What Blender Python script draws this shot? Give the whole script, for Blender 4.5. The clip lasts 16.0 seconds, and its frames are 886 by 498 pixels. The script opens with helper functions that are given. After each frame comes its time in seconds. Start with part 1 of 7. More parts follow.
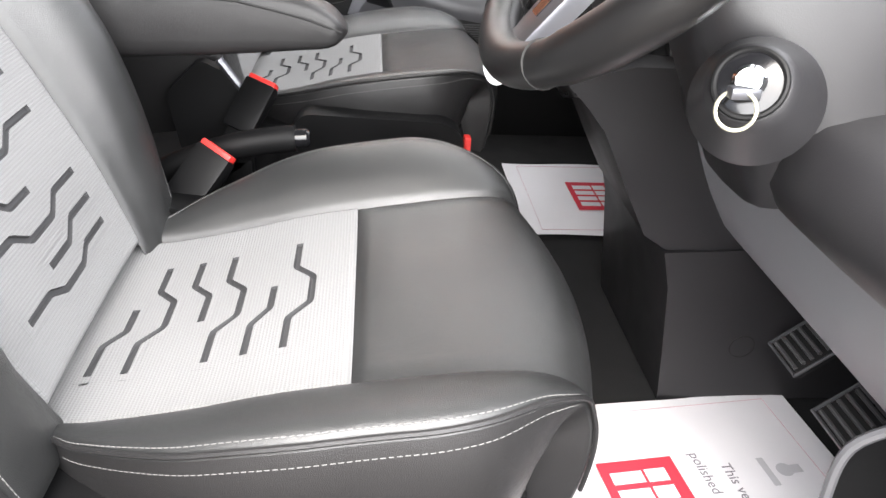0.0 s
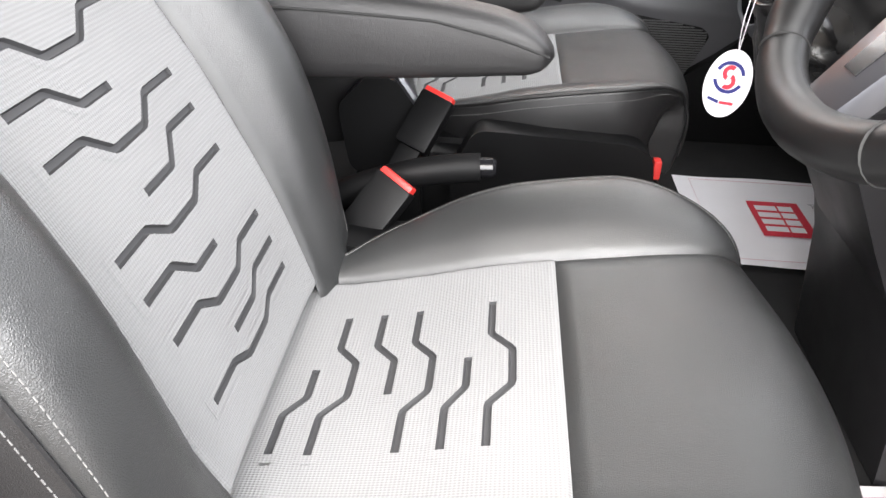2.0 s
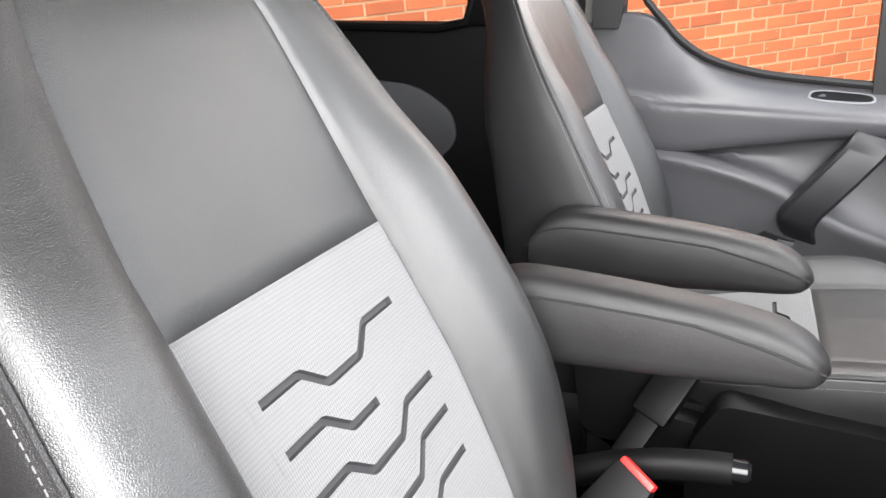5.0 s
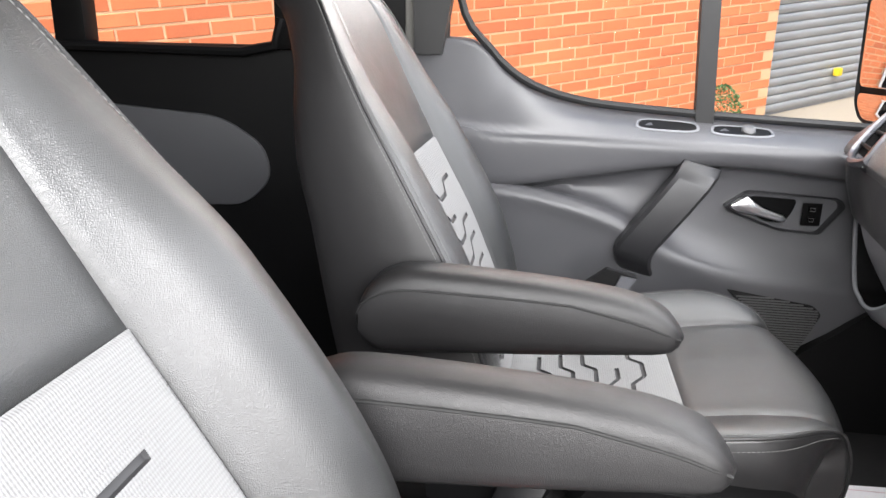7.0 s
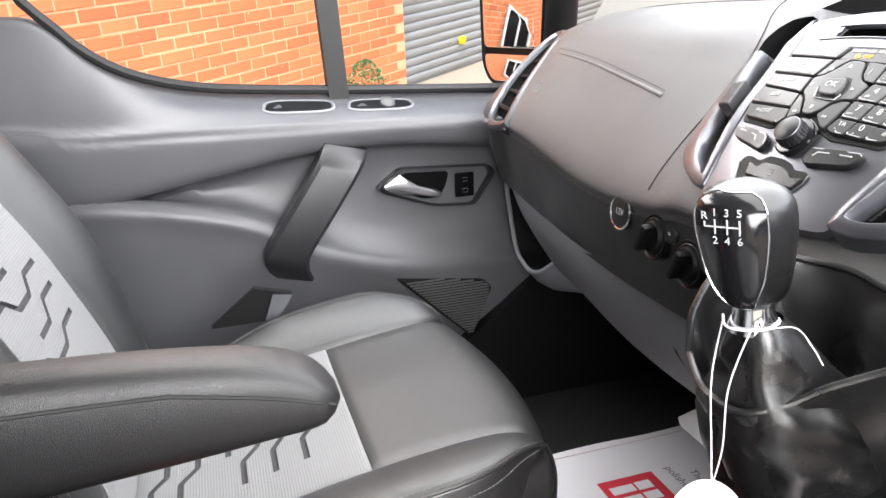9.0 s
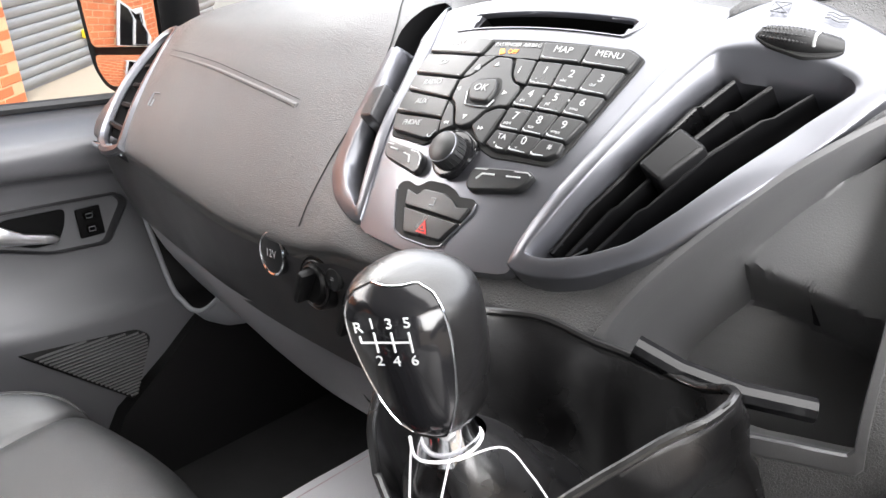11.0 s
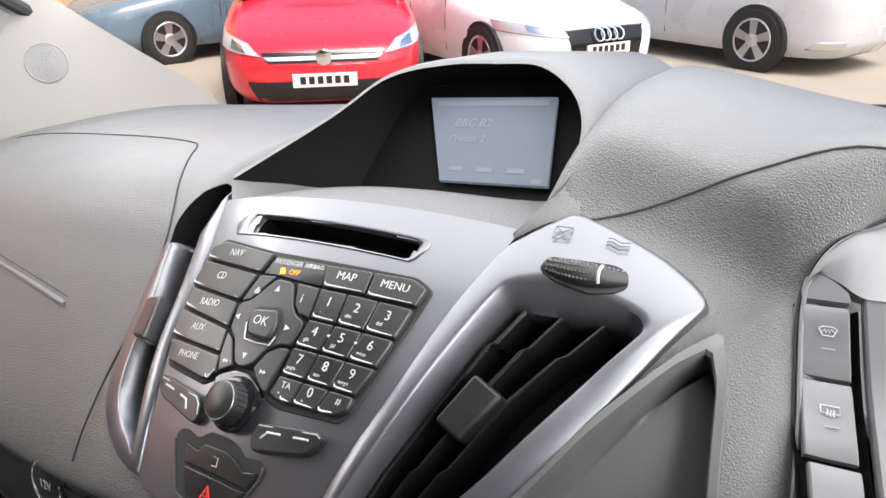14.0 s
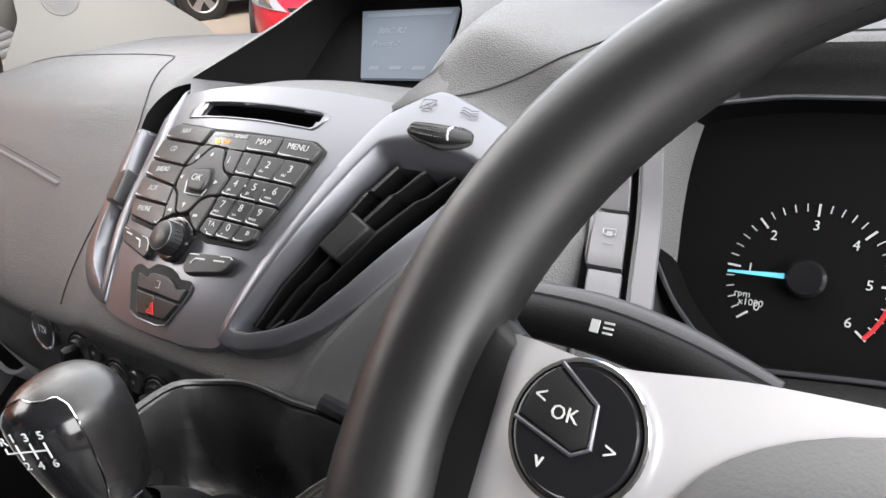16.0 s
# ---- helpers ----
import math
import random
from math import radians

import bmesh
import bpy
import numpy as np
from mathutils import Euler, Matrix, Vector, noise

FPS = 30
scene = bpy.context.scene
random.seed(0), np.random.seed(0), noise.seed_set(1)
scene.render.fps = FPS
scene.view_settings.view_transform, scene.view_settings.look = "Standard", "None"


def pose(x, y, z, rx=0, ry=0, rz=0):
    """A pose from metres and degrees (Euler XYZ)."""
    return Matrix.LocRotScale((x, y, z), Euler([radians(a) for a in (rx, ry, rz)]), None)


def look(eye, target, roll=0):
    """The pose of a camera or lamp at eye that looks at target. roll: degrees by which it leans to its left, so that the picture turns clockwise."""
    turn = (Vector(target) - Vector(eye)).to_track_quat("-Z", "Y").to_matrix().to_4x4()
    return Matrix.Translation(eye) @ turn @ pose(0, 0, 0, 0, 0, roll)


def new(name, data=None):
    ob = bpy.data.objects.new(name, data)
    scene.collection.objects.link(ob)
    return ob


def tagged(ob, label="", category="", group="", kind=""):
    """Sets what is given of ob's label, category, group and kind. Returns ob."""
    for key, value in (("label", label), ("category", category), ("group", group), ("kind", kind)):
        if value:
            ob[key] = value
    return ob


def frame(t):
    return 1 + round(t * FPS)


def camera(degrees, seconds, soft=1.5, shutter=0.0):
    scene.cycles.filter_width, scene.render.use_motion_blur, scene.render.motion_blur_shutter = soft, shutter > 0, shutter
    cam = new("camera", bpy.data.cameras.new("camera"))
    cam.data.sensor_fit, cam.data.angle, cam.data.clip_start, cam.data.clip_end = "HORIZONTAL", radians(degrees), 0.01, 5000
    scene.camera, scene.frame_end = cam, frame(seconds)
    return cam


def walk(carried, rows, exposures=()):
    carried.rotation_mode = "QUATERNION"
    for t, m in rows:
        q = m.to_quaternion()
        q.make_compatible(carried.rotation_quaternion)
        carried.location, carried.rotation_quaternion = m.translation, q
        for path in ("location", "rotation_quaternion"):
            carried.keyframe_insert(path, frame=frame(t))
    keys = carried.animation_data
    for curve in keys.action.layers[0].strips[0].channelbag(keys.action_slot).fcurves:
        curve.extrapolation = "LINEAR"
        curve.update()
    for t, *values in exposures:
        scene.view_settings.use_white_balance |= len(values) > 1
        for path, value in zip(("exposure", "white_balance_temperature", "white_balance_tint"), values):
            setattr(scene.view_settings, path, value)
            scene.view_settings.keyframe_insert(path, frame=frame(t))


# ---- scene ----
cam = camera(62.0, 16.0)
PATH = [
    (0, (-0.065, 0.015, 1.285), (0.132, 1.74, 0.292), 3.7),
    (0.5, (-0.084, 0.017, 1.281), (0.001, 1.75, 0.285), 2.8),
    (1, (-0.104, 0.052, 1.279), (-0.096, 1.759, 0.237), 2.6),
    (1.5, (-0.126, 0.104, 1.293), (-0.174, 1.791, 0.221), 2.3),
    (2, (-0.151, 0.149, 1.302), (-0.269, 1.838, 0.237), 1.8),
    (2.5, (-0.168, 0.16, 1.317), (-0.377, 1.868, 0.298), 1.0),
    (3, (-0.179, 0.159, 1.347), (-0.582, 1.877, 0.404), 0.2),
    (3.5, (-0.193, 0.172, 1.359), (-0.765, 1.889, 0.506), -0.5),
    (4, (-0.19, 0.189, 1.382), (-0.864, 1.912, 0.624), -0.4),
    (4.2, (-0.187, 0.193, 1.394), (-0.896, 1.92, 0.676), -0.7),
    (6.3, (-0.236, 0.31, 1.404), (-0.845, 2.119, 0.808), 1.0),
    (6.5, (-0.238, 0.343, 1.395), (-0.748, 2.187, 0.814), 1.2),
    (7, (-0.25, 0.395, 1.387), (-0.522, 2.291, 0.811), 1.0),
    (7.5, (-0.232, 0.489, 1.37), (-0.294, 2.403, 0.793), 0.6),
    (8, (-0.212, 0.554, 1.364), (-0.077, 2.46, 0.772), -0.6),
    (8.5, (-0.193, 0.61, 1.361), (0.153, 2.486, 0.76), -1.3),
    (9, (-0.165, 0.65, 1.355), (0.396, 2.467, 0.736), -2.0),
    (9.5, (-0.153, 0.703, 1.337), (0.613, 2.434, 0.693), -2.7),
    (10, (-0.126, 0.743, 1.343), (0.835, 2.36, 0.666), -3.7),
    (10.2, (-0.104, 0.754, 1.348), (0.941, 2.315, 0.662), -3.7),
    (12.3, (0.003, 0.815, 1.394), (1.424, 2.048, 0.714), -5.1),
    (12.5, (0.014, 0.818, 1.404), (1.459, 2.028, 0.736), -5.2),
    (13, (0.035, 0.818, 1.439), (1.523, 1.975, 0.77), -5.9),
    (13.5, (0.047, 0.81, 1.46), (1.572, 1.929, 0.808), -6.1),
    (14, (0.051, 0.805, 1.46), (1.597, 1.903, 0.822), -5.8),
    (14.5, (0.048, 0.785, 1.454), (1.592, 1.886, 0.819), -5.5),
    (15, (0.033, 0.742, 1.451), (1.558, 1.86, 0.799), -5.5),
    (15.5, (0.017, 0.702, 1.435), (1.512, 1.844, 0.756), -5.6),
    (16, (0.003, 0.653, 1.421), (1.465, 1.812, 0.7), -5.8),
]
walk(cam, [(t, look(eye, target, roll)) for t, eye, target, roll in PATH], [(0, .97), (4.2, 1.06), (6.3, 1.2), (8.5, 1.45), (10.2, 1.5), (12.3, 1.15), (14.5, .90), (16, .80)])
# ---------- helpers of this scene ----------
def V(*a):
    return Vector(a)


def finish(ob, smooth=35.0):
    me = ob.data
    me.polygons.foreach_set("use_smooth", [True] * len(me.polygons))
    me.set_sharp_from_angle(angle=radians(smooth))
    me.update()
    return ob


def thing(name, base, label, category, group="", kind=""):
    ob = new(name)
    ob.empty_display_size = 0.05
    ob.matrix_world = Matrix.Translation(base)
    return tagged(ob, label, category, group, kind)


def mesh_ob(name, bm, mat, smooth=35.0):
    me = bpy.data.meshes.new(name)
    bmesh.ops.recalc_face_normals(bm, faces=bm.faces)
    bm.to_mesh(me)
    bm.free()
    ob = new(name, me)
    for m in mat if isinstance(mat, (list, tuple)) else [mat]:
        me.materials.append(m)
    return finish(ob, smooth)


def part(name, bm, mat, parent, label="", smooth=35.0):
    """One mesh under a thing or a part; its coordinates are those of the place."""
    ob = mesh_ob(name, bm, mat, smooth)
    ob.parent = parent
    if parent.parent is None:
        ob.matrix_parent_inverse = parent.matrix_basis.inverted()
    return tagged(ob, label)


def one(name, bm, mat, label, category, group="", kind="", smooth=35.0):
    """A thing that is one mesh."""
    return tagged(mesh_ob(name, bm, mat, smooth), label, category, group, kind)


def smoothline(pts, n):
    """n points along a soft curve through pts, by length."""
    p = [Vector(q) for q in pts]
    fine = []
    for i in range(len(p) - 1):
        a, b, c, d = p[max(i - 1, 0)], p[i], p[i + 1], p[min(i + 2, len(p) - 1)]
        for k in range(12):
            t = k / 12
            fine.append(0.5 * ((2 * b) + (c - a) * t + (2 * a - 5 * b + 4 * c - d) * t * t + (3 * b - a - 3 * c + d) * t ** 3))
    fine.append(p[-1])
    return resample(fine, n)


def resample(fine, n):
    lens = [0.0]
    for a, b in zip(fine, fine[1:]):
        lens.append(lens[-1] + (b - a).length)
    out, j = [], 0
    for i in range(n):
        s = lens[-1] * i / (n - 1)
        while j < len(fine) - 2 and lens[j + 1] < s:
            j += 1
        w = (s - lens[j]) / max(lens[j + 1] - lens[j], 1e-9)
        out.append(fine[j].lerp(fine[j + 1], min(max(w, 0), 1)))
    return out


def lerp_table(table, x):
    """A soft curve through (x, value) pairs."""
    if x <= table[0][0]:
        return table[0][1]
    if x >= table[-1][0]:
        return table[-1][1]
    n = len(table)
    for i in range(n - 1):
        (a, u), (b, w) = table[i], table[i + 1]
        if x <= b:
            slope = (w - u) / (b - a)
            before = (u - table[i - 1][1]) / (a - table[i - 1][0]) if i else slope
            after = (table[i + 2][1] - w) / (table[i + 2][0] - b) if i + 2 < n else slope
            m0 = (before + slope) / 2 if before * slope > 0 else 0.0
            m1 = (after + slope) / 2 if after * slope > 0 else 0.0
            m0, m1 = (max(min(m, 3 * abs(slope)), -3 * abs(slope)) for m in (m0, m1))
            t, d = (x - a) / (b - a), b - a
            return (2 * t ** 3 - 3 * t * t + 1) * u + (t ** 3 - 2 * t * t + t) * d * m0 + (3 * t * t - 2 * t ** 3) * w + (t ** 3 - t * t) * d * m1


def loft(rings, closed=False, caps=False, bm=None):
    bm = bm or bmesh.new()
    vs = [[bm.verts.new(p) for p in ring] for ring in rings]
    n = len(rings[0])
    for a, b in zip(vs, vs[1:]):
        for i in range(n if closed else n - 1):
            j = (i + 1) % n
            bm.faces.new((a[i], a[j], b[j], b[i]))
    if caps:
        bm.faces.new(vs[0])
        bm.faces.new(list(reversed(vs[-1])))
    return bm


def solidify(bm, thick):
    """Gives an open sheet a back and a rim."""
    bmesh.ops.recalc_face_normals(bm, faces=bm.faces)
    bmesh.ops.solidify(bm, geom=list(bm.faces), thickness=thick)
    return bm


def prism(points, axis_up, depth, bevel=0.0, segs=2, bm=None):
    """A plate: the outline points (3D, in one plane) pushed out by depth along axis_up."""
    own = bm is None
    bm = bm or bmesh.new()
    up = Vector(axis_up).normalized() * depth
    a = [bm.verts.new(Vector(p)) for p in points]
    b = [bm.verts.new(Vector(p) + up) for p in points]
    f1 = bm.faces.new(a)
    f2 = bm.faces.new(list(reversed(b)))
    n = len(a)
    for i in range(n):
        bm.faces.new((a[i], b[i], b[(i + 1) % n], a[(i + 1) % n]))
    if bevel and own:
        bmesh.ops.recalc_face_normals(bm, faces=bm.faces)
        bmesh.ops.bevel(bm, geom=[e for e in bm.edges if any(v in b for v in e.verts) and all(v in b for v in e.verts)], offset=bevel, segments=segs, affect="EDGES", profile=0.6)
    return bm


def box(c, size, bevel=0.0, m=None, segs=2, bm=None):
    own = bm is None
    bm = bm or bmesh.new()
    r = bmesh.ops.create_cube(bm, size=1.0, matrix=Matrix.Translation(c) @ (m or Matrix()) @ Matrix.Diagonal((*size, 1)))
    if bevel and own:
        bmesh.ops.bevel(bm, geom=list(bm.edges), offset=bevel, segments=segs, affect="EDGES", profile=0.6)
    return bm


def tube(pts, radius, n=10, caps=True, bm=None, flat=1.0, closed=False):
    """A round bar along pts; radius is a number or one for each point; flat squashes it."""
    p = [Vector(q) for q in pts]
    rings, up = [], None
    for i, q in enumerate(p):
        if closed:
            d = (p[(i + 1) % len(p)] - p[i - 1]).normalized()
        else:
            d = (p[min(i + 1, len(p) - 1)] - p[max(i - 1, 0)]).normalized()
        if up is None:
            up = d.orthogonal().normalized() if abs(d.z) > 0.95 else (Vector((0, 0, 1)) - d * d.z).normalized()
        up = (up - d * up.dot(d)).normalized()
        side = d.cross(up)
        r = radius[i] if isinstance(radius, (list, tuple)) else radius
        rings.append([q + side * (r * math.cos(2 * math.pi * k / n)) + up * (r * flat * math.sin(2 * math.pi * k / n)) for k in range(n)])
    if closed:
        rings.append(rings[0])
    return loft(rings, closed=True, caps=caps and not closed, bm=bm)


def ring_pts(c, ax, ay, r, n, r2=None):
    return [Vector(c) + Vector(ax) * (r * math.cos(2 * math.pi * k / n)) + Vector(ay) * ((r2 or r) * math.sin(2 * math.pi * k / n)) for k in range(n)]


def disc(c, ax, ay, prof, n=32, bm=None, caps=True):
    """A turned piece: prof holds (radius, height) from its foot to its top."""
    ax, ay = Vector(ax), Vector(ay)
    up = ax.cross(ay)
    return loft([ring_pts(Vector(c) + up * h, ax, ay, max(r, 1e-4), n) for r, h in prof], closed=True, caps=caps, bm=bm)


def lettering(text, size, m, depth=0.0002):
    """Letters as a mesh, centred on m, reading along its x."""
    cu = bpy.data.curves.new("letters", "FONT")
    cu.body, cu.size, cu.align_x, cu.align_y, cu.extrude, cu.resolution_u = text, size, "CENTER", "CENTER", depth, 2
    ob = bpy.data.objects.new("letters", cu)
    scene.collection.objects.link(ob)
    me = bpy.data.meshes.new_from_object(ob.evaluated_get(bpy.context.evaluated_depsgraph_get()))
    bpy.data.objects.remove(ob)
    bpy.data.curves.remove(cu)
    bm = bmesh.new()
    bm.from_mesh(me)
    bpy.data.meshes.remove(me)
    bm.transform(m)
    return bm


def basis(o, ax, ay):
    ax, ay = Vector(ax).normalized(), Vector(ay).normalized()
    az = ax.cross(ay).normalized()
    return Matrix(((ax.x, ay.x, az.x, o[0]), (ax.y, ay.y, az.y, o[1]), (ax.z, ay.z, az.z, o[2]), (0, 0, 0, 1)))


def join(*bms):
    out = bmesh.new()
    for b in bms:
        me = bpy.data.meshes.new("tmp")
        b.to_mesh(me)
        b.free()
        out.from_mesh(me)
        bpy.data.meshes.remove(me)
    return out


def rounded(pts, r, n=4):
    """A plane outline with its corners rounded by r."""
    p = [Vector(q) for q in pts]
    out = []
    for i, q in enumerate(p):
        a, b = p[i - 1] - q, p[(i + 1) % len(p)] - q
        k = min(r, a.length * 0.45, b.length * 0.45)
        s, e = q + a.normalized() * k, q + b.normalized() * k
        for j in range(n + 1):
            t = j / n
            out.append(s * (1 - t) ** 2 + q * (2 * t * (1 - t)) + e * t * t)
    return out


# ---------- light ----------
world = bpy.data.worlds.new("sky")
scene.world = world
world.use_nodes = True
wn = world.node_tree.nodes
sky = wn.new("ShaderNodeTexSky")
sky.sky_type, sky.sun_disc = "NISHITA", False
sky.sun_elevation, sky.sun_rotation = radians(52), radians(200)
sky.air_density, sky.dust_density, sky.ozone_density = 1.0, 4.0, 1.0
wn["Background"].inputs["Strength"].default_value = 0.15
world.node_tree.links.new(sky.outputs[0], wn["Background"].inputs["Color"])
sun = new("sun", bpy.data.lights.new("sun", "SUN"))
sun.data.energy, sun.data.angle, sun.data.color = 2.2, radians(30), (1.0, 0.97, 0.93)
sun.matrix_world = look((0, 0, 10), (2.0, 5.5, 0))
# sky light through the open driver's door and the windscreen
for nm, eye, aim, sx, sy, watts in (("door_daylight", (.14, -.22, 1.52), (.22, .90, 1.02), 1.3, .95, 36.0), ("window_daylight", (.05, 2.05, 1.77), (.10, 1.15, .75), 1.0, .34, 5.5), ("windscreen_daylight", (.42, 1.13, 1.72), (-.12, 1.13, .92), 1.6, .75, 11.0)):
    lamp = new(nm, bpy.data.lights.new(nm, "AREA"))
    lamp.data.shape, lamp.data.size, lamp.data.size_y, lamp.data.energy, lamp.data.color = "RECTANGLE", sx, sy, watts, (0.995, 0.985, 0.985)
    lamp.matrix_world = look(eye, aim)

# ---------- materials ----------
def material(name, color, rough=0.6, metal=0.0, grain=0.0, scale=300.0, spread=0.12, bump=0.0, big=3.0, coat=0.0, spec=0.5, kind="noise", rough_spread=0.1, soft=0.0):
    m = bpy.data.materials.new(name)
    m.use_nodes = True
    nt = m.node_tree
    p = nt.nodes["Principled BSDF"]
    co = nt.nodes.new("ShaderNodeTexCoord")
    fine = nt.nodes.new("ShaderNodeTexVoronoi" if kind in ("leather", "hide") else "ShaderNodeTexNoise")
    fine.inputs["Scale"].default_value = scale
    if kind == "hide":
        fine.feature = "DISTANCE_TO_EDGE"
    wide = nt.nodes.new("ShaderNodeTexNoise")
    wide.inputs["Scale"].default_value, wide.inputs["Detail"].default_value = big, 4
    for n in (fine, wide):
        nt.links.new(co.outputs["Object"], n.inputs["Vector"])
    mixf = nt.nodes.new("ShaderNodeMath")
    mixf.operation = "MULTIPLY_ADD"
    nt.links.new(fine.outputs[0], mixf.inputs[0])
    mixf.inputs[1].default_value = grain
    nt.links.new(wide.outputs[0], mixf.inputs[2])
    ramp = nt.nodes.new("ShaderNodeMapRange")
    ramp.inputs[1].default_value, ramp.inputs[2].default_value = 0.25, 0.75 + grain
    ramp.inputs[3].default_value, ramp.inputs[4].default_value = 1 - spread, 1 + spread
    nt.links.new(mixf.outputs[0], ramp.inputs[0])
    mul = nt.nodes.new("ShaderNodeVectorMath")
    mul.operation = "SCALE"
    mul.inputs[0].default_value = color
    nt.links.new(ramp.outputs[0], mul.inputs["Scale"])
    nt.links.new(mul.outputs[0], p.inputs["Base Color"])
    rr = nt.nodes.new("ShaderNodeMapRange")
    rr.inputs[1].default_value, rr.inputs[2].default_value = 0.3, 0.7
    rr.inputs[3].default_value, rr.inputs[4].default_value = max(rough - rough_spread, 0.02), min(rough + rough_spread, 1)
    nt.links.new(wide.outputs[0], rr.inputs[0])
    nt.links.new(rr.outputs[0], p.inputs["Roughness"])
    p.inputs["Metallic"].default_value = metal
    p.inputs["Specular IOR Level"].default_value = spec
    p.inputs["Coat Weight"].default_value = coat
    if bump:
        b = nt.nodes.new("ShaderNodeBump")
        b.inputs["Strength"].default_value, b.inputs["Distance"].default_value = bump, 0.0006
        height = fine.outputs[0]
        if kind == "hide":
            # flat pebbles parted by soft creases, of uneven size
            warp = nt.nodes.new("ShaderNodeTexNoise")
            warp.inputs["Scale"].default_value = scale * .5
            nt.links.new(co.outputs["Object"], warp.inputs["Vector"])
            push = nt.nodes.new("ShaderNodeVectorMath")
            push.operation = "MULTIPLY_ADD"
            nt.links.new(warp.outputs["Color"], push.inputs[0])
            push.inputs[1].default_value = (1.3 / scale,) * 3
            nt.links.new(co.outputs["Object"], push.inputs[2])
            nt.links.new(push.outputs[0], fine.inputs["Vector"])
            crown = nt.nodes.new("ShaderNodeMapRange")
            crown.interpolation_type = "SMOOTHSTEP"
            crown.inputs[1].default_value, crown.inputs[2].default_value = 0.0, 0.32
            nt.links.new(height, crown.inputs[0])
            height = crown.outputs[0]
        nt.links.new(height, b.inputs["Height"])
        nt.links.new(b.outputs[0], p.inputs["Normal"])
        if soft:
            crease = nt.nodes.new("ShaderNodeTexNoise")
            crease.inputs["Scale"].default_value, crease.inputs["Detail"].default_value, crease.inputs["Distortion"].default_value = 38, 6, 0.8
            nt.links.new(co.outputs["Object"], crease.inputs["Vector"])
            b2 = nt.nodes.new("ShaderNodeBump")
            b2.inputs["Strength"].default_value, b2.inputs["Distance"].default_value = soft, 0.004
            nt.links.new(crease.outputs[0], b2.inputs["Height"])
            nt.links.new(b2.outputs[0], b.inputs["Normal"])
    return m


def plain(name, color, rough=0.5, metal=0.0, emit=0.0):
    m = bpy.data.materials.new(name)
    m.use_nodes = True
    p = m.node_tree.nodes["Principled BSDF"]
    p.inputs["Base Color"].default_value = (*color, 1)
    p.inputs["Roughness"].default_value, p.inputs["Metallic"].default_value = rough, metal
    if emit:
        p.inputs["Emission Color"].default_value = (*color, 1)
        p.inputs["Emission Strength"].default_value = emit
    return m


def woven(name, color, scale):
    """Cloth of fine cords that run across the seat."""
    m = material(name, color, 0.85, grain=0.1, scale=1500, spread=0.05, big=6)
    nt = m.node_tree
    p = nt.nodes["Principled BSDF"]
    co = nt.nodes["Texture Coordinate"]
    wave = nt.nodes.new("ShaderNodeTexWave")
    wave.wave_type, wave.bands_direction = "BANDS", "X"
    wave.inputs["Scale"].default_value = scale
    uv = nt.nodes.new("ShaderNodeAttribute")
    uv.attribute_name = "cord"
    nt.links.new(uv.outputs["Vector"], wave.inputs["Vector"])
    cross = nt.nodes.new("ShaderNodeTexWave")
    cross.wave_type, cross.bands_direction = "BANDS", "Y"
    cross.inputs["Scale"].default_value = scale * 1.3
    nt.links.new(uv.outputs["Vector"], cross.inputs["Vector"])
    mix = nt.nodes.new("ShaderNodeMath")
    mix.operation = "MULTIPLY_ADD"
    nt.links.new(cross.outputs[0], mix.inputs[0])
    mix.inputs[1].default_value = 0.8
    nt.links.new(wave.outputs[0], mix.inputs[2])
    tone = nt.nodes.new("ShaderNodeMapRange")
    tone.inputs[1].default_value, tone.inputs[2].default_value = 0.0, 1.8
    tone.inputs[3].default_value, tone.inputs[4].default_value = 0.85, 1.07
    nt.links.new(mix.outputs[0], tone.inputs[0])
    dye = nt.nodes.new("ShaderNodeVectorMath")
    dye.operation = "SCALE"
    nt.links.new(p.inputs["Base Color"].links[0].from_socket, dye.inputs[0])
    nt.links.new(tone.outputs[0], dye.inputs["Scale"])
    nt.links.new(dye.outputs[0], p.inputs["Base Color"])
    b = nt.nodes.new("ShaderNodeBump")
    b.inputs["Strength"].default_value, b.inputs["Distance"].default_value = 0.45, 0.0006
    nt.links.new(mix.outputs[0], b.inputs["Height"])
    nt.links.new(b.outputs[0], p.inputs["Normal"])
    return m


LEATHER = material("charcoal leather", (0.020, 0.0205, 0.0208), 0.38, rough_spread=0.07, spec=0.85, soft=0.06, grain=0.3, scale=700, spread=0.16, bump=0.26, big=9, kind="hide")
# same leather, darker and duller: shade of sides and armrests put into the colour
LEATHER_SHADED = material("charcoal leather toned for shade", (0.0165, 0.0160, 0.0165), 0.42, rough_spread=0.06, spec=0.45, soft=0.06, grain=0.3, scale=700, spread=0.14, bump=0.28, big=9, kind="hide")
CLOTH = woven("pale grey cord cloth", (0.205, 0.205, 0.206), 95)
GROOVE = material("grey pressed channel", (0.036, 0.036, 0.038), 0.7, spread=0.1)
STITCH = plain("pale grey thread", (0.17, 0.168, 0.165), 0.8)
SEAM = plain("dark seam", (0.012, 0.012, 0.012), 0.8)
DASH = material("grained dash plastic", (0.086, 0.086, 0.087), 0.46, grain=0.5, scale=560, spread=0.10, bump=0.5, big=5, kind="hide")
DARK = material("black moulded plastic", (0.0045, 0.0045, 0.0048), 0.5, spec=0.18, grain=0.3, scale=900, spread=0.15, bump=0.25, big=6)
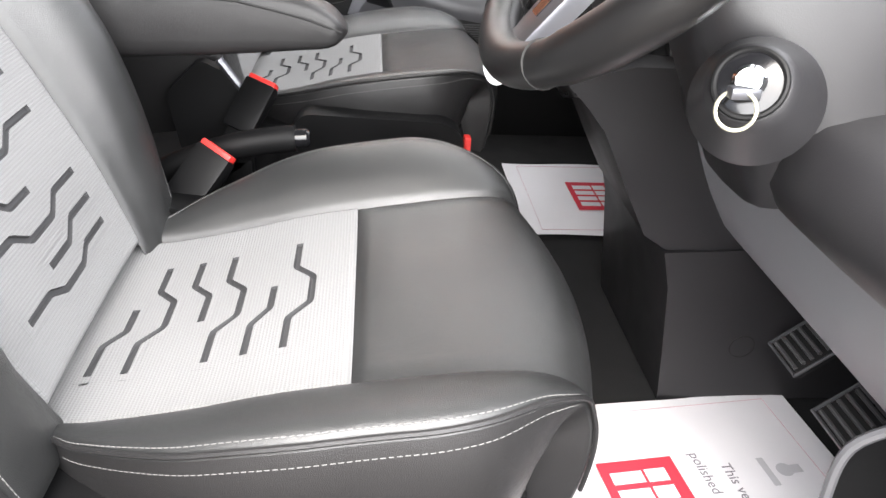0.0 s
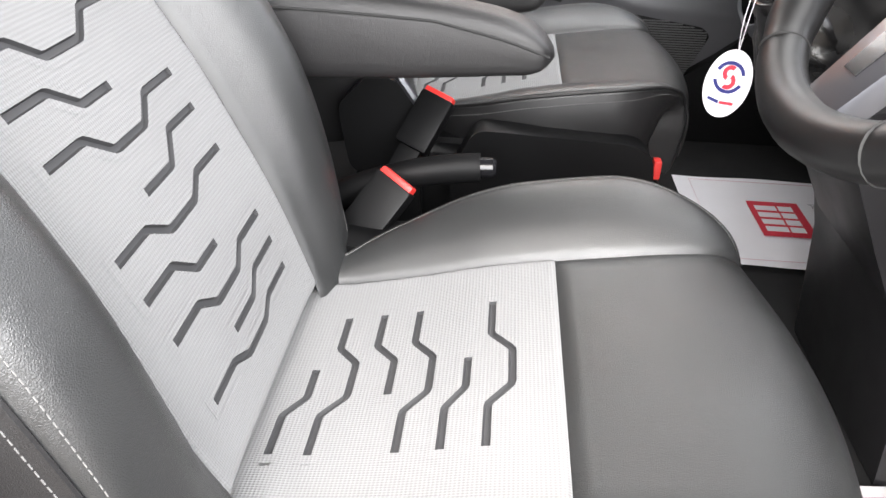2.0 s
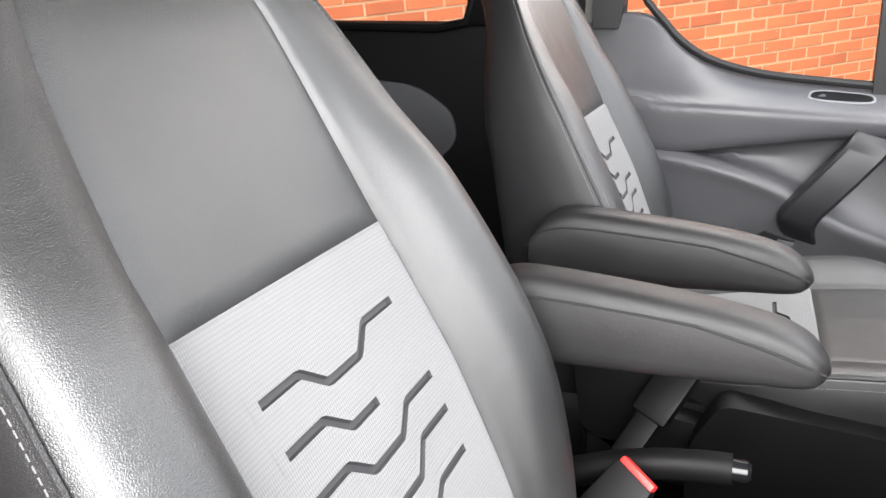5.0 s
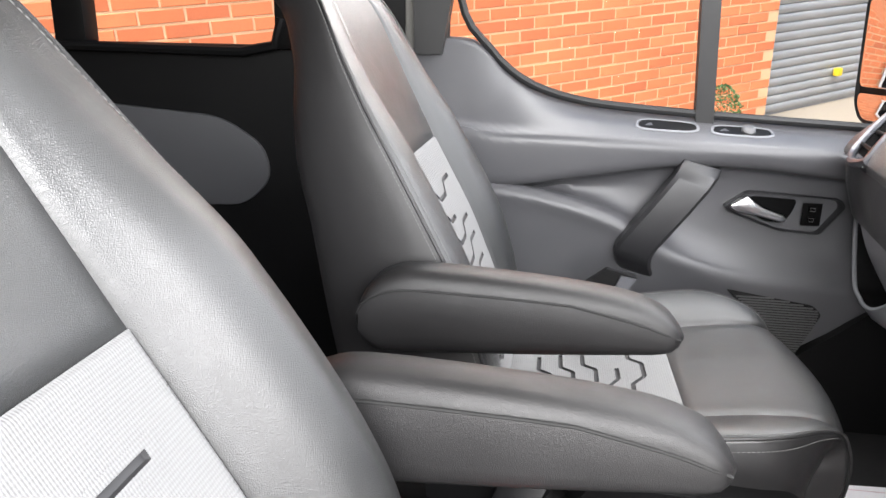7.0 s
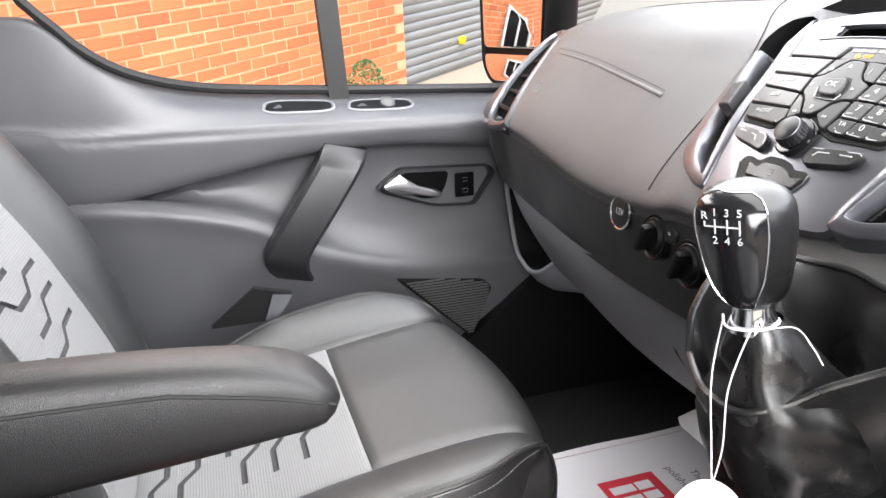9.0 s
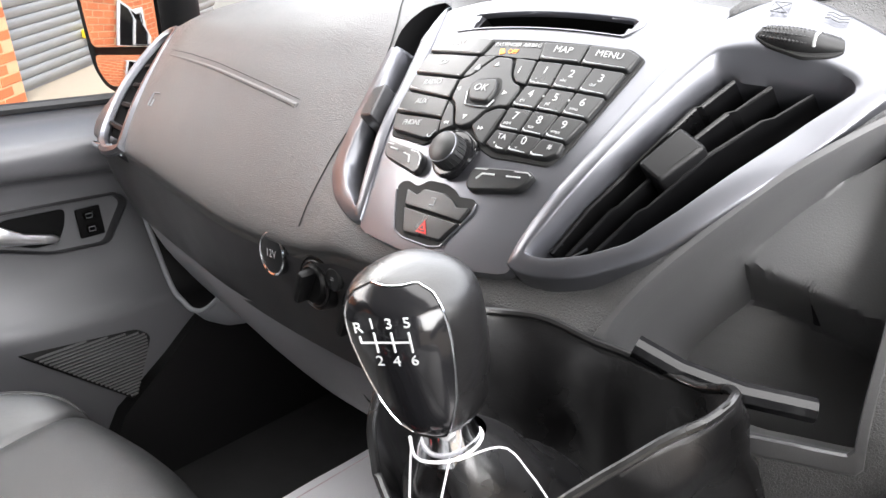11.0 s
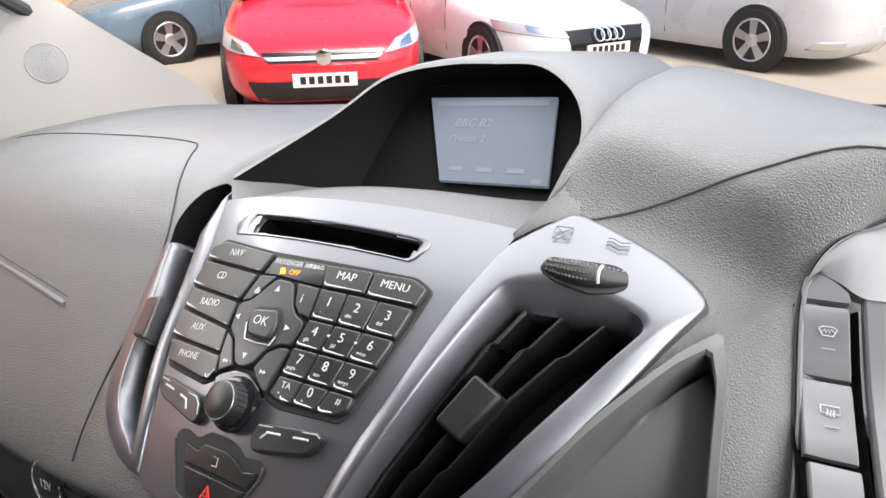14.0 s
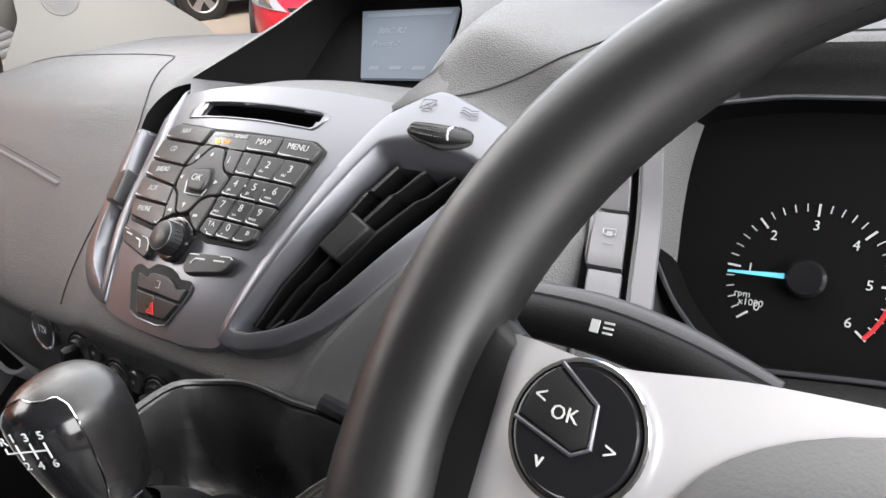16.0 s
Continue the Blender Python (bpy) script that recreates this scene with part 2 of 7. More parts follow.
MID = material("mid grey door plastic", (0.082, 0.082, 0.088), 0.36, grain=0.3, scale=1200, spread=0.08, bump=0.2, big=4)
LIGHTGREY = material("light grey lower plastic", (0.20, 0.205, 0.22), 0.5, grain=0.3, scale=900, spread=0.08, bump=0.2, big=4)
SILVER = material("glossy silver-grey paint", (0.14, 0.143, 0.158), 0.35, metal=0.8, spread=0.04, big=5, rough_spread=0.03, coat=0.25)
KEY_STUD = plain("glossy black stud", (0.03, 0.03, 0.032), 0.3)
# pale colour for the highlights painted along key edges
KEY_GLINT = plain("painted key glint", (0.42, 0.43, 0.44), 0.35, 0.4)
CHROME = plain("polished chrome", (0.75, 0.76, 0.78), 0.12, 1.0)
GLOSS = material("black gloss plastic", (0.008, 0.008, 0.009), 0.16, spread=0.1, coat=0.2, spec=0.35, rough_spread=0.04)
KEY = material("satin black key", (0.0105, 0.011, 0.0115), 0.36, spread=0.12, grain=0.2, scale=1500, bump=0.08, big=20)
WHITE_INK = plain("white ink", (0.40, 0.41, 0.41), 0.6)
SYMBOL = plain("dark grey print", (0.06, 0.06, 0.065), 0.5)
GREY_INK = plain("grey ink", (0.25, 0.26, 0.27), 0.6)
RED = plain("red plastic", (0.65, 0.035, 0.03), 0.4)
ORANGE = plain("amber legend", (0.9, 0.28, 0.02), 0.5, 0, 0.6)
PAPER = material("white paper", (0.78, 0.77, 0.80), 0.75, spread=0.03, big=8, bump=0.05, scale=200)
PAPER_RED = plain("red print", (0.62, 0.035, 0.06), 0.7)
PAPER_INK = plain("grey print", (0.20, 0.19, 0.22), 0.7)
CARPET = material("black carpet", (0.006, 0.006, 0.0065), 0.95, grain=0.8, scale=700, spread=0.5, bump=1.0, big=12)
RUBBER = material("black rubber", (0.011, 0.011, 0.0115), 0.55, spread=0.2, scale=600, grain=0.3)
CREAM = material("pale headlining", (0.18, 0.176, 0.165), 0.85, grain=0.3, scale=900, spread=0.05, bump=0.15, big=5)

BLACK_LEATHER = material("black leather", (0.0075, 0.0073, 0.0077), 0.29, rough_spread=0.08, spec=0.65, soft=0.20, grain=0.3, scale=900, spread=0.2, bump=0.07, big=16, kind="hide")
RIM_LEATHER = material("worn black rim leather", (0.0085, 0.0083, 0.0086), 0.40, rough_spread=0.06, spec=0.40, soft=0.05, grain=0.2, scale=1100, spread=0.2, bump=0.05, big=14, kind="hide")
SLAT = material("black vent plastic", (0.0055, 0.0055, 0.006), 0.34, spec=0.3, spread=0.1, grain=0.2, scale=1500, bump=0.05, big=20)
SWITCH = material("satin grey switch", (0.135, 0.134, 0.141), 0.40, grain=0.2, scale=1500, spread=0.05, bump=0.05, big=6)
LEVER = plain("satin chrome", (0.80, 0.80, 0.82), 0.30, 1.0)
COLUMN = material("dark grey column plastic", (0.017, 0.0165, 0.018), 0.45, grain=0.3, scale=900, spread=0.12, bump=0.2, big=6)
POCKET_PLASTIC = material("dark grey pocket plastic", (0.085, 0.085, 0.087), 0.36, grain=0.3, scale=900, spread=0.12, bump=0.2, big=6)
# for black parts, and for sheets that paint the shade inside openings
BLACK_AND_SHADE = material("matt black parts and painted shade", (0.0040, 0.0040, 0.0042), 0.7, spec=0.05, spread=0.15)
SPOKE = material("bright silver paint", (0.50, 0.50, 0.515), 0.36, metal=0.3, spread=0.05, big=5)

# ---------- the van's shell ----------
floor = one("floor", box((-.45, 1.12, .505), (2.9, 2.0, .05)), CARPET, "black carpeted cab floor", "floor", kind="structure")
roof = one("ceiling", box((-.75, 1.13, 2.0), (2.5, 2.1, .04), .015), CREAM, "pale cloth headlining", "ceiling", kind="structure")
one("bulkhead", box((-2.2, 1.13, 1.2), (.04, 2.1, 1.7)), DARK, "dark rear panel of the cabin", "wall", kind="structure")
# rear body side with window openings, far side
for y, nm in ((2.13, "wall_left"), (.13, "wall_right")):
    side = thing(nm, (-1.4, y, .5), "dark inner body side behind the front door with window openings", "wall", kind="structure")
    s = 1 if y > 1 else -1
    part("lower_panel", box((-1.37, y + s * .02, .93), (1.62, .05, .82), .01), DARK, side)
    part("upper_rail", box((-1.37, y, 1.88), (1.62, .06, .2), .01), DARK, side)
    for x0, x1 in ((-2.2, -2.05), (-1.46, -1.375), (-.90, -.56)):
        part("pillar", box(((x0 + x1) / 2, y, 1.56), (x1 - x0, .06, .46), .012), DARK, side)
    part("window_ledge", tube([(-2.1, y - s * .03, 1.335), (-1.4, y - s * .03, 1.33), (-.98, y - s * .03, 1.325), (-.9, y - s * .03, 1.34), (-.88, y - s * .03, 1.40)], .012, 8), DARK, side)
    pts = rounded([(-1.6, 0, .93), (-1.0, 0, .95), (-.93, 0, 1.02), (-.945, 0, 1.10), (-1.05, 0, 1.17), (-1.6, 0, 1.21)], .06, 6)
    part("trim_insert", prism([p + V(0, y - s * .004, 0) for p in pts], (0, -s, 0), .012, .004), MID, side, "grey trim insert")
    part("b_pillar_trim", box((-.555, y - s * .02, 1.50), (.07, .05, .62), .018), CREAM, side, "pale pillar trim")
    part("seal", tube([(-.50, y - s * .02, .6), (-.50, y - s * .02, 1.4), (-.48, y - s * .02, 1.9)], .012, 8), RUBBER, side)
# windscreen pillars and frame
screen_frame = thing("windscreen_frame", (.95, 1.13, 1.3), "pale windscreen pillars with black seals", "pillar", kind="structure")
for y, s in ((2.0, 1), (.26, -1)):
    rings = []
    for x, z, w in ((.98, 1.27, .17), (.72, 1.42, .15), (.40, 1.62, .12), (.10, 1.86, .11), (-.1, 1.98, .11)):
        c = V(x, y + s * (.02 - .12 * (z - 1.27)), z)
        rings.append([c + V(-w * .55, s * .03, -w * .35), c + V(-w * .2, -s * .02, -w * .15), c + V(w * .25, -s * .03, w * .1), c + V(w * .4, s * .0, w * .2), c + V(w * .2, s * .06, w * .1)])
    part("pillar_trim", loft(rings, closed=True, caps=True), CREAM, screen_frame, "pale grey pillar trim")
    part("seal", tube([(1.02, y - s * .02, 1.275), (.77, y - s * .035, 1.44), (.44, y - s * .06, 1.65), (.13, y - s * .085, 1.88)], .011, 8), RUBBER, screen_frame)
part("header", box((-.02, 1.13, 1.96), (.16, 1.7, .05), .015), CREAM, screen_frame)
part("scuttle", box((1.10, 1.13, 1.235), (.24, 1.9, .05), .01), RUBBER, screen_frame, "black scuttle panel")
glass = bpy.data.materials.new("clear glass")
glass.use_nodes = True
gp = glass.node_tree.nodes["Principled BSDF"]
gp.inputs["Transmission Weight"].default_value, gp.inputs["Roughness"].default_value, gp.inputs["IOR"].default_value = 1.0, 0.0, 1.01
gp.inputs["Base Color"].default_value = (0.97, 0.99, 0.98, 1)

# ---------- passenger door ----------
GRIP = material("dark grey handle plastic", (0.024, 0.024, 0.026), 0.36, grain=0.3, scale=1200, spread=0.08, bump=0.15, big=4)


def door():
    d = thing("door_1", (0, 2.08, .6), "closed grey plastic passenger door with a lever handle and grip", "door", kind="structure")
    # panel: sections from rear to front, each from beltline to floor
    def sec(x):
        belt = lerp_table([(-.60, 1.366), (-.495, 1.364), (-.433, 1.358), (-.401, 1.338), (-.359, 1.295), (-.293, 1.254), (-.201, 1.227), (-.085, 1.213), (.154, 1.198), (.5, 1.183)], x)
        edge = lerp_table([(-.6, 1.20), (-.358, 1.172), (-.2, 1.166), (.13, 1.156), (.5, 1.145)], x)
        z2 = lerp_table([(-.6, 1.02), (-.32, 1.054), (-.15, 1.084), (.02, 1.111), (.133, 1.114), (.343, 1.099), (.5, 1.09)], x)
        k = lerp_table([(-.45, 0), (-.25, 1), (.5, 1)], x)
        hl = lerp_table([(-.6, 1.06), (-.32, 1.043), (-.095, .985), (.0, .930), (.14, .883), (.5, .86)], x)
        mid = (belt + edge) / 2
        return [V(x, 2.12, belt + .004), V(x, 2.10, belt), V(x, 2.092, belt - .006), V(x, 2.055 + .008 * (1 - k), mid + .006 * k), V(x, 2.016 + .02 * (1 - k), edge + .008), V(x, 2.004, edge), V(x, 2.0, edge - .012), V(x, 2.002, (edge + z2) / 2), V(x, 2.006, z2 + .010), V(x, 2.014, z2), V(x, 2.04, z2 - .008), V(x, 2.056, z2 - .022),
                V(x, 2.060, z2 * .6 + hl * .4), V(x, 2.048, z2 * .25 + hl * .75), V(x, 2.018, hl + .014), V(x, 2.0, hl), V(x, 1.996, hl - .016), V(x, 2.002, hl - .05), V(x, 2.008, min(.80, hl - .08)), V(x, 2.02, .70), V(x, 2.05, .56)]
    xs = [-.60 + 1.08 * i / 72 for i in range(73)]
    part("panel", loft([smoothline(sec(x), 70) for x in xs]), MID, d, "grey moulded door panel", 65)
    # grip
    rings = []
    for x, z, o in ((.072, 1.118, .030), (.055, 1.090, .055), (.015, 1.035, .066), (-.025, .980, .068), (-.055, .935, .064), (-.058, .905, .052), (-.045, .87, .022)):
        w = .040
        c = V(x, 2.04 - o, z)
        rings.append([c + V(-w, .03, w * .25), c + V(-w, -.006, w * .25), c + V(-w * .8, -.014, w * .2), c + V(w * .8, -.014, -w * .2), c + V(w, -.006, -w * .25), c + V(w, .03, -w * .25)])
    fine = [smoothline([r[k] for r in rings], 30) for k in range(6)]
    part("grip", loft([[fine[k][i] for k in range(6)] for i in range(30)], closed=True, caps=True), GRIP, d, "dark grab handle", 40)
    # lever handle in its bowl
    bowl = [V(*p) for p in ((.138, 2.050, 1.022), (.185, 2.050, 1.057), (.369, 2.050, 1.047), (.381, 2.050, 1.030), (.337, 2.050, .968), (.25, 2.050, .975), (.15, 2.050, 1.010))]
    o1 = rounded(bowl, .012, 4)
    bc = sum(o1, Vector()) / len(o1)
    rim = part("handle_bowl", loft([[bc + (p - bc) * k + V(0, dy, 0) for p in o1] for k, dy in ((1.05, .014), (1.04, -.004), (1.0, -.006), (.97, -.002), (.95, .010))], closed=True), GRIP, d, "dark grey handle surround", 50)
    # flat near-black plate before the panel, painting the shade of a deep bowl
    pts = rounded([(.160, 2.0545, 1.026), (.193, 2.0545, 1.046), (.286, 2.0545, 1.042), (.278, 2.0545, 1.012), (.263, 2.0545, .990), (.226, 2.0545, .990)], .010)
    part("bowl_recess", prism(pts, (0, -1, 0), .003), BLACK_AND_SHADE, rim)
    lev = []
    for x, z, h, o in ((.146, 1.026, .004, 2.034), (.160, 1.028, .014, 2.036), (.178, 1.030, .019, 2.034), (.195, 1.022, .014, 2.034), (.215, 1.013, .0095, 2.035), (.240, 1.006, .0085, 2.036), (.256, 1.002, .0075, 2.037), (.262, 1.001, .003, 2.038)):
        lev.append([V(x, o + .007 * math.cos(a), z + h * math.sin(a)) for a in [2 * math.pi * k / 14 for k in range(14)]])
    part("lever", loft(lev, closed=True, caps=True), LEVER, rim, "satin chrome lever")
    part("button_panel", box((.317, 2.046, 1.012), (.040, .006, .050), .003), BLACK_AND_SHADE, rim)
    for z in (1.024, 1.001):
        part("lock_button", box((.317, 2.046, z), (.022, .006, .018), .002), KEY, rim)
        part("button_mark", tube([(.312, 2.0422, z - .004), (.312, 2.0422, z + .003), (.322, 2.0422, z + .003), (.322, 2.0422, z - .004)], .0006, 4, closed=True), GREY_INK, rim)
    # pocket and window switch on the sloping ledge
    def ledge(x, v, n=0.0):
        p = smoothline(sec(x), 70)
        v = .03 + .94 * v
        a, b = p[2], p[9]
        w = min(max(v, 0), .999) * 7
        q = p[2 + int(w)].lerp(p[3 + int(w)], w % 1)
        up = V(0, -(a.z - b.z), a.y - b.y).normalized()
        return q + (up if up.z > 0 else -up) * n

    for x0, x1, nm in ((-.068, .066, "ledge_pocket"), (.090, .220, "switch_bezel")):
        shape = [Vector(((x0 + x1) / 2 + .014 * -math.sin(a) * (1 - math.cos(a)) / 2 + (x1 - x0) / 2 * math.copysign(abs(math.cos(a)) ** .55, math.cos(a)), .51 + .35 * math.copysign(abs(math.sin(a)) ** .6, math.sin(a)), 0)) for a in [2 * math.pi * k / 48 for k in range(48)]]
        cx, cv = (x0 + x1) / 2, .5
        rg = []
        for k, n in ((1.0, -.002), (1.0, .0015), (.94, .003), (.86, .003), (.82, .001), (.80, -.0005)):
            rg.append([ledge(cx + (p.x - cx) * (1 - (1 - k) * .45), cv + (p.y - cv) * k, n) for p in shape])
        bz = part(nm, loft(rg, closed=True), LIGHTGREY, d, "pale grey bezel")
        # flat dark face just above the ledge, painting the shade of a hollow
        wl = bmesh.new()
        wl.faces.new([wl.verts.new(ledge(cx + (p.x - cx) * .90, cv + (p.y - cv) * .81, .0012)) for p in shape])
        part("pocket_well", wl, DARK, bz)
        if nm == "switch_bezel":
            c = ledge(.168, .5, .004)
            part("window_switch", disc(c - V(0, 0, .003), (1, 0, 0), (0, 1, .6), [(.015, 0), (.014, .005), (.010, .0075), (.004, .008)], 20), POCKET_PLASTIC, bz, "grey rocker switch")
    # speaker grille
    pts = rounded([(.148, 0, .848), (.335, 0, .820), (.357, 0, .80), (.308, 0, .692), (.233, 0, .765)], .010)
    gr = part("speaker_grille", prism([p + V(0, 2.01, 0) for p in pts], (0, -1, 0), .012, .003), DARK, d, "ribbed grey speaker grille")
    for i in range(22):
        z = .706 + i * .0060
        x0 = lerp_table([(.70, .304), (.765, .238), (.845, .158)], z)
        x1 = lerp_table([(.70, .312), (.80, .350), (.815, .335), (.846, .175)], z)
        part("grille_rib", box(((x0 + x1) / 2, 1.9965, z), (max(x1 - x0 - .004, .006), .003, .0030)), POCKET_PLASTIC, gr)
    # window frame, seals and divider
    edge = [(-.50, 2.10, 1.92), (-.47, 2.10, 1.5), (-.445, 2.10, 1.40), (-.401, 2.10, 1.350), (-.359, 2.10, 1.306), (-.293, 2.10, 1.265), (-.201, 2.10, 1.238), (-.085, 2.10, 1.224), (.154, 2.10, 1.209), (.52, 2.10, 1.192)]
    part("window_seal", tube(smoothline(edge, 50), .009, 8), RUBBER, d, "black rubber window seal")
    part("window_divider", prism([(.062, 2.09, 1.19), (.100, 2.09, 1.19), (.06, 2.07, 1.92), (.018, 2.07, 1.92)], (0, 1, 0), .03), RUBBER, d, "black window divider bar")
    part("rear_frame", prism([(-.56, 2.06, 1.33), (-.50, 2.06, 1.33), (-.47, 2.06, 1.5), (-.5, 2.06, 1.92), (-.58, 2.06, 1.92)], (0, 1, 0), .05, .008), RUBBER, d)
    pane = part("window_pane", box((.0, 2.115, 1.55), (1.0, .004, .74)), glass, d, "clear side glass")
    pane.visible_shadow = False
    return d


door()
# driver side door frame: sill below the opening
one("door_sill", box((-.05, .16, .56), (1.2, .12, .06), .02), DARK, "black door sill", "sill", kind="structure")

# ---------- the two seats ----------
def profile(pts, n=200):
    """A side line (x, z) with its length, as a function of metres along it."""
    line = smoothline([(x, 0, z) for x, z in pts], n)
    acc = [0.0]
    for a, b in zip(line, line[1:]):
        acc.append(acc[-1] + (b - a).length)

    def at(a):
        a = min(max(a, 0.0), acc[-1] - 1e-6)
        i = min(int(np.searchsorted(acc, a, side="right")) - 1, n - 2)
        w = (a - acc[i]) / (acc[i + 1] - acc[i])
        lo, hi = max(i - 2, 0), min(i + 3, n - 1)
        return line[i].lerp(line[i + 1], w), (line[hi] - line[lo]).normalized()

    def find(value, axis):
        top = max(range(n), key=lambda i: line[i][axis])
        best = min(range(top + 1), key=lambda i: abs(line[i][axis] - value))
        return acc[best]

    return at, find, acc[-1]


CUSHION = [(-.40, .828), (-.317, .841), (-.283, .845), (-.212, .859), (-.143, .876), (-.08, .887), (-.02, .896), (.03, .902), (.070, .903), (.096, .894), (.111, .870), (.115, .838), (.110, .79), (.100, .75)]
BACK = [(-.315, .83), (-.34, .895), (-.365, .962), (-.395, 1.03), (-.425, 1.094), (-.461, 1.158), (-.492, 1.213), (-.527, 1.28), (-.560, 1.345), (-.582, 1.39), (-.600, 1.42), (-.620, 1.437), (-.645, 1.436), (-.662, 1.422)]
REAR = [(-.50, .80), (-.545, 1.0), (-.575, 1.15), (-.592, 1.22), (-.606, 1.34), (-.630, 1.40), (-.655, 1.425), (-.668, 1.422)]
BOLSTER = smoothline([(.0, .0, 0), (.012, .014, 0), (.030, .036, 0), (.055, .050, 0), (.080, .048, 0), (.102, .040, 0), (.113, .026, 0)], 25)
CUSHION_BOLSTER = smoothline([(.0, .0, 0), (.014, .012, 0), (.034, .026, 0), (.060, .038, 0), (.085, .045, 0), (.103, .045, 0), (.113, .038, 0)], 25)
SIDE = smoothline([(.113, .026, 0), (.119, -.01, 0), (.116, -.06, 0), (.100, -.10, 0)], 13)


def seat_surface(prof, sign, half, lift, width, y0, flare=lambda a: 1.0, depth=lambda a: 1.0, bolster=BOLSTER, bow=lambda a: 0.0):
    """Point of a seat: a metres along its profile, v across: 0 the middle, 1 the seam, 2 the piping, 3 the lower side."""
    at, find, total = prof

    def point(a, v, deep=0.0):
        p, t = at(a)
        n = Vector((-t.z, 0, t.x)) * sign
        s, u = (1 if v >= 0 else -1), abs(v)
        k, e, h = width(a), lift(a), half(a)
        if u <= 1:
            yo, up = h * u * k, 0.003 * u ** 4
        else:
            line = bolster if u <= 2 else SIDE
            rim = bolster[-1].y
            w = (u - 1 if u <= 2 else u - 2) * (len(line) - 1)
            i = min(int(w), len(line) - 2)
            q = line[i].lerp(line[i + 1], w - i)
            yo, up = (h + q.x * flare(a)) * k, 0.003 + (q.y * e if u <= 2 else rim * e + (q.y - .026) * depth(a))
        return p + n * (up - deep) + Vector((bow(a) * max(0.0, 1 - (yo / .19) ** 2), y0 + s * yo, 0))

    return point


def panel(S, a0, a1, v0, v1, na, nv, tuck=0.004, sink=None, edge=0.006):
    """One sewn piece of a seat cover, its edges drawn down into the seams."""
    bm = bmesh.new()
    cord = bm.verts.layers.float_vector.new("cord")
    rows = []
    la, lv = abs(a1 - a0), None
    for i in range(na + 1):
        a = a0 + (a1 - a0) * i / na
        row = []
        for j in range(nv + 1):
            v = v0 + (v1 - v0) * j / nv
            da = min(abs(a - a0), abs(a1 - a))
            dv = min((S(a, v) - S(a, v0)).length, (S(a, v) - S(a, v1)).length)
            d = min(da, dv)
            deep = tuck * max(0.0, 1 - d / edge) ** 2
            if sink:
                deep += sink(a, v)
            q = bm.verts.new(S(a, v, deep))
            q[cord] = (a, v * 0.16, 0)
            row.append(q)
        rows.append(row)
    for r, s in zip(rows, rows[1:]):
        for j in range(nv):
            bm.faces.new((r[j], r[j + 1], s[j + 1], s[j]))
    return bm


def stitches(path, gap=0.0056, length=0.0038, r=0.00045):
    """A row of single stitches along a line."""
    total = sum((b - a).length for a, b in zip(path, path[1:]))
    n = max(int(total / gap), 1)
    fine = resample(path, n * 3 + 1)
    bm = bmesh.new()
    for i in range(n):
        a, b = fine[i * 3], fine[i * 3 + 2]
        d = (b - a).normalized()
        u = d.orthogonal().normalized()
        w = d.cross(u)
        ra = [bm.verts.new(a + (u * math.cos(k) + w * math.sin(k)) * r) for k in (0, 1.57, 3.14, 4.71)]
        rb = [bm.verts.new(b + (u * math.cos(k) + w * math.sin(k)) * r) for k in (0, 1.57, 3.14, 4.71)]
        for k in range(4):
            bm.faces.new((ra[k], ra[(k + 1) % 4], rb[(k + 1) % 4], rb[k]))
        bm.faces.new(ra[::-1])
        bm.faces.new(rb)
    return bm


def channel(S, line, hw, half):
    """A pressed channel along a line of (a, across): flange, walls and floor."""
    pts = [Vector((a, y, 0)) for a, y in line]
    fine = []
    for i, p in enumerate(pts):
        if 0 < i < len(pts) - 1:
            a, b = pts[i - 1] - p, pts[i + 1] - p
            s, e = p + a.normalized() * 0.0025, p + b.normalized() * 0.0025
            fine += [s * (1 - t) ** 2 + p * (2 * t * (1 - t)) + e * t * t for t in (0, .33, .67, 1)]
        else:
            fine.append(p)
    d0, d1 = (fine[1] - fine[0]).normalized(), (fine[-1] - fine[-2]).normalized()
    bm = bmesh.new()
    cord = bm.verts.layers.float_vector.new("cord")
    rim, hw = hw + .0055, hw * .82
    offs = [(rim, -.0005), (hw, -.0007), (hw - .0006, .0008), (hw - .0012, .0028), (0, .0032), (-hw + .0012, .0028), (-hw + .0006, .0008), (-hw, -.0007), (-rim, -.0005)]
    rows = []
    dense = resample(fine, 44)
    dense = [dense[0] - d0 * .0100, dense[0] - d0 * .0004] + dense + [dense[-1] + d1 * .0004, dense[-1] + d1 * .0100]
    for i, p in enumerate(dense):
        d = (dense[min(i + 1, len(dense) - 1)] - dense[max(i - 1, 0)]).normalized()
        side = Vector((-d.y, d.x, 0))
        end = 0.0 if i in (0, 1, len(dense) - 2, len(dense) - 1) else 1.0
        row = []
        for o, deep in offs:
            q = p + side * o
            v = bm.verts.new(S(q.x, max(min(q.y / half, 1), -1), deep if end else -.0006))
            v[cord] = (q.x, q.y, 0)
            row.append(v)
        rows.append(row)
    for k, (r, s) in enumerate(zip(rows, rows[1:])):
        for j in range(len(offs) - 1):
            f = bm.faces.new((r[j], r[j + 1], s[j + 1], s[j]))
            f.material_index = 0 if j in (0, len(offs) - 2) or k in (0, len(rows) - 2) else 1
    return bm


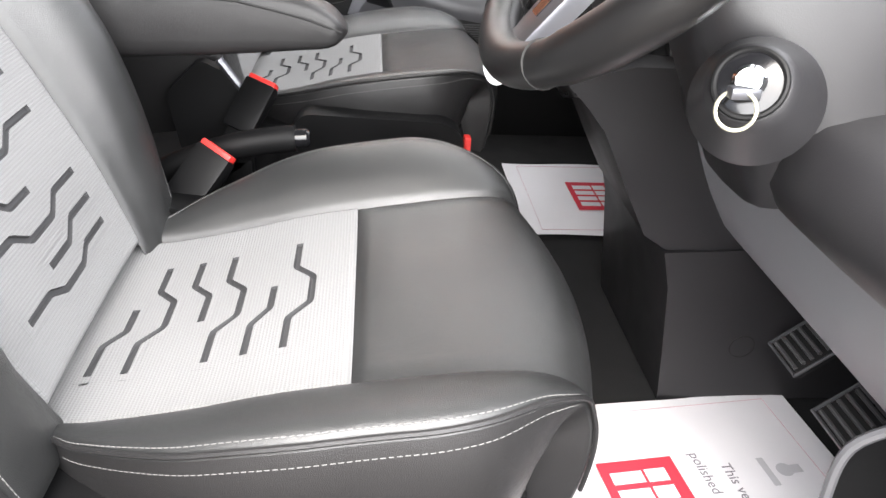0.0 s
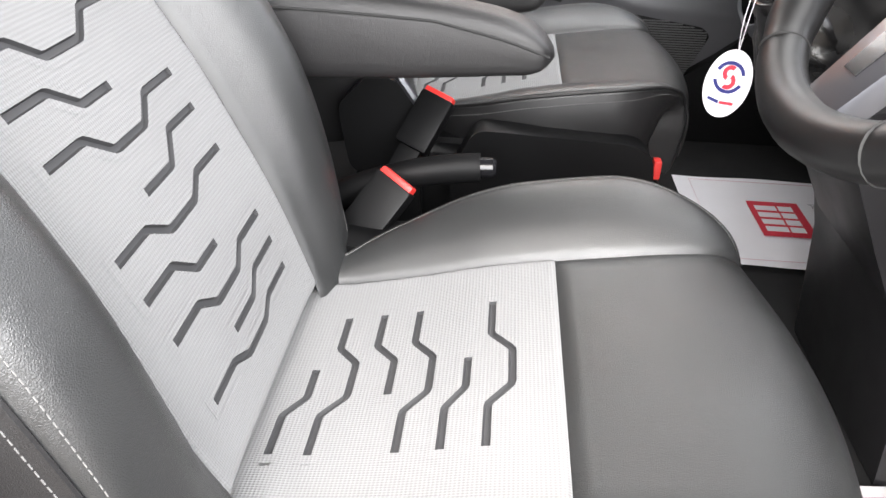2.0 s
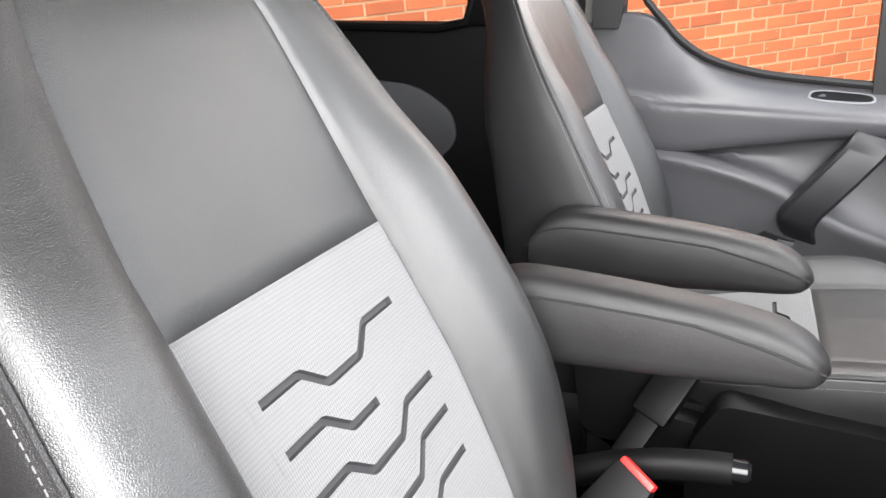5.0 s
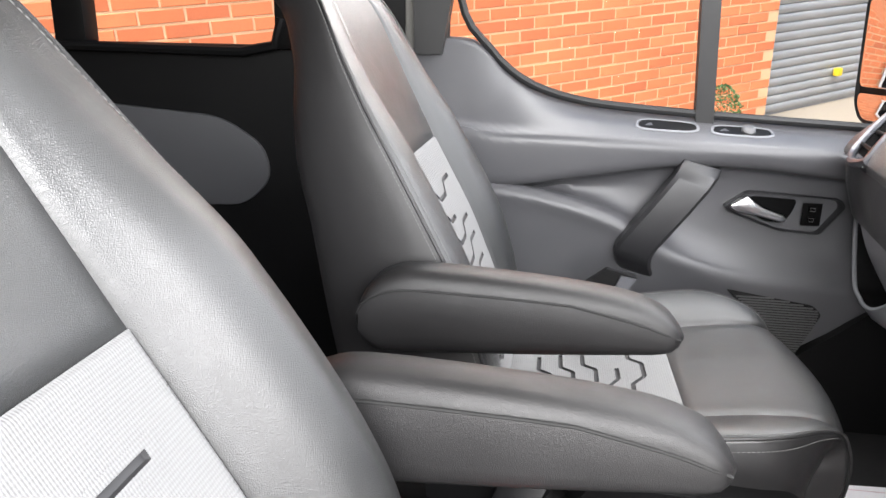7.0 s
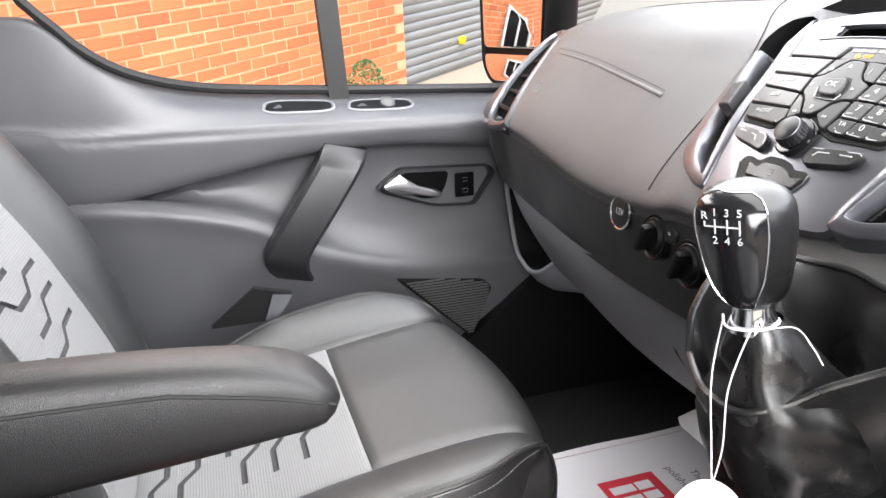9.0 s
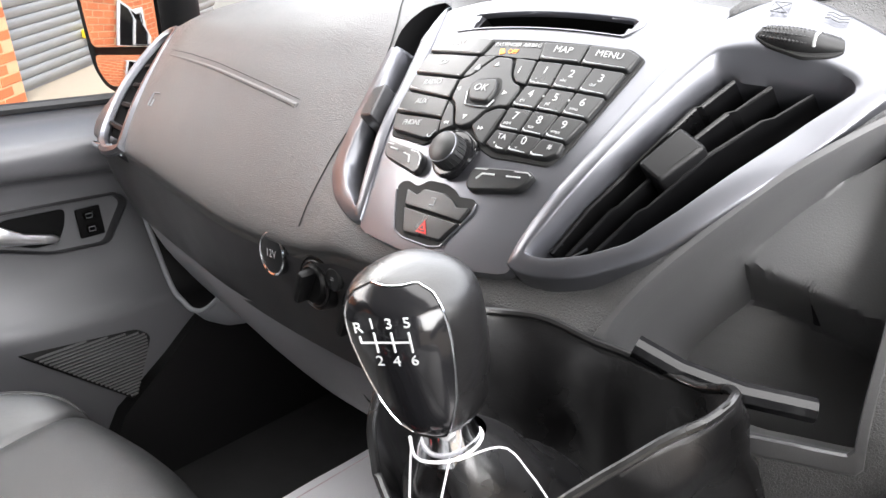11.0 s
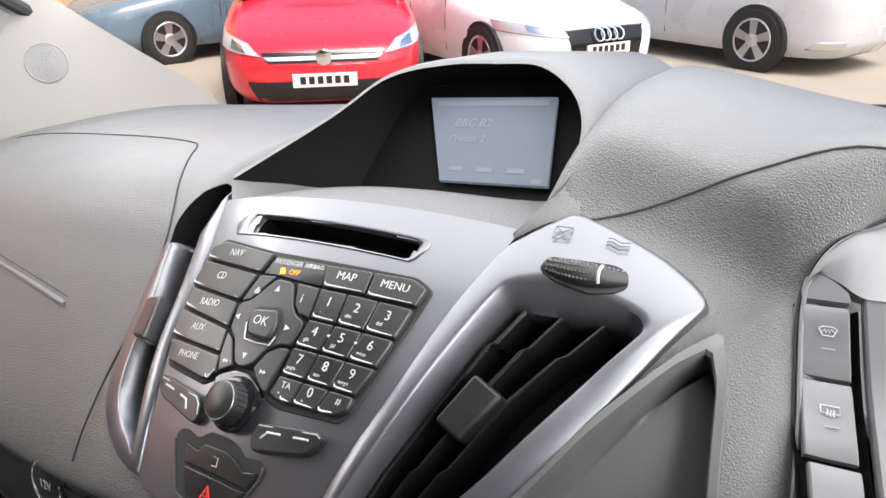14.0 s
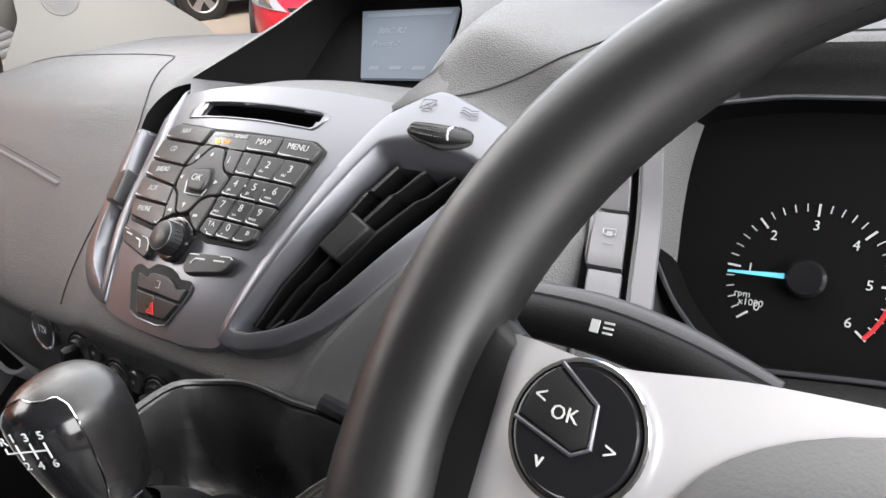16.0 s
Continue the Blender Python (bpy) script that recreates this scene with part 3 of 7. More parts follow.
def near_lines(lines, reach):
    segs = [(Vector((*p, 0)), Vector((*q, 0))) for l in lines for p, q in zip(l, l[1:])]

    def dist(x, y):
        p, best = Vector((x, y, 0)), 9.0
        for a, b in segs:
            if min(a.x, b.x) - reach > x or max(a.x, b.x) + reach < x or min(a.y, b.y) - reach > y or max(a.y, b.y) + reach < y:
                continue
            ab = b - a
            t = min(max((p - a).dot(ab) / ab.length_squared, 0), 1)
            best = min(best, (p - a - ab * t).length)
        return best

    return dist


def zig(lo, hi, y=(.093, .044, .021, -.025, -.048, -.094), part_of="all"):
    """One zigzag: (along, across) with a step between the two levels."""
    full = [(lo, y[0]), (lo, y[1]), (hi, y[2]), (hi, y[3]), (lo, y[4]), (lo, y[5])]
    return {"all": full, "first": full[:4], "last": [(hi, .013)] + full[3:]}[part_of]


def build_seat(y0, arm_side, arm_dx=0.0, upright=0.0, firm=1.0):
    base = V(-.15, y0, .56)
    seat = thing("captain_seat", base, "charcoal leather captain seat with pale grey zigzag-pressed cloth insert", "seat", "front seats")
    hw = 0.0044
    # cushion
    cp = profile(CUSHION)
    at, find, total = cp
    lift = lambda a: (firm * .85 + .15) * lerp_table([(0, .1), (.07, .2), (.14, .55), (.23, .85), (.31, .95), (.40, .92), (.46, .66), (.50, .30), (.53, .08), (.7, .04)], a)
    half = lambda a: lerp_table([(0, .146), (.2, .157), (.34, .160), (.43, .163), (.48, .168), (.515, .177), (.56, .182), (.7, .178)], a)
    width = lambda a: 1.0
    flare = lambda a: lerp_table([(0, .10), (.07, .16), (.12, .42), (.17, .62), (.23, .80), (.31, .90), (.38, .90), (.43, .80), (.48, .46), (.515, .12), (.55, .06), (.7, .06)], a)
    depth = lambda a: lerp_table([(0, 1.0), (.42, 1.0), (.49, .5), (.53, .3), (.58, .5), (.7, .8)], a)
    S = seat_surface(cp, 1, half, lift, width, y0, flare, depth, CUSHION_BOLSTER, lambda a: lerp_table([(.36, 0), (.44, .010), (.50, .028), (.56, .036), (.7, .030)], a))
    af = find(-.08, 0)
    ax = lambda x: find(x, 0)
    lines = [zig(-.282, -.263), zig(-.248, -.229, part_of="first"), zig(-.212, -.192), zig(-.142, -.123), zig(-.317, -.299, part_of="last"), zig(-.176, -.159, part_of="last")]
    lines = [[(ax(x), y) for x, y in l] for l in lines]
    dist = near_lines(lines, .012)
    mid_half = lambda a: half(a) * width(a)
    insert = part("cushion_insert", panel(S, .02, af, -1, 1, 110, 120, .003, lambda a, v: .0045 if dist(a, v * mid_half(a)) < hw + .0002 else 0), CLOTH, seat, "pale grey corded cloth insert")
    for l in lines:
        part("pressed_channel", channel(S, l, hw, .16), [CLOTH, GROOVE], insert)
    part("cushion_front", panel(S, af, total - .01, -1, 1, 40, 24), LEATHER, seat)
    for s in (1, -1):
        part("cushion_bolster", panel(S, 0.0, total - .01, s * 1, s * 2, 70, 26), LEATHER, seat)
        part("cushion_side", panel(S, 0.0, total - .01, s * 2, s * 3, 60, 12), LEATHER_SHADED, seat)
        edge = [S(total * i / 90 * .93, s * 2.0, -.0012) for i in range(91)]
        part("piping", tube(edge, .0024, 6), LEATHER_SHADED, seat)
        part("stitching", stitches([S(.02 + .50 * i / 90, s * 1.93, -.0003) for i in range(91)]), STITCH, seat, "pale grey stitching")
        part("stitching", stitches([S(.10 + .40 * i / 90, s * 2.12, -.0003) for i in range(91)]), STITCH, seat, "pale grey stitching")
    # backrest
    bp = profile([(x + upright * (z - .85), z) for x, z in BACK])
    at, find, total = bp
    lift = lambda a: firm * lerp_table([(0, .2), (.12, .75), (.25, 1.15), (.43, 1.02), (.52, .55), (.62, .2), (.68, .1), (.8, .1), (1.3, .1)], a)
    half = lambda a: lerp_table([(0, .135), (.1, .142), (.4, .139), (.52, .134), (.6, .130), (.7, .125), (1.4, .14)], a)
    width = lambda a: lerp_table([(0, .98), (.2, 1.02), (.4, 1.0), (.52, .97), (.58, .94), (.63, .89), (.665, .82), (.70, .80), (.78, .88), (.9, .98), (1.3, 1.0)], a)
    S = seat_surface(bp, -1, half, lift, width, y0 - .008, lambda a: lerp_table([(0, .93), (.45, .93), (.55, .84), (.65, .70)], a), lambda a: lerp_table([(0, 1.0), (.3, .85), (.5, .5), (.62, .35), (.7, .3)], a))
    az = lambda z: find(z, 2)
    ai = az(1.213)
    lines = [zig(1.158, 1.141), zig(1.095, 1.079), zig(1.029, 1.013), zig(.964, .951), zig(1.063, 1.046, part_of="first"), zig(.938, .924, part_of="first"), zig(1.126, 1.111, part_of="last"), zig(.996, .982, part_of="last"), zig(.909, .899)]
    lines = [[(az(z), y) for z, y in l] for l in lines]
    dist = near_lines(lines, .012)
    mid_half = lambda a: half(a) * width(a)
    insert = part("back_insert", panel(S, .03, ai, -1, 1, 140, 110, .003, lambda a, v: .0045 if dist(a, v * mid_half(a)) < hw + .0002 else 0), CLOTH, seat, "pale grey corded cloth insert")
    for l in lines:
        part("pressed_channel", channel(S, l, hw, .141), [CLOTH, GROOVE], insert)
    top = total - .004
    part("back_upper", panel(S, ai, top, -1, 1, 30, 24), LEATHER, seat)
    rear = smoothline([(x + (upright - .04) * (z - .85), 0, z) for x, z in REAR], 61)
    shell = {}
    for s in (1, -1):
        part("back_bolster", panel(S, 0.0, top, s * 1, s * 2, 70, 26), LEATHER, seat)
        front = [S(top * i / 60, s * 2.0) for i in range(61)]
        back = [V(r.x, p.y - s * (.012 + .02 * min(1, i / 50)), r.z) for i, (p, r) in enumerate(zip(front, rear))]
        rows = [[p.lerp(q, w) + V(0, s * o * min(1, (p - q).length / .08), 0) for p, q in zip(front, back)] for w, o in ((0, 0), (.05, .004), (.2, .009), (.45, .013), (.7, .013), (.88, .010), (.96, .005), (1, 0))]
        part("back_side", loft(rows), LEATHER_SHADED, seat, "", 70)
        shell[s] = back
        edge = [S(top * i / 90, s * 2.0, -.0012) for i in range(91)]
        part("piping", tube(edge, .0024, 6), LEATHER_SHADED, seat)
        part("stitching", stitches([S(top * i / 90, s * 1.91, -.0003) for i in range(91)]), STITCH, seat, "pale grey stitching")
        seam = [rows[0][i].lerp(rows[1][i], .72) + V(0, s * .0004, 0) for i in range(0, 56)]
        part("stitching", stitches(seam), STITCH, seat, "pale grey stitching")
    part("back_shell", loft([[a.lerp(b, k / 10) - V(.03 * math.sin(math.pi * k / 10) ** .5 * (1 if i < 45 else (60 - i) / 15), 0, 0) for i, (a, b) in enumerate(zip(shell[1], shell[-1]))] for k in range(11)]), LEATHER_SHADED, seat, "", 70)
    # body of the seat between front cover and shell, and its foot
    part("seat_pan", box((-.15, y0, .775), (.44, .46, .10), .03), DARK, seat, "black plastic seat pan")
    part("pedestal", box((-.16, y0, .635), (.36, .40, .21), .02), DARK, seat, "black seat pedestal")
    for s in (1, -1):
        pts = rounded([(-.40, 0, .80), (-.28, 0, .815), (-.10, 0, .80), (.06, 0, .80), (.085, 0, .77), (.05, 0, .715), (-.42, 0, .69)], .03)
        part("side_trim", prism([p + V(0, y0 + s * .235, 0) for p in pts], (0, s, 0), .035, .008), DARK, seat, "black plastic side trim")
    # armrest
    ay = y0 + arm_side * .292
    top = smoothline([(-.462, 0, 1.066), (-.452, 0, 1.10), (-.425, 0, 1.121), (-.38, 0, 1.126), (-.25, 0, 1.119), (-.16, 0, 1.108), (-.115, 0, 1.092), (-.094, 0, 1.068)], 40)
    low = smoothline([(-.462, 0, 1.062), (-.452, 0, 1.036), (-.425, 0, 1.022), (-.38, 0, 1.024), (-.25, 0, 1.032), (-.16, 0, 1.040), (-.115, 0, 1.046), (-.094, 0, 1.062)], 40)
    rings = []
    for p, q in zip(top, low):
        h = (p.z - q.z)
        c = (p + q) / 2
        wd = .033 if h > .03 else .033 * math.sqrt(max(h, .004) / .03)
        ring = []
        for k in range(24):
            t = 2 * math.pi * k / 24
            cx, sz = math.cos(t), math.sin(t)
            e = 0.55
            ring.append(Vector((c.x, ay + wd * math.copysign(abs(cx) ** e, cx), c.z + h / 2 * math.copysign(abs(sz) ** e, sz))))
        rings.append(ring)
    for ring in rings + [top, low]:
        for p in ring:
            p.x += arm_dx
    arm = part("armrest", loft(rings, closed=True, caps=True), LEATHER_SHADED, seat, "padded leather armrest folded down")
    for s in (1, -1):
        seam = [V(p.x, ay + s * (.0335 if i > 2 and i < 37 else .03), q.z + (p.z - q.z) * (.80 - .25 * max(0, (i - 26) / 13))) for i, (p, q) in enumerate(zip(top, low)) if 1 <= i <= 38]
        part("armrest_seam", tube(seam, .0014, 6), SEAM, arm)
    part("armrest_pivot", disc((-.425 + arm_dx, ay - arm_side * .03, 1.06), (1, 0, 0), (0, 0, -arm_side), [(.025, 0), (.025, .03)], 20), DARK, seat)
    return seat


driver_seat = build_seat(.64, 1)
passenger_seat = build_seat(1.48, -1, -.034, .04, .62)
passenger_seat.matrix_basis = Matrix.Translation((.035, 0, 0)) @ passenger_seat.matrix_basis
tagged(passenger_seat, "charcoal leather captain seat with pale grey insert beside the far door")

# ---------- dashboard ----------
SECTIONS = {
    1.95: [(1.0, 1.27), (.80, 1.33), (.66, 1.335), (.56, 1.325), (.48, 1.305), (.44, 1.28), (.40, 1.25), (.36, 1.215), (.335, 1.19), (.325, 1.168), (.33, 1.155), (.34, 1.10), (.36, 1.04)],
    1.75: [(1.0, 1.27), (.78, 1.345), (.62, 1.35), (.50, 1.342), (.43, 1.324), (.395, 1.296), (.365, 1.262), (.33, 1.22), (.308, 1.19), (.298, 1.168), (.303, 1.155), (.312, 1.10), (.33, 1.04)],
    1.45: [(1.0, 1.27), (.76, 1.347), (.58, 1.354), (.46, 1.345), (.40, 1.322), (.365, 1.286), (.338, 1.25), (.305, 1.20), (.285, 1.165), (.277, 1.140), (.283, 1.128), (.287, 1.09), (.295, 1.035)],
    1.30: [(1.0, 1.27), (.76, 1.348), (.58, 1.356), (.46, 1.346), (.402, 1.322), (.365, 1.287), (.335, 1.252), (.30, 1.21), (.277, 1.178), (.265, 1.152), (.272, 1.138), (.28, 1.09), (.29, 1.035)],
    1.24: [(1.0, 1.27), (.76, 1.29), (.58, 1.285), (.46, 1.295), (.405, 1.305), (.366, 1.288), (.332, 1.256), (.296, 1.22), (.270, 1.19), (.258, 1.165), (.266, 1.15), (.278, 1.10), (.29, 1.035)],
    .995: [(1.0, 1.27), (0.76, 1.375), (0.6, 1.388), (0.49, 1.372), (0.426, 1.335), (0.388, 1.292), (0.346, 1.259), (0.31, 1.221), (0.285, 1.185), (0.276, 1.15), (0.28, 1.136), (0.285, 1.09), (0.29, 1.03)],
    1.02: [(1.0, 1.27), (.76, 1.29), (.58, 1.285), (.46, 1.295), (.412, 1.305), (.378, 1.284), (.345, 1.252), (.31, 1.216), (.283, 1.182), (.268, 1.155), (.274, 1.142), (.282, 1.09), (.29, 1.03)],
    .97: [(1.0, 1.27), (0.76, 1.37), (0.58, 1.394), (0.48, 1.378), (0.43, 1.338), (0.394, 1.296), (0.351, 1.26), (0.315, 1.22), (0.29, 1.182), (0.284, 1.145), (0.286, 1.13), (0.288, 1.09), (0.29, 1.03)],
    .90: [(1.0, 1.27), (0.76, 1.352), (0.6, 1.376), (0.51, 1.371), (0.458, 1.35), (0.428, 1.294), (0.385, 1.257), (0.351, 1.214), (0.33, 1.17), (0.315, 1.14), (0.31, 1.12), (0.31, 1.08), (0.32, 1.02)],
    .84: [(1.0, 1.27), (0.76, 1.338), (0.6, 1.362), (0.53, 1.368), (0.474, 1.366), (0.455, 1.315), (0.43, 1.267), (0.4, 1.225), (0.375, 1.19), (0.355, 1.15), (0.345, 1.11), (0.34, 1.06), (0.345, 1.0)],
    .80: [(1.0, 1.27), (0.76, 1.33), (0.62, 1.352), (0.53, 1.366), (0.482, 1.36), (0.5, 1.345), (0.535, 1.325), (0.54, 1.29), (0.51, 1.24), (0.47, 1.19), (0.43, 1.15), (0.36, 1.08), (0.35, 1.0)],
    .45: [(1.0, 1.27), (0.76, 1.33), (0.62, 1.352), (0.53, 1.366), (0.482, 1.36), (0.5, 1.345), (0.535, 1.325), (0.54, 1.29), (0.51, 1.24), (0.47, 1.19), (0.43, 1.15), (0.36, 1.08), (0.35, 1.0)],
    .28: [(1.0, 1.27), (.78, 1.32), (.6, 1.32), (.46, 1.30), (.38, 1.28), (.34, 1.25), (.31, 1.21), (.30, 1.17), (.30, 1.14), (.30, 1.11), (.31, 1.08), (.33, 1.04), (.35, 1.0)],
}


def dash_at(y):
    ys = sorted(SECTIONS)
    y = min(max(y, ys[0]), ys[-1])
    return [(lerp_table([(k, SECTIONS[k][i][0]) for k in ys], y), lerp_table([(k, SECTIONS[k][i][1]) for k in ys], y)) for i in range(13)]


dash = thing("dashboard", (.5, 1.1, 1.0), "grained grey dashboard with silver centre console and radio keypad", "dashboard", kind="structure")

# console face: r to the driver's side, u up the slope, n out of it, in metres
CO, CR, CU, CN = V(.2665, 1.13, 1.197), V(0, -1, 0), V(.7443, 0, .6678), V(-.6678, 0, .7443)


def face(r, u, n=0.0):
    bulge = .0185 - .0132 * r - 1.006 * r * r - (1.5 * (u - .1) ** 2 if u < .1 else 0) - (1.0 * (u - .15) ** 2 if u > .15 else 0)
    return CO + CR * r + CU * u + CN * (max(bulge, -.08) + n)


def plate(pts, lo, hi, bevel=.0008, r=0.0):
    """A raised piece that follows the console's curve: outline in mm."""
    q = [Vector((a, b, 0)) for a, b in pts]
    if r:
        q = rounded(q, r, 3)
    if sum(a.x * b.y - b.x * a.y for a, b in zip(q, q[1:] + q[:1])) < 0:
        q.reverse()
    n = len(q)
    inset = []
    for i in range(n):
        e = (q[(i + 1) % n] - q[i - 1])
        e = e.normalized() if e.length > 1e-6 else Vector((1, 0, 0))
        inset.append(q[i] + Vector((-e.y, e.x, 0)) * bevel * 1000)
    bm = bmesh.new()
    loft([[face(p.x / 1000, p.y / 1000, h) for p in ring] for ring, h in ((q, lo), (q, hi - bevel), ([a.lerp(b, .35) for a, b in zip(q, inset)], hi - bevel * .3), (inset, hi))], closed=True, bm=bm)
    top = bmesh.new()
    top.faces.new([top.verts.new(p) for p in inset])
    xs, ys_ = [p.x for p in inset], [p.y for p in inset]
    for lo_, hi_, axis, step in ((min(xs), max(xs), 0, 8.0), (min(ys_), max(ys_), 1, 14.0)):
        c = math.ceil(lo_ / step) * step
        while c < hi_:
            co, no = ((c, 0, 0), (1, 0, 0)) if axis == 0 else ((0, c, 0), (0, 1, 0))
            bmesh.ops.bisect_plane(top, geom=list(top.verts) + list(top.edges) + list(top.faces), plane_co=co, plane_no=no)
            c += step
    for v in top.verts:
        v.co = face(v.co.x / 1000, v.co.y / 1000, hi)
    return join(bm, top)


def dash_on(r, u):
    """The place on the dash pad at r across and u up the console's slope."""
    line = smoothline([(x, CO.y - r, z) for x, z in dash_at(CO.y - r)], 120)
    hs = [(p - CO).dot(CU) for p in line]
    for i in range(119, 0, -1):
        if hs[i] <= u <= hs[i - 1]:
            return line[i].lerp(line[i - 1], (u - hs[i]) / max(hs[i - 1] - hs[i], 1e-6))
    return line[-1]


def inside(x, y, poly):
    odd = False
    for (a, b), (c, d) in zip(poly, poly[1:] + poly[:1]):
        if (b > y) != (d > y) and x < a + (y - b) / (d - b) * (c - a):
            odd = not odd
    return odd


# dash pad with the openings of the side pocket and the vents
# a vent's silver surround, outer edge and opening, point by point from the lower tip round the top
OUT_V = [(62, -5), (72, 35), (88, 82), (100, 128), (110, 156), (124, 187), (151, 213), (170, 211), (204, 200), (223, 189), (229, 179), (213, 147), (190, 99), (162, 51), (141, 24), (112, 3), (84, -7)]
IN_V = [(76, 7), (83, 24), (95, 55), (113, 108), (122, 132), (131, 150), (146, 152), (160, 154), (182, 156), (194, 155), (197, 148), (181, 122), (163, 90), (145, 57), (127, 31), (109, 18), (90, 9)]


# the passenger's side, where the outer arm lies on the pad
OUT_L = [(-85, -5), (-90, 35), (-101, 82), (-107, 128), (-114, 156), (-125, 185), (-143, 219), (-158, 221), (-167, 206), (-171, 190), (-171, 172), (-168, 150), (-168, 116), (-169, 72), (-163, 32), (-140, 12), (-106, -4)]
IN_L = [(-97, 7), (-102, 24), (-111, 55), (-122, 108), (-129, 132), (-135, 150), (-139, 153), (-143, 154), (-147, 155), (-151, 154), (-153, 150), (-151, 138), (-146, 112), (-142, 72), (-134, 42), (-118, 24), (-104, 14)]


def blend(x):
    x = min(max(x, 0), 1)
    return x * x * (3 - 2 * x)


def apart(x, y, poly):
    """Distance to an outline and the nearest place on it."""
    best = None
    for (a, b), (c, d) in zip(poly, poly[1:] + poly[:1]):
        k = min(max(((x - a) * (c - a) + (y - b) * (d - b)) / max((c - a) ** 2 + (d - b) ** 2, 1e-9), 0), 1)
        px, py = a + (c - a) * k, b + (d - b) * k
        q = math.hypot(x - px, y - py)
        if best is None or q < best[0]:
            best = (q, px, py)
    return best


POCKET = [(236, 161), (222, 146), (190, 96), (152, 28), (128, -12), (122, -30), (140, -42), (200, -34), (252, -20), (250, 60), (243, 140)]
pq = [(p.x, p.y) for p in resample(rounded([Vector((x, y, 0)) for x, y in POCKET], 4, 3) + rounded([Vector((x, y, 0)) for x, y in POCKET], 4, 3)[:1], 111)[:110]]
ys = [.28 + .0168 * i for i in range(35)] + [.868 + .0036 * i for i in range(131)] + [1.34 + .0153 * i for i in range(28)] + [1.765 + .004 * i for i in range(36)] + [1.915, 1.93, 1.95]
pad = loft([smoothline([(x, y, z) for x, z in dash_at(y)], 240) for y in ys])
ocx, ocy = sum(p[0] for p in pq) / len(pq), sum(p[1] for p in pq) / len(pq)
gone = []
END = [(.302, 1.782), (.345, 1.802), (.41, 1.832), (.445, 1.87), (.43, 1.898), (.37, 1.902), (.32, 1.882), (.300, 1.83)]
HOLE = [(a + (c - a) * .6, b + (d - b) * .6) for (a, b), (c, d) in zip(IN_V, OUT_V)]
HOLE_L = [(a + (c - a) * k, b + (d - b) * k) for (a, b), (c, d), k in zip(IN_L, OUT_L, [.6] * 6 + [.97] * 5 + [.8] + [.6] * 5)]


def dip(p):
    """The pad sinks under the driver's side surround and runs out softly above it."""
    q = p - CO
    r, u = q.dot(CR) * 1000, q.dot(CU) * 1000
    if not (40 < r < 300 and -20 < u < 290 and q.dot(CN) > -.10):
        return p
    low = (face(r / 1000, min(u, 215) / 1000) - CO).dot(CN) - .0016
    if q.dot(CN) <= low:
        return p
    away = 0 if inside(r, u, OUT_V) else apart(r, u, OUT_V)[0]
    return p + CN * (low - q.dot(CN)) * (1 - blend((away - 1.5) / (14 + 46 * blend((u - 165) / 40))))


for v in pad.verts:
    v.co = dip(v.co)
for f in pad.faces:
    q = f.calc_center_median() - CO
    r, u = q.dot(CR) * 1000, q.dot(CU) * 1000
    if q.dot(CN) > -.13 and q.x < .25 and (inside(ocx + (r - ocx) / 1.045, ocy + (u - ocy) / 1.045, pq) or (r > 0 and inside(r, u, HOLE)) or (r < 0 and inside(r, u, HOLE_L))):
        gone.append(f)
    elif q.z + CO.z > 1.1 and inside(q.x + CO.x, q.y + CO.y, END):
        gone.append(f)
bmesh.ops.delete(pad, geom=gone, context="FACES")
for v in [v for v in pad.verts if v.is_boundary]:
    q = v.co - CO
    r, u = q.dot(CR) * 1000, q.dot(CU) * 1000
    if r < 0 and -30 < u < 240 and q.dot(CN) > -.13:
        gap, r, u = apart(r, u, HOLE_L)
        if gap < 7:
            v.co = dash_on(r / 1000, u / 1000)
part("dash_pad", pad, DASH, dash, "grained grey dash pad", 50)
rings = []


def bin_depth(u):
    t = min(max((52 - u) / 14, 0), 1)
    return -.020 - .012 * min(max((150 - u) / 100, 0), 1) - .040 * t * t * (3 - 2 * t)


for k, n in ((1.080, -.003), (1.075, .0014), (1.068, .0019), (.985, .0014), (.962, -.001), (.935, -.013), (.915, -.024), *((.88 - .034 * i, None) for i in range(26))):
    ring = []
    for x, y in pq:
        r, u = ocx + (x - ocx) * k, ocy + (y - ocy) * k
        m = n if n is not None else max(bin_depth(u), -.030 if k > .87 else -1)
        ring.append(dash_on(max(r, 108) / 1000, u / 1000) + CN * m + V(.3 * max(0, -m), 0, 0))
    rings.append(ring)
pk = part("side_pocket", loft(rings, closed=True), POCKET_PLASTIC, dash, "dark open storage pocket")
part("pocket_lip", tube([dash_on(.146, -.018) + CN * .006, dash_on(.17, -.020) + CN * .009, dash_on(.20, -.017) + CN * .009, dash_on(.232, -.008) + CN * .006], .007, 10), GLOSS, pk)

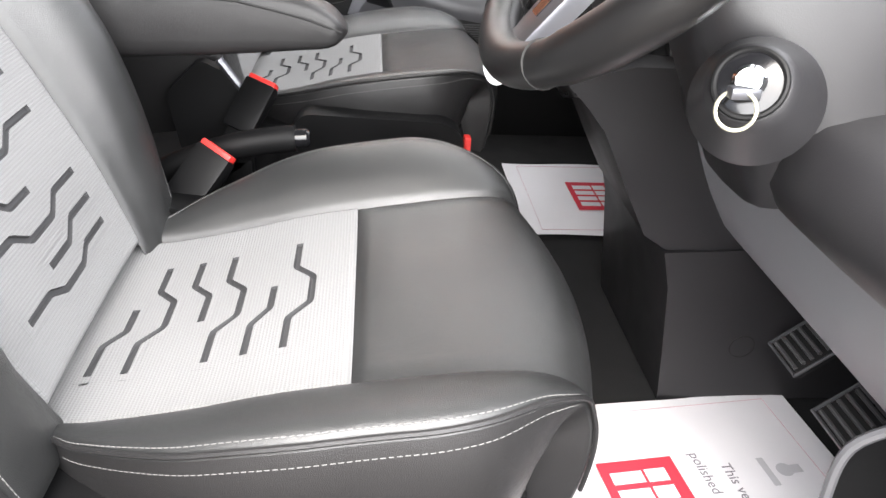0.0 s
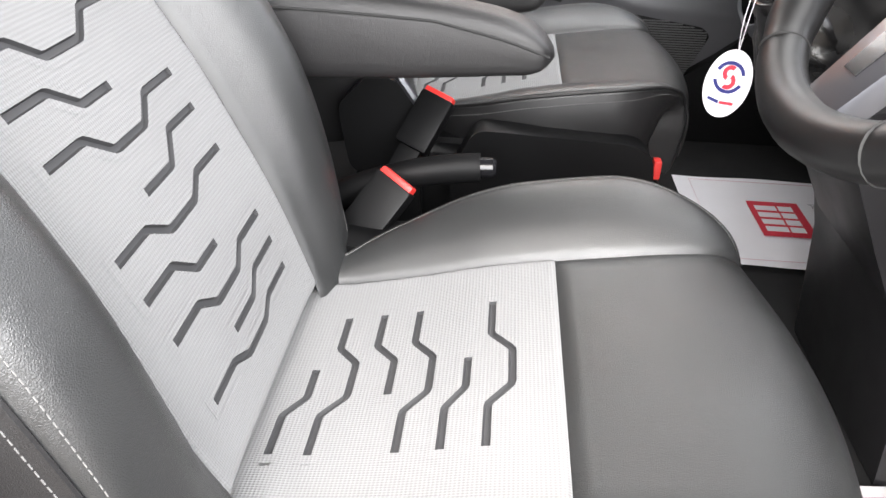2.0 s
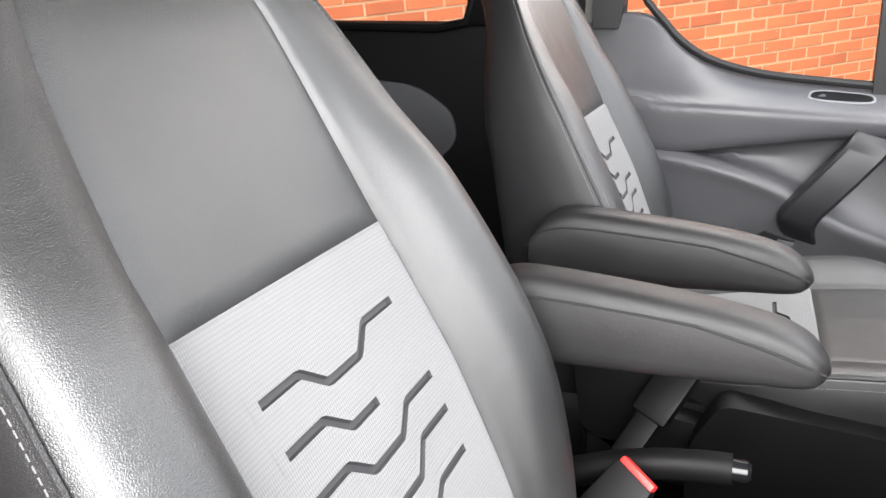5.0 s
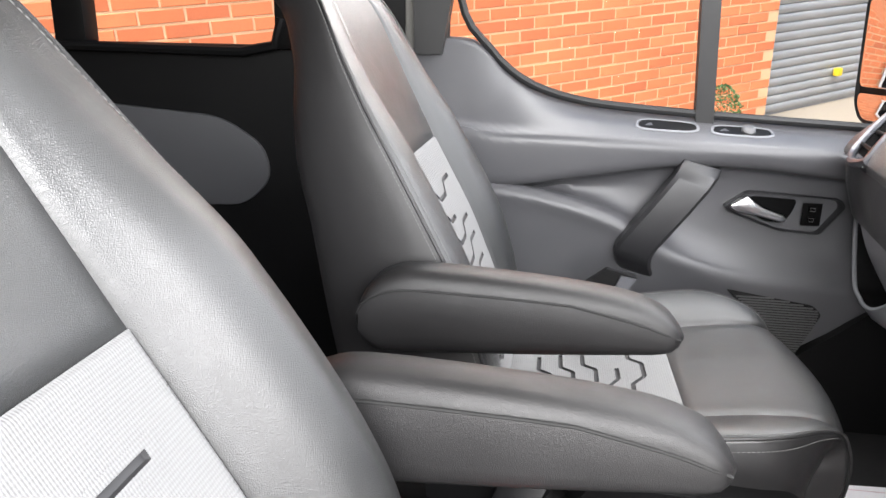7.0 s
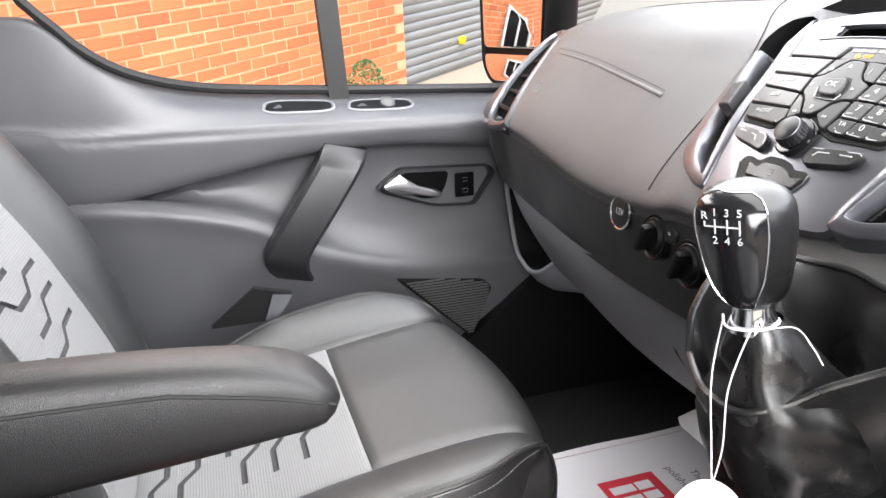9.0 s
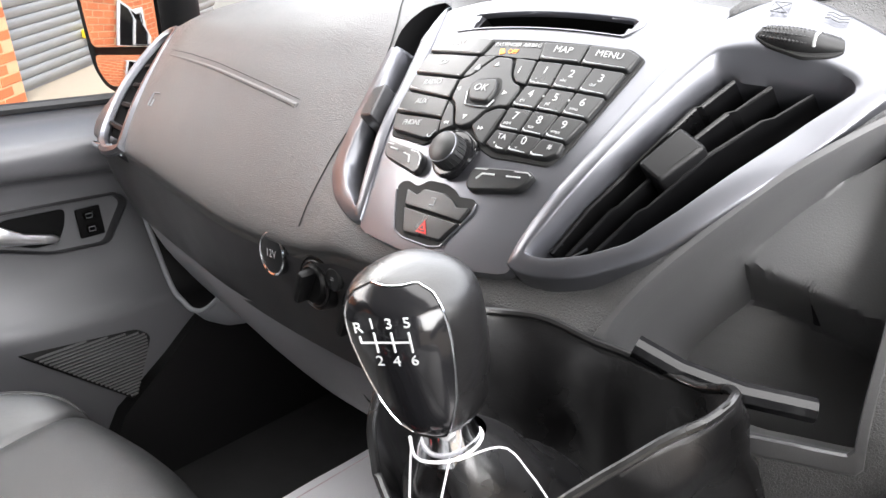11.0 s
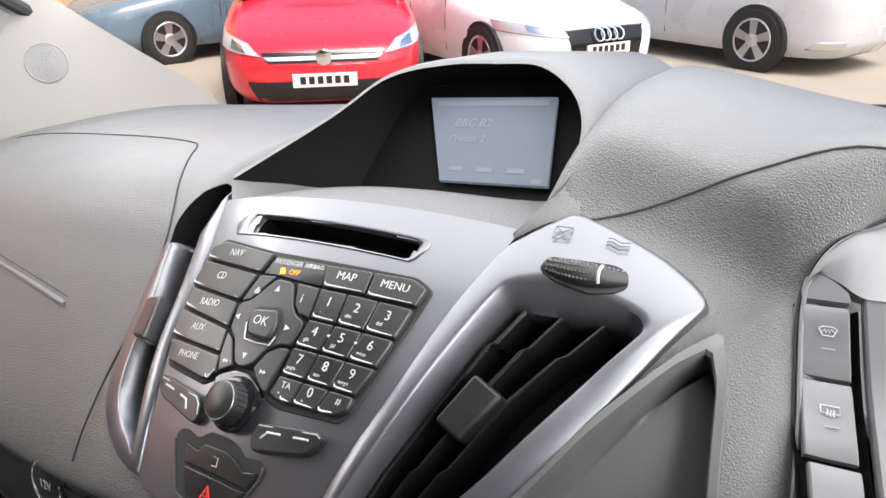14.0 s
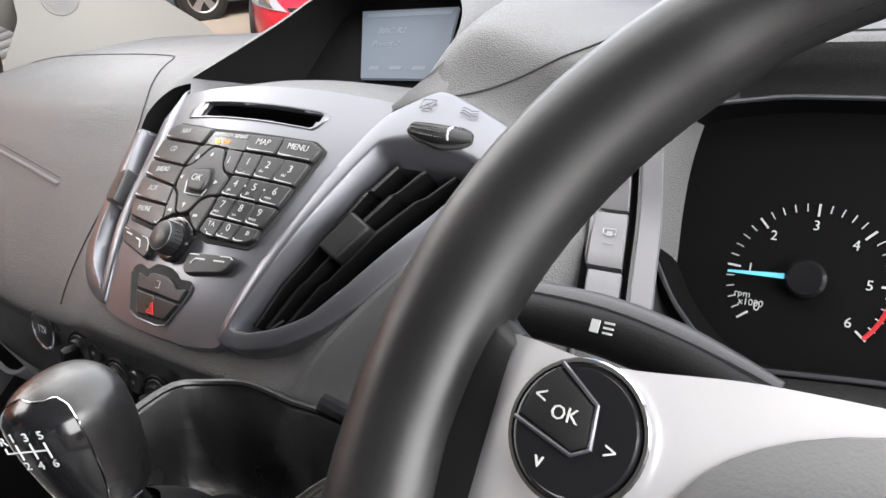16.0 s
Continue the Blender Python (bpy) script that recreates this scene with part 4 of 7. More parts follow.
# centre panel
SLOT = [(-68, 180), (68, 175.5), (66, 163), (-70, 167)]
rows = []
for i in range(91):
    u = -.017 + .2145 * i / 90
    L = lerp_table([(-.017, -.03), (-.012, -.076), (-.004, -.086), (.035, -.094), (.082, -.102), (.128, -.112), (.156, -.118), (.1975, -.130)], u)
    R = lerp_table([(-.017, .03), (-.012, .058), (-.004, .066), (.035, .076), (.082, .092), (.128, .104), (.156, .114), (.1975, .124)], u)
    rows.append([face(L, u, -.008)] + [face(L + (R - L) * j / 90, u, .0) for j in range(91)] + [face(R, u, -.008)])
rows = [[p - CN * .008 for p in rows[0]], [p - CN * .0012 for p in rows[0]]] + rows + [[p - CN * .008 for p in rows[-1]]]
sheet = loft(rows)
gone = [f for f in sheet.faces if any(inside((v.co - CO).dot(CR) * 1000, (v.co - CO).dot(CU) * 1000, SLOT) for v in f.verts)]
bmesh.ops.delete(sheet, geom=gone, context="FACES")
fascia = part("centre_panel", sheet, SILVER, dash, "glossy silver-grey centre panel")


def frame_ring(o, k, high):
    """A vent surround: a ridge between its outer edge and the opening."""
    n = len(o)
    o, k = [Vector((*p, 0)) for p in o], [Vector((*p, 0)) for p in k]
    fo, fk = [], []
    for i in range(n):
        for q in range(6):
            t = q / 6
            for src, dst in ((o, fo), (k, fk)):
                a, b, c, d = src[i - 1], src[i], src[(i + 1) % n], src[(i + 2) % n]
                soft = .5 * ((2 * b) + (c - a) * t + (2 * a - 5 * b + 4 * c - d) * t * t + (3 * b - a - 3 * c + d) * t ** 3)
                dst.append(soft.lerp(b.lerp(c, t), .45))
    rings = []
    for t, h in ((0, -.022), (0, .0002), (.03, .0014), (.08, .0020), (.4, .0032), (.68, .0040), (.75, .0037), (.80, .0026), (.94, -.0050), (1.0, -.010), (1.0, -.034)):
        rings.append([high(a.lerp(b, t), h) for a, b in zip(fo, fk)])
    return loft(rings, closed=True)


def on_right(p, h):
    up = min(max((p.x - 105) / 45, 0), 1) * min(max((p.y - 120) / 50, 0), 1)
    return face(p.x / 1000, p.y / 1000, h + (.0045 * up if h > 0 else 0))


def on_left(p, h):
    """On the pad along the outer arm, dropping into the opening at its head."""
    a, b = face(p.x / 1000, p.y / 1000), dash_on(p.x / 1000, p.y / 1000)
    rise = max((b - a).dot(CN) + .001, 0)
    head = blend((p.y - 152) / 12) * blend((-p.x - 134) / 14)
    return a + CN * (h + rise * (1 - head) - .026 * head)


SLATS = (((140, 156), (128, 129), (125, 127), (93, 45), (81, 13)), ((160, 158), (147, 132), (143, 129), (133, 107), (110, 52), (107, 49), (91, 14)), ((181, 158), (167, 134), (162, 130), (144, 99), (126, 57), (122, 53), (105, 19)))
SLATS_L = (((-139, 153), (-131, 120), (-112, 60), (-101, 16)), ((-146, 152), (-140, 118), (-128, 70), (-110, 22)))
TAB = ((114, 77), (127, 108), (145, 100), (130, 70))
TAB_L = ((-128, 108), (-148, 106), (-142, 76), (-121, 75))
for s, outer, inner, high, slats, tab, top in ((1, OUT_V, IN_V, on_right, SLATS, TAB, -.0015), (-1, OUT_L, IN_L, on_left, SLATS_L, TAB_L, .012)):
    fr = part("vent_surround", frame_ring(outer, inner, high), SILVER, dash, "glossy silver-grey vent surround")
    # near-black sheet behind the slats, painting the shade in the vent
    part("vent_back", plate([(a + (c - a) * .6, b + (d - b) * .6) for (a, b), (c, d) in zip(inner, outer)], -.052, -.046, .001), BLACK_AND_SHADE, fr)
    for line in slats:
        rows = [[face((x + o * s) / 1000, y / 1000, h) for x, y in line] for o, h in ((-1.3, -.036), (-1.3, -.0105), (-.6, -.0094), (.6, -.0094), (1.3, -.0105), (1.3, -.036))]
        part("vent_slat", loft(rows), SLAT, fr, "", 25)
    for x, y in ((76, 12), (92, 14), (106, 19)) if s > 0 else ():
        part("vent_pin", tube([face(a / 1000, b / 1000, -.012) for a, b in ((x, y), (x + 9, y + 9))], .0008, 6), SILVER, fr)
    part("vent_tab", plate(tab, -.026, top, .0022, 3), SLAT if s > 0 else GRIP, fr, "black vent tab")
edge = [dash_on(r / 1000, u / 1000) for r, u in HOLE_L[5:13]]
part("vent_wall", loft([edge, [p - CN * .03 for p in edge]]), BLACK_AND_SHADE, fr)

# screen hood
RIM = [(-135, 215, .003), (-79, 285, -.010), (-51, 333, -.020), (-5, 350, -.026), (40, 351, -.028), (78, 346, -.027), (113, 318, -.021), (133, 283, -.014), (139, 243, -.007), (134, 216, .0), (123, 192, .004)]


def flat(r, u, n):
    return CO + CR * (r / 1000) + CU * (u / 1000) + CN * n


rim = smoothline([flat(*p) for p in RIM], 60)
mid = V(.56, 1.10, 1.33)
outer = []
for k, (fwd, drop, grow) in enumerate(((0, 0, 0), (.004, .003, .004), (.02, .004, .01), (.07, .002, .02), (.2, -.012, .03), (.4, -.08, .05))):
    ring = []
    for p in rim:
        side = (p.y - 1.125) / .14
        ring.append(p + V(fwd, side * grow * .5, drop - grow * .12 * abs(side) ** 1.5))
    outer.append(ring)
part("screen_hood", loft(outer), DASH, dash, "grained hood over the screen", 60)
part("hood_corner", loft([resample(rim[-14:], 10), resample([face(r / 1000, u / 1000, .0006) for r, u in ((153, 216), (136, 205), (123, 190))], 10)]), DASH, dash, "grained corner of the hood")
back = smoothline([flat(*p) for p in ((-66, 246, -.058), (-62, 300, -.058), (-52, 346, -.058), (-20, 358, -.058), (40, 360, -.058), (90, 354, -.058), (118, 324, -.058), (129, 285, -.056), (130, 262, -.052), (126, 240, -.045), (120, 222, -.03))], 60)
part("hood_lining", loft([rim, [a.lerp(b, .5) for a, b in zip(rim, back)], back]), BLACK_AND_SHADE, dash, "dark hood lining")
part("screen_bezel", prism([flat(*p) for p in ((-68, 240, -.060), (-66, 300, -.060), (-54, 352, -.060), (0, 362, -.060), (60, 362, -.060), (100, 354, -.060), (132, 300, -.060), (134, 240, -.060))], CN, .0015), BLACK_AND_SHADE, dash, "black screen bezel")
shelf = [[flat(-135, 214, .003)], [flat(-100, 232, -.027)], [flat(-66, 246, -.058)]]
for i in range(21):
    t = i / 20
    a, c = face(-.124 + .250 * t, .1965, .0), flat(-64 + 186 * t, 252 - 6 * t ** 3, -.0585 + .012 * t ** 4)
    shelf[0].append(a)
    shelf[1].append(a.lerp(c, .5) + CN * .007 * math.sin(math.pi * t) + CU * .004)
    shelf[2].append(c)
for row, p in zip(shelf, (flat(124, 192, .004), flat(122, 207, -.013), flat(122, 224, -.032))):
    row.append(p)
fine = [smoothline([row[i] for row in shelf], 9) for i in range(23)]
part("hood_shelf", loft(fine), DASH, dash, "", 60)
SCREEN = material("lit grey screen", (0.05, 0.06, 0.075), 0.55, spread=0.1, spec=0.15)
sp = SCREEN.node_tree.nodes["Principled BSDF"]
sp.inputs["Emission Color"].default_value, sp.inputs["Emission Strength"].default_value = (0.40, 0.46, 0.56, 1), 0.15
disp = part("display", prism([flat(-29, 340, -.056), flat(85, 339, -.056), flat(102, 261, -.056), flat(12, 261, -.056)], CN, .003), SCREEN, dash, "dim lit display")


PALE = plain("pale screen text", (.125, .150, .180), .6, 0, 1.0)
DIM = plain("dim screen band", (.085, .103, .126), .6, 0, 1.0)
for m in (PALE, DIM):
    m.node_tree.nodes["Principled BSDF"].inputs["Base Color"].default_value = (.03, .035, .04, 1)
for txt, r, u, sz in (("BBC R2", 22, 314, .0105), ("Preset 2", 22, 299, .0095)):
    part("screen_text", lettering(txt, sz, basis(flat(r, u, -.0526), CR, CU)), PALE, disp)
for r0, r1, u0, u1 in ((-20, 80, 331, 336), (16, 28, 270, 274), (40, 54, 270, 274), (66, 80, 270, 274), (88, 96, 262, 266)):
    part("screen_bar", prism([flat(a, b, -.0528) for a, b in ((r0, u0), (r1, u0), (r1, u1), (r0, u1))], CN, .0002), DIM, disp)

# ---------- steering wheel ----------
WC, WA = V(.161, .613, 1.274), .892
WU, WR = V(math.cos(WA), 0, math.sin(WA)), V(0, -1, 0)
WN = V(-math.sin(WA), 0, math.cos(WA))


def onwheel(r, w, n=0.0):
    return WC + WR * (r / 1000) + WU * (w / 1000) + WN * (n / 1000)


wheel = thing("steering_wheel", WC, "black leather steering wheel with silver spoke trim", "steering wheel")
rimpts = ring_pts(WC, WR, WU, .190, 96)
rr = []
for k in range(96):
    a = 2 * math.pi * k / 96
    grip = max(0, math.cos(2 * (a - .35)), math.cos(2 * (a + .35))) if abs(math.cos(a)) > .6 else 0
    rr.append(.0178 + .0042 * grip)
rim_ob = part("rim", tube(rimpts, rr, 18, closed=True, flat=.95), RIM_LEATHER, wheel, "black stitched leather rim")
inner = ring_pts(WC + WN * .004, WR, WU, .1735, 200)
part("rim_stitching", stitches(inner, .005, .0034, .0007), BLACK_AND_SHADE, rim_ob)
for a in (52, 128, 242, 298):
    c, s = math.cos(radians(a)), math.sin(radians(a))
    ctr = WC + WR * (.19 * c) + WU * (.19 * s)
    out = WR * c + WU * s
    part("rim_joint", tube(ring_pts(ctr, out, WN, .0172, 20), .0012, 5, closed=True), SEAM, rim_ob)
# hub and airbag cover
rings = []
for k, (rx, ry, n) in enumerate(((102, 66, -22), (103, 67, -4), (99, 63, 10), (84, 52, 18), (55, 34, 23), (8, 6, 25))):
    ring = []
    for i in range(48):
        a = 2 * math.pi * i / 48
        ca, sa = math.cos(a), math.sin(a)
        ring.append(onwheel(rx * math.copysign(abs(ca) ** .75, ca), -24 + ry * math.copysign(abs(sa) ** .75, sa), n))
    rings.append(ring)
part("airbag_cover", loft(rings, closed=True, caps=True), POCKET_PLASTIC, wheel, "grained dark airbag cover")
for s in (-1, 1):
    # spoke: silver wing from rim to hub
    top = smoothline([onwheel(s * 166, 40, -4), onwheel(s * 150, 39, 3), onwheel(s * 120, 36, 8), onwheel(s * 80, 41, 8), onwheel(s * 40, 43, 4)], 24)
    mid = smoothline([onwheel(s * 166, 8, -3), onwheel(s * 150, 10, 4), onwheel(s * 120, 14, 8), onwheel(s * 80, 24, 9), onwheel(s * 40, 30, 8)], 24)
    low = smoothline([onwheel(s * 166, -36, -5), onwheel(s * 150, -35, 0), onwheel(s * 120, -40, 6), onwheel(s * 80, -40, 6), onwheel(s * 40, -40, 2)], 24)
    back = [p - WN * .02 for p in low]
    spoke = part("spoke", loft([[p - WN * .02 for p in top], top, mid, low, back]), SPOKE, wheel, "satin silver spoke")
    web = []
    for x, hi_, lo_, n_, d_ in ((190, 74, -74, -2, 8), (181, 64, -62, 0, 11), (172, 52, -50, 1, 13), (163, 44, -42, 2, 13), (156, 40, -38, 1.5, 12)):
        web.append([onwheel(s * x, hi_, n_ - d_), onwheel(s * x, hi_, n_ - 3), onwheel(s * x, hi_ - 6, n_ + 1.5)] + [onwheel(s * x, hi_ - 6 + (lo_ - hi_ + 12) * q / 6, n_ + 2.2) for q in range(1, 6)] + [onwheel(s * x, lo_ + 6, n_ + 1.5), onwheel(s * x, lo_, n_ - 3), onwheel(s * x, lo_, n_ - d_)])
    part("rim_web", loft(web), RIM_LEATHER, wheel, "black leather web between rim and spoke", 60)
    pad = disc(onwheel(s * 123.5, 15, 6), WR, WU, [(.0198, -.004), (.0198, .006), (.0180, .0085)], 40)
    pod = part("control_pad", pad, GLOSS, spoke, "round black control pad")
    part("pad_ring", tube(ring_pts(onwheel(s * 123.5, 15, 13), WR, WU, (.0205), 40), .0010, 6, closed=True), CHROME, spoke)
    part("pad_button", prism([onwheel(s * 123.5 + x, 15 + y, 13.6) for x, y in ((-17.5, .8), (-15.5, 9), (-9.5, 16.5), (4.2, 8), (5.2, -3.2), (.9, -5.6))], WN, .0022, .0009), KEY, spoke)
    part("button_edge", tube([onwheel(s * 123.5 + x, 15 + y, 15) for x, y in ((-8.5, 18), (5, 8.6), (6, -3.6), (1, -6.6), (-19, -.6))], .0007, 5), SILVER, spoke)
    for txt, x, y, sz in (("OK", -3.5, 3.6, .0060), ("<", -12.0, 7.0, .007), (">", 11.6, -2.8, .007), ("v", -8.0, -10.5, .007)):
        if s < 0:
            part("legend", lettering(txt, sz, basis(onwheel(s * 123.5 + x, 15 + y, 16.0 if txt in ("OK", "<") else 14.8), WR, WU)), WHITE_INK, spoke)
low_sp = part("lower_spoke", prism([onwheel(x, y, -16) for x, y in ((-34, -60), (34, -60), (24, -178), (-24, -178))], WN, .018, .006), SILVER, wheel, "satin silver lower spoke")
part("spoke_slot", prism([onwheel(x, y, 2.4) for x, y in ((-12, -90), (12, -90), (9, -150), (-9, -150))], WN, .001), GLOSS, low_sp)

# ---------- column shroud, ignition, stalk ----------
col = thing("steering_column", WC - WN * .1, "dark grey plastic steering column shroud", "column")
rings = []
for d, hw_, up_, dn in ((.035, .050, .035, .05), (.06, .062, .042, .065), (.10, .072, .048, .085), (.16, .09, .055, .11), (.24, .11, .06, .14)):
    c = WC - WN * d
    rings.append([c + WR * (hw_ * math.copysign(abs(math.cos(a)) ** .6, math.cos(a))) + WU * ((up_ if math.sin(a) > 0 else dn) * math.copysign(abs(math.sin(a)) ** .6, math.sin(a))) for a in [2 * math.pi * k / 32 for k in range(32)]])
part("shroud", loft(rings, closed=True, caps=True), COLUMN, col, "dark column shroud")
IG = V(.178, .462, 1.152)
IX = V(.75, -.55, -.1).normalized()
IN = V(-.52, -.72, .45).normalized()
IX = (IX - IN * IX.dot(IN)).normalized()
IY = IN.cross(IX)
house = part("ignition_housing", disc(IG - IN * .05, IX, IY, [(.046, 0), (.040, .015), (.031, .036), (.027, .047), (.0245, .049)], 40), COLUMN, col, "grey ignition surround")
part("ignition_well", disc(IG, IX, IY, [(.0215, 0), (.0205, .003), (.017, .004)], 36), GLOSS, house)
part("ignition_ring", tube(ring_pts(IG + IN * .003, IX, IY, .0222, 40), .0022, 8, closed=True), DARK, house)
part("key_head", disc(IG + IN * .003, IX, IY, [(.0110, 0), (.0110, .005), (.008, .008)], 24), CHROME, house, "chrome lock barrel")
part("key_blade", box(IG + IN * .010 - IY * .008, (.020, .010, .008), .002), SILVER, house)
one("key_ring", tube(ring_pts(IG - IY * .020 + IN * .010, IX, (IY + IN * .25).normalized(), .0125, 40), .0013, 8, closed=True), plain("pale brass ring", (.62, .60, .45), .3, .6), "pale metal split ring hanging from the ignition lock", "key ring")
stalk = thing("indicator_stalk", onwheel(-60, 45, -60), "black indicator stalk with white lamp symbols", "stalk")
line = smoothline([onwheel(-40, 22, -78), onwheel(-95, 44, -68), onwheel(-150, 56, -61), onwheel(-204, 56, -58)], 24)
part("lever", tube(line, [.006 + .006 * min(1, i / 12) - (.003 if i > 22 else 0) for i in range(24)], 14, flat=.85), DARK, stalk)
part("lever_blade", tube([p + WU * .009 + WN * .003 for p in line[7:23]], [.0035 + .0025 * min(1, k / 5) for k in range(16)], 10, flat=.6), COLUMN, stalk, "grey upper blade")
part("symbol", join(box((0, 0, 0), (.0035, .005, .0006)), box((.0055, .002, 0), (.004, .0008, .0006)), box((.0055, 0, 0), (.004, .0008, .0006)), box((.0055, -.002, 0), (.004, .0008, .0006))), WHITE_INK, stalk)
stalk.children[-1].data.transform(basis(onwheel(-152, 55, -47), WR, WU))

# ---------- instrument cluster ----------
KO, KR, KU = V(.455, .61, 1.216), V(0, -1, 0), V(math.cos(radians(62)), 0, math.sin(radians(62)))
KN = KR.cross(KU)
KN = KN if KN.x < 0 else -KN


def dial(r, w, n=0.0):
    return KO + KR * (r / 1000) + KU * (w / 1000) + KN * (n / 1000)


cluster = thing("instrument_cluster", dial(0, 0), "dark instrument cluster with white scales and a blue needle", "instrument cluster")
half_o = [(0, 112), (-96, 114), (-150, 114), (-200, 107), (-228, 94), (-240, 62), (-232, 38), (-215, 6), (-196, -24), (-172, -46), (-145, -56), (-73, -47), (0, -44)]
outline = half_o + [(-x, y) for x, y in reversed(half_o[1:-1])]
o = rounded([Vector((x, y, 0)) for x, y in outline], 12, 3)
rings = [[dial(p.x * k, (p.y - 28) * k + 28, n) for p in o] for k, n in ((1.05, -40), (1.055, -10), (1.05, 4), (1.03, 10), (1.015, 14), (.99, 13), (.98, 8), (.965, -8))]
part("cluster_frame", loft(rings, closed=True), BLACK_AND_SHADE, cluster, "dark cluster bezel")
part("bezel_line", tube([dial(p.x * 1.0, (p.y - 28) + 28, 16.5) for p in o], .0016, 6, closed=True), SILVER, cluster, "thin silver bezel line")
bm = bmesh.new()
pv = [bm.verts.new(dial(p.x * .975, (p.y - 28) * .975 + 28, -7)) for p in o]
bm.faces.new(pv)
part("dial_plate", bm, BLACK_AND_SHADE, cluster)
RED_INK = plain("red ink", (.6, .02, .03), .6)
for cx, marks, top in ((-124, ("0", "1", "2", "3", "4", "5", "6"), 6), (114, ("0", "20", "40", "60", "80", "100", "120"), 6)):
    for i in range(top * 5 + 1):
        a = radians(220 - 260 * i / (top * 5))
        big = i % 5 == 0
        l0, l1 = (40 if big else 43), 48
        d = V(math.cos(a), math.sin(a), 0)
        w = .65 if big else .32
        s = V(-d.y, d.x, 0)
        pts = [d * l0 + s * w, d * l1 + s * w, d * l1 - s * w, d * l0 - s * w]
        part("scale_mark", prism([dial(cx + p.x, p.y + 5, -6.4) for p in pts], KN, .0004), WHITE_INK, cluster)
        if big:
            part("numeral", lettering(marks[i // 5], .0088, basis(dial(cx + d.x * 34, d.y * 34 + 5, -6.2), KR, KU) @ Matrix.Shear("XY", 4, (.25, 0))), WHITE_INK, cluster)
    part("needle", prism([dial(cx + x, y + 5, -1.5) for x, y in ((2, -1.6), (-14, -1.9), (-46, -.8 - 2), (-46, .6 - 2), (-14, 1.3), (2, 1.6))], KN, .001), plain("blue needle", (.10, .42, .60), .5, 0, .25), cluster, "blue pointer")
    part("needle_cap", disc(dial(cx, 5, -6), KR, KU, [(.012, 0), (.012, .006), (.010, .008)], 24), GLOSS, cluster)
part("numeral", lettering("rpm", .0062, basis(dial(-160, -10, -6.2), KR, KU) @ Matrix.Shear("XY", 4, (.25, 0))), WHITE_INK, cluster)
part("numeral", lettering("x1000", .0062, basis(dial(-154, -15, -6.2), KR, KU) @ Matrix.Shear("XY", 4, (.25, 0))), WHITE_INK, cluster)
arc = [dial(-124 + 46 * math.cos(radians(a)), 5 + 46 * math.sin(radians(a)), -6) for a in range(-40, -8, 4)]
part("red_zone", tube(arc, .0022, 5, flat=.3), RED_INK, cluster, "red warning band")
# ---------- centre keypad ----------
part("keypad_plate", plate([(-107, 153), (-94, 160), (-35, 152.5), (15, 151.5), (78, 152), (90, 146), (87, 131), (74, 76), (70, 67), (64, 58.5), (21, 56), (10, 60), (-7, 70), (-23, 69), (-35, 63), (-46, 57), (-90, 63), (-101, 82), (-108, 124)], .0, .0014, .0006, 3), SEAM, fascia, "black keypad surround")


def legend(txt, r, u, size, n=.0062, mat=None):
    p = face(r / 1000, u / 1000, n)
    ax = (face(r / 1000 + .004, u / 1000, n) - face(r / 1000 - .004, u / 1000, n))
    ay = (face(r / 1000, u / 1000 + .004, n) - face(r / 1000, u / 1000 - .004, n))
    part("legend", lettering(txt, size, basis(p, ax, ay), .0001), mat or WHITE_INK, fascia)


def key(pts, txt="", at=None, size=.0075, small="", hi=.0055, r=1.6, edge=True):
    k = part("key", plate(pts, .001, hi, .0010, r), KEY, fascia)
    c = at or (sum(p[0] for p in pts) / len(pts), sum(p[1] for p in pts) / len(pts) + 1)
    if txt:
        legend(txt, c[0], c[1], size, hi + .0003)
    if small:
        legend(small, c[0] - 3.5, c[1] - 5.6, .0034, hi + .0003)
    if edge:
        # highlight on the key's lower lip, painted as a pale tube
        low = sorted(pts, key=lambda p: p[1])[:2]
        a, b = sorted(low)
        lip = [(a[0] + 1.2, a[1] + 3.4), (a[0] + 2.0, a[1] + 1.9), (a[0] + 4, a[1] + 1.5), (b[0] - 2, b[1] + 1.5)]
        part("key_edge", tube([face(x / 1000, y / 1000, hi - .0001) for x, y in lip], [.0003, .0006, .0007, .0003], 5), KEY_GLINT, k)


key([(-102, 151), (-89, 156), (-31, 149), (-36, 135), (-101, 142)], "NAV", (-68, 147), .0074)
key([(-102, 140), (-37, 133), (-43, 114), (-103, 121)], "CD", (-72, 129), .0074)
key([(-102, 119), (-43, 112), (-41, 95), (-98, 104)], "RADIO", (-70, 109), .0070)
key([(-98, 102), (-40, 93), (-37, 78), (-96, 83)], "AUX", (-69, 91), .0070)
key([(-96, 81), (-36, 76), (-33, 66), (-43, 60), (-86, 66)], "PHONE", (-66, 72), .0066)
part("airbag_display", plate([(-29, 148), (16, 148), (18, 133), (0, 133.5), (-16, 135), (-34, 135)], .001, .0036, .0005, 1), GLOSS, fascia)
legend("PASSENGER AIRBAG", -6, 144.5, .0047, .0040)
legend("OFF", -7, 138.5, .0052, .0040, ORANGE)
part("airbag_symbol", plate([(-20, 140.5), (-16.5, 141), (-14, 137), (-18.5, 136)], .0038, .0042, .0001), ORANGE, fascia)
key([(17, 147), (51, 148), (51, 133), (20, 132.5)], "MAP", (35, 141.5), .0074)
key([(52.5, 148), (78, 149), (88, 145), (85, 133), (52.5, 132.5)], "MENU", (69, 142), .0070)
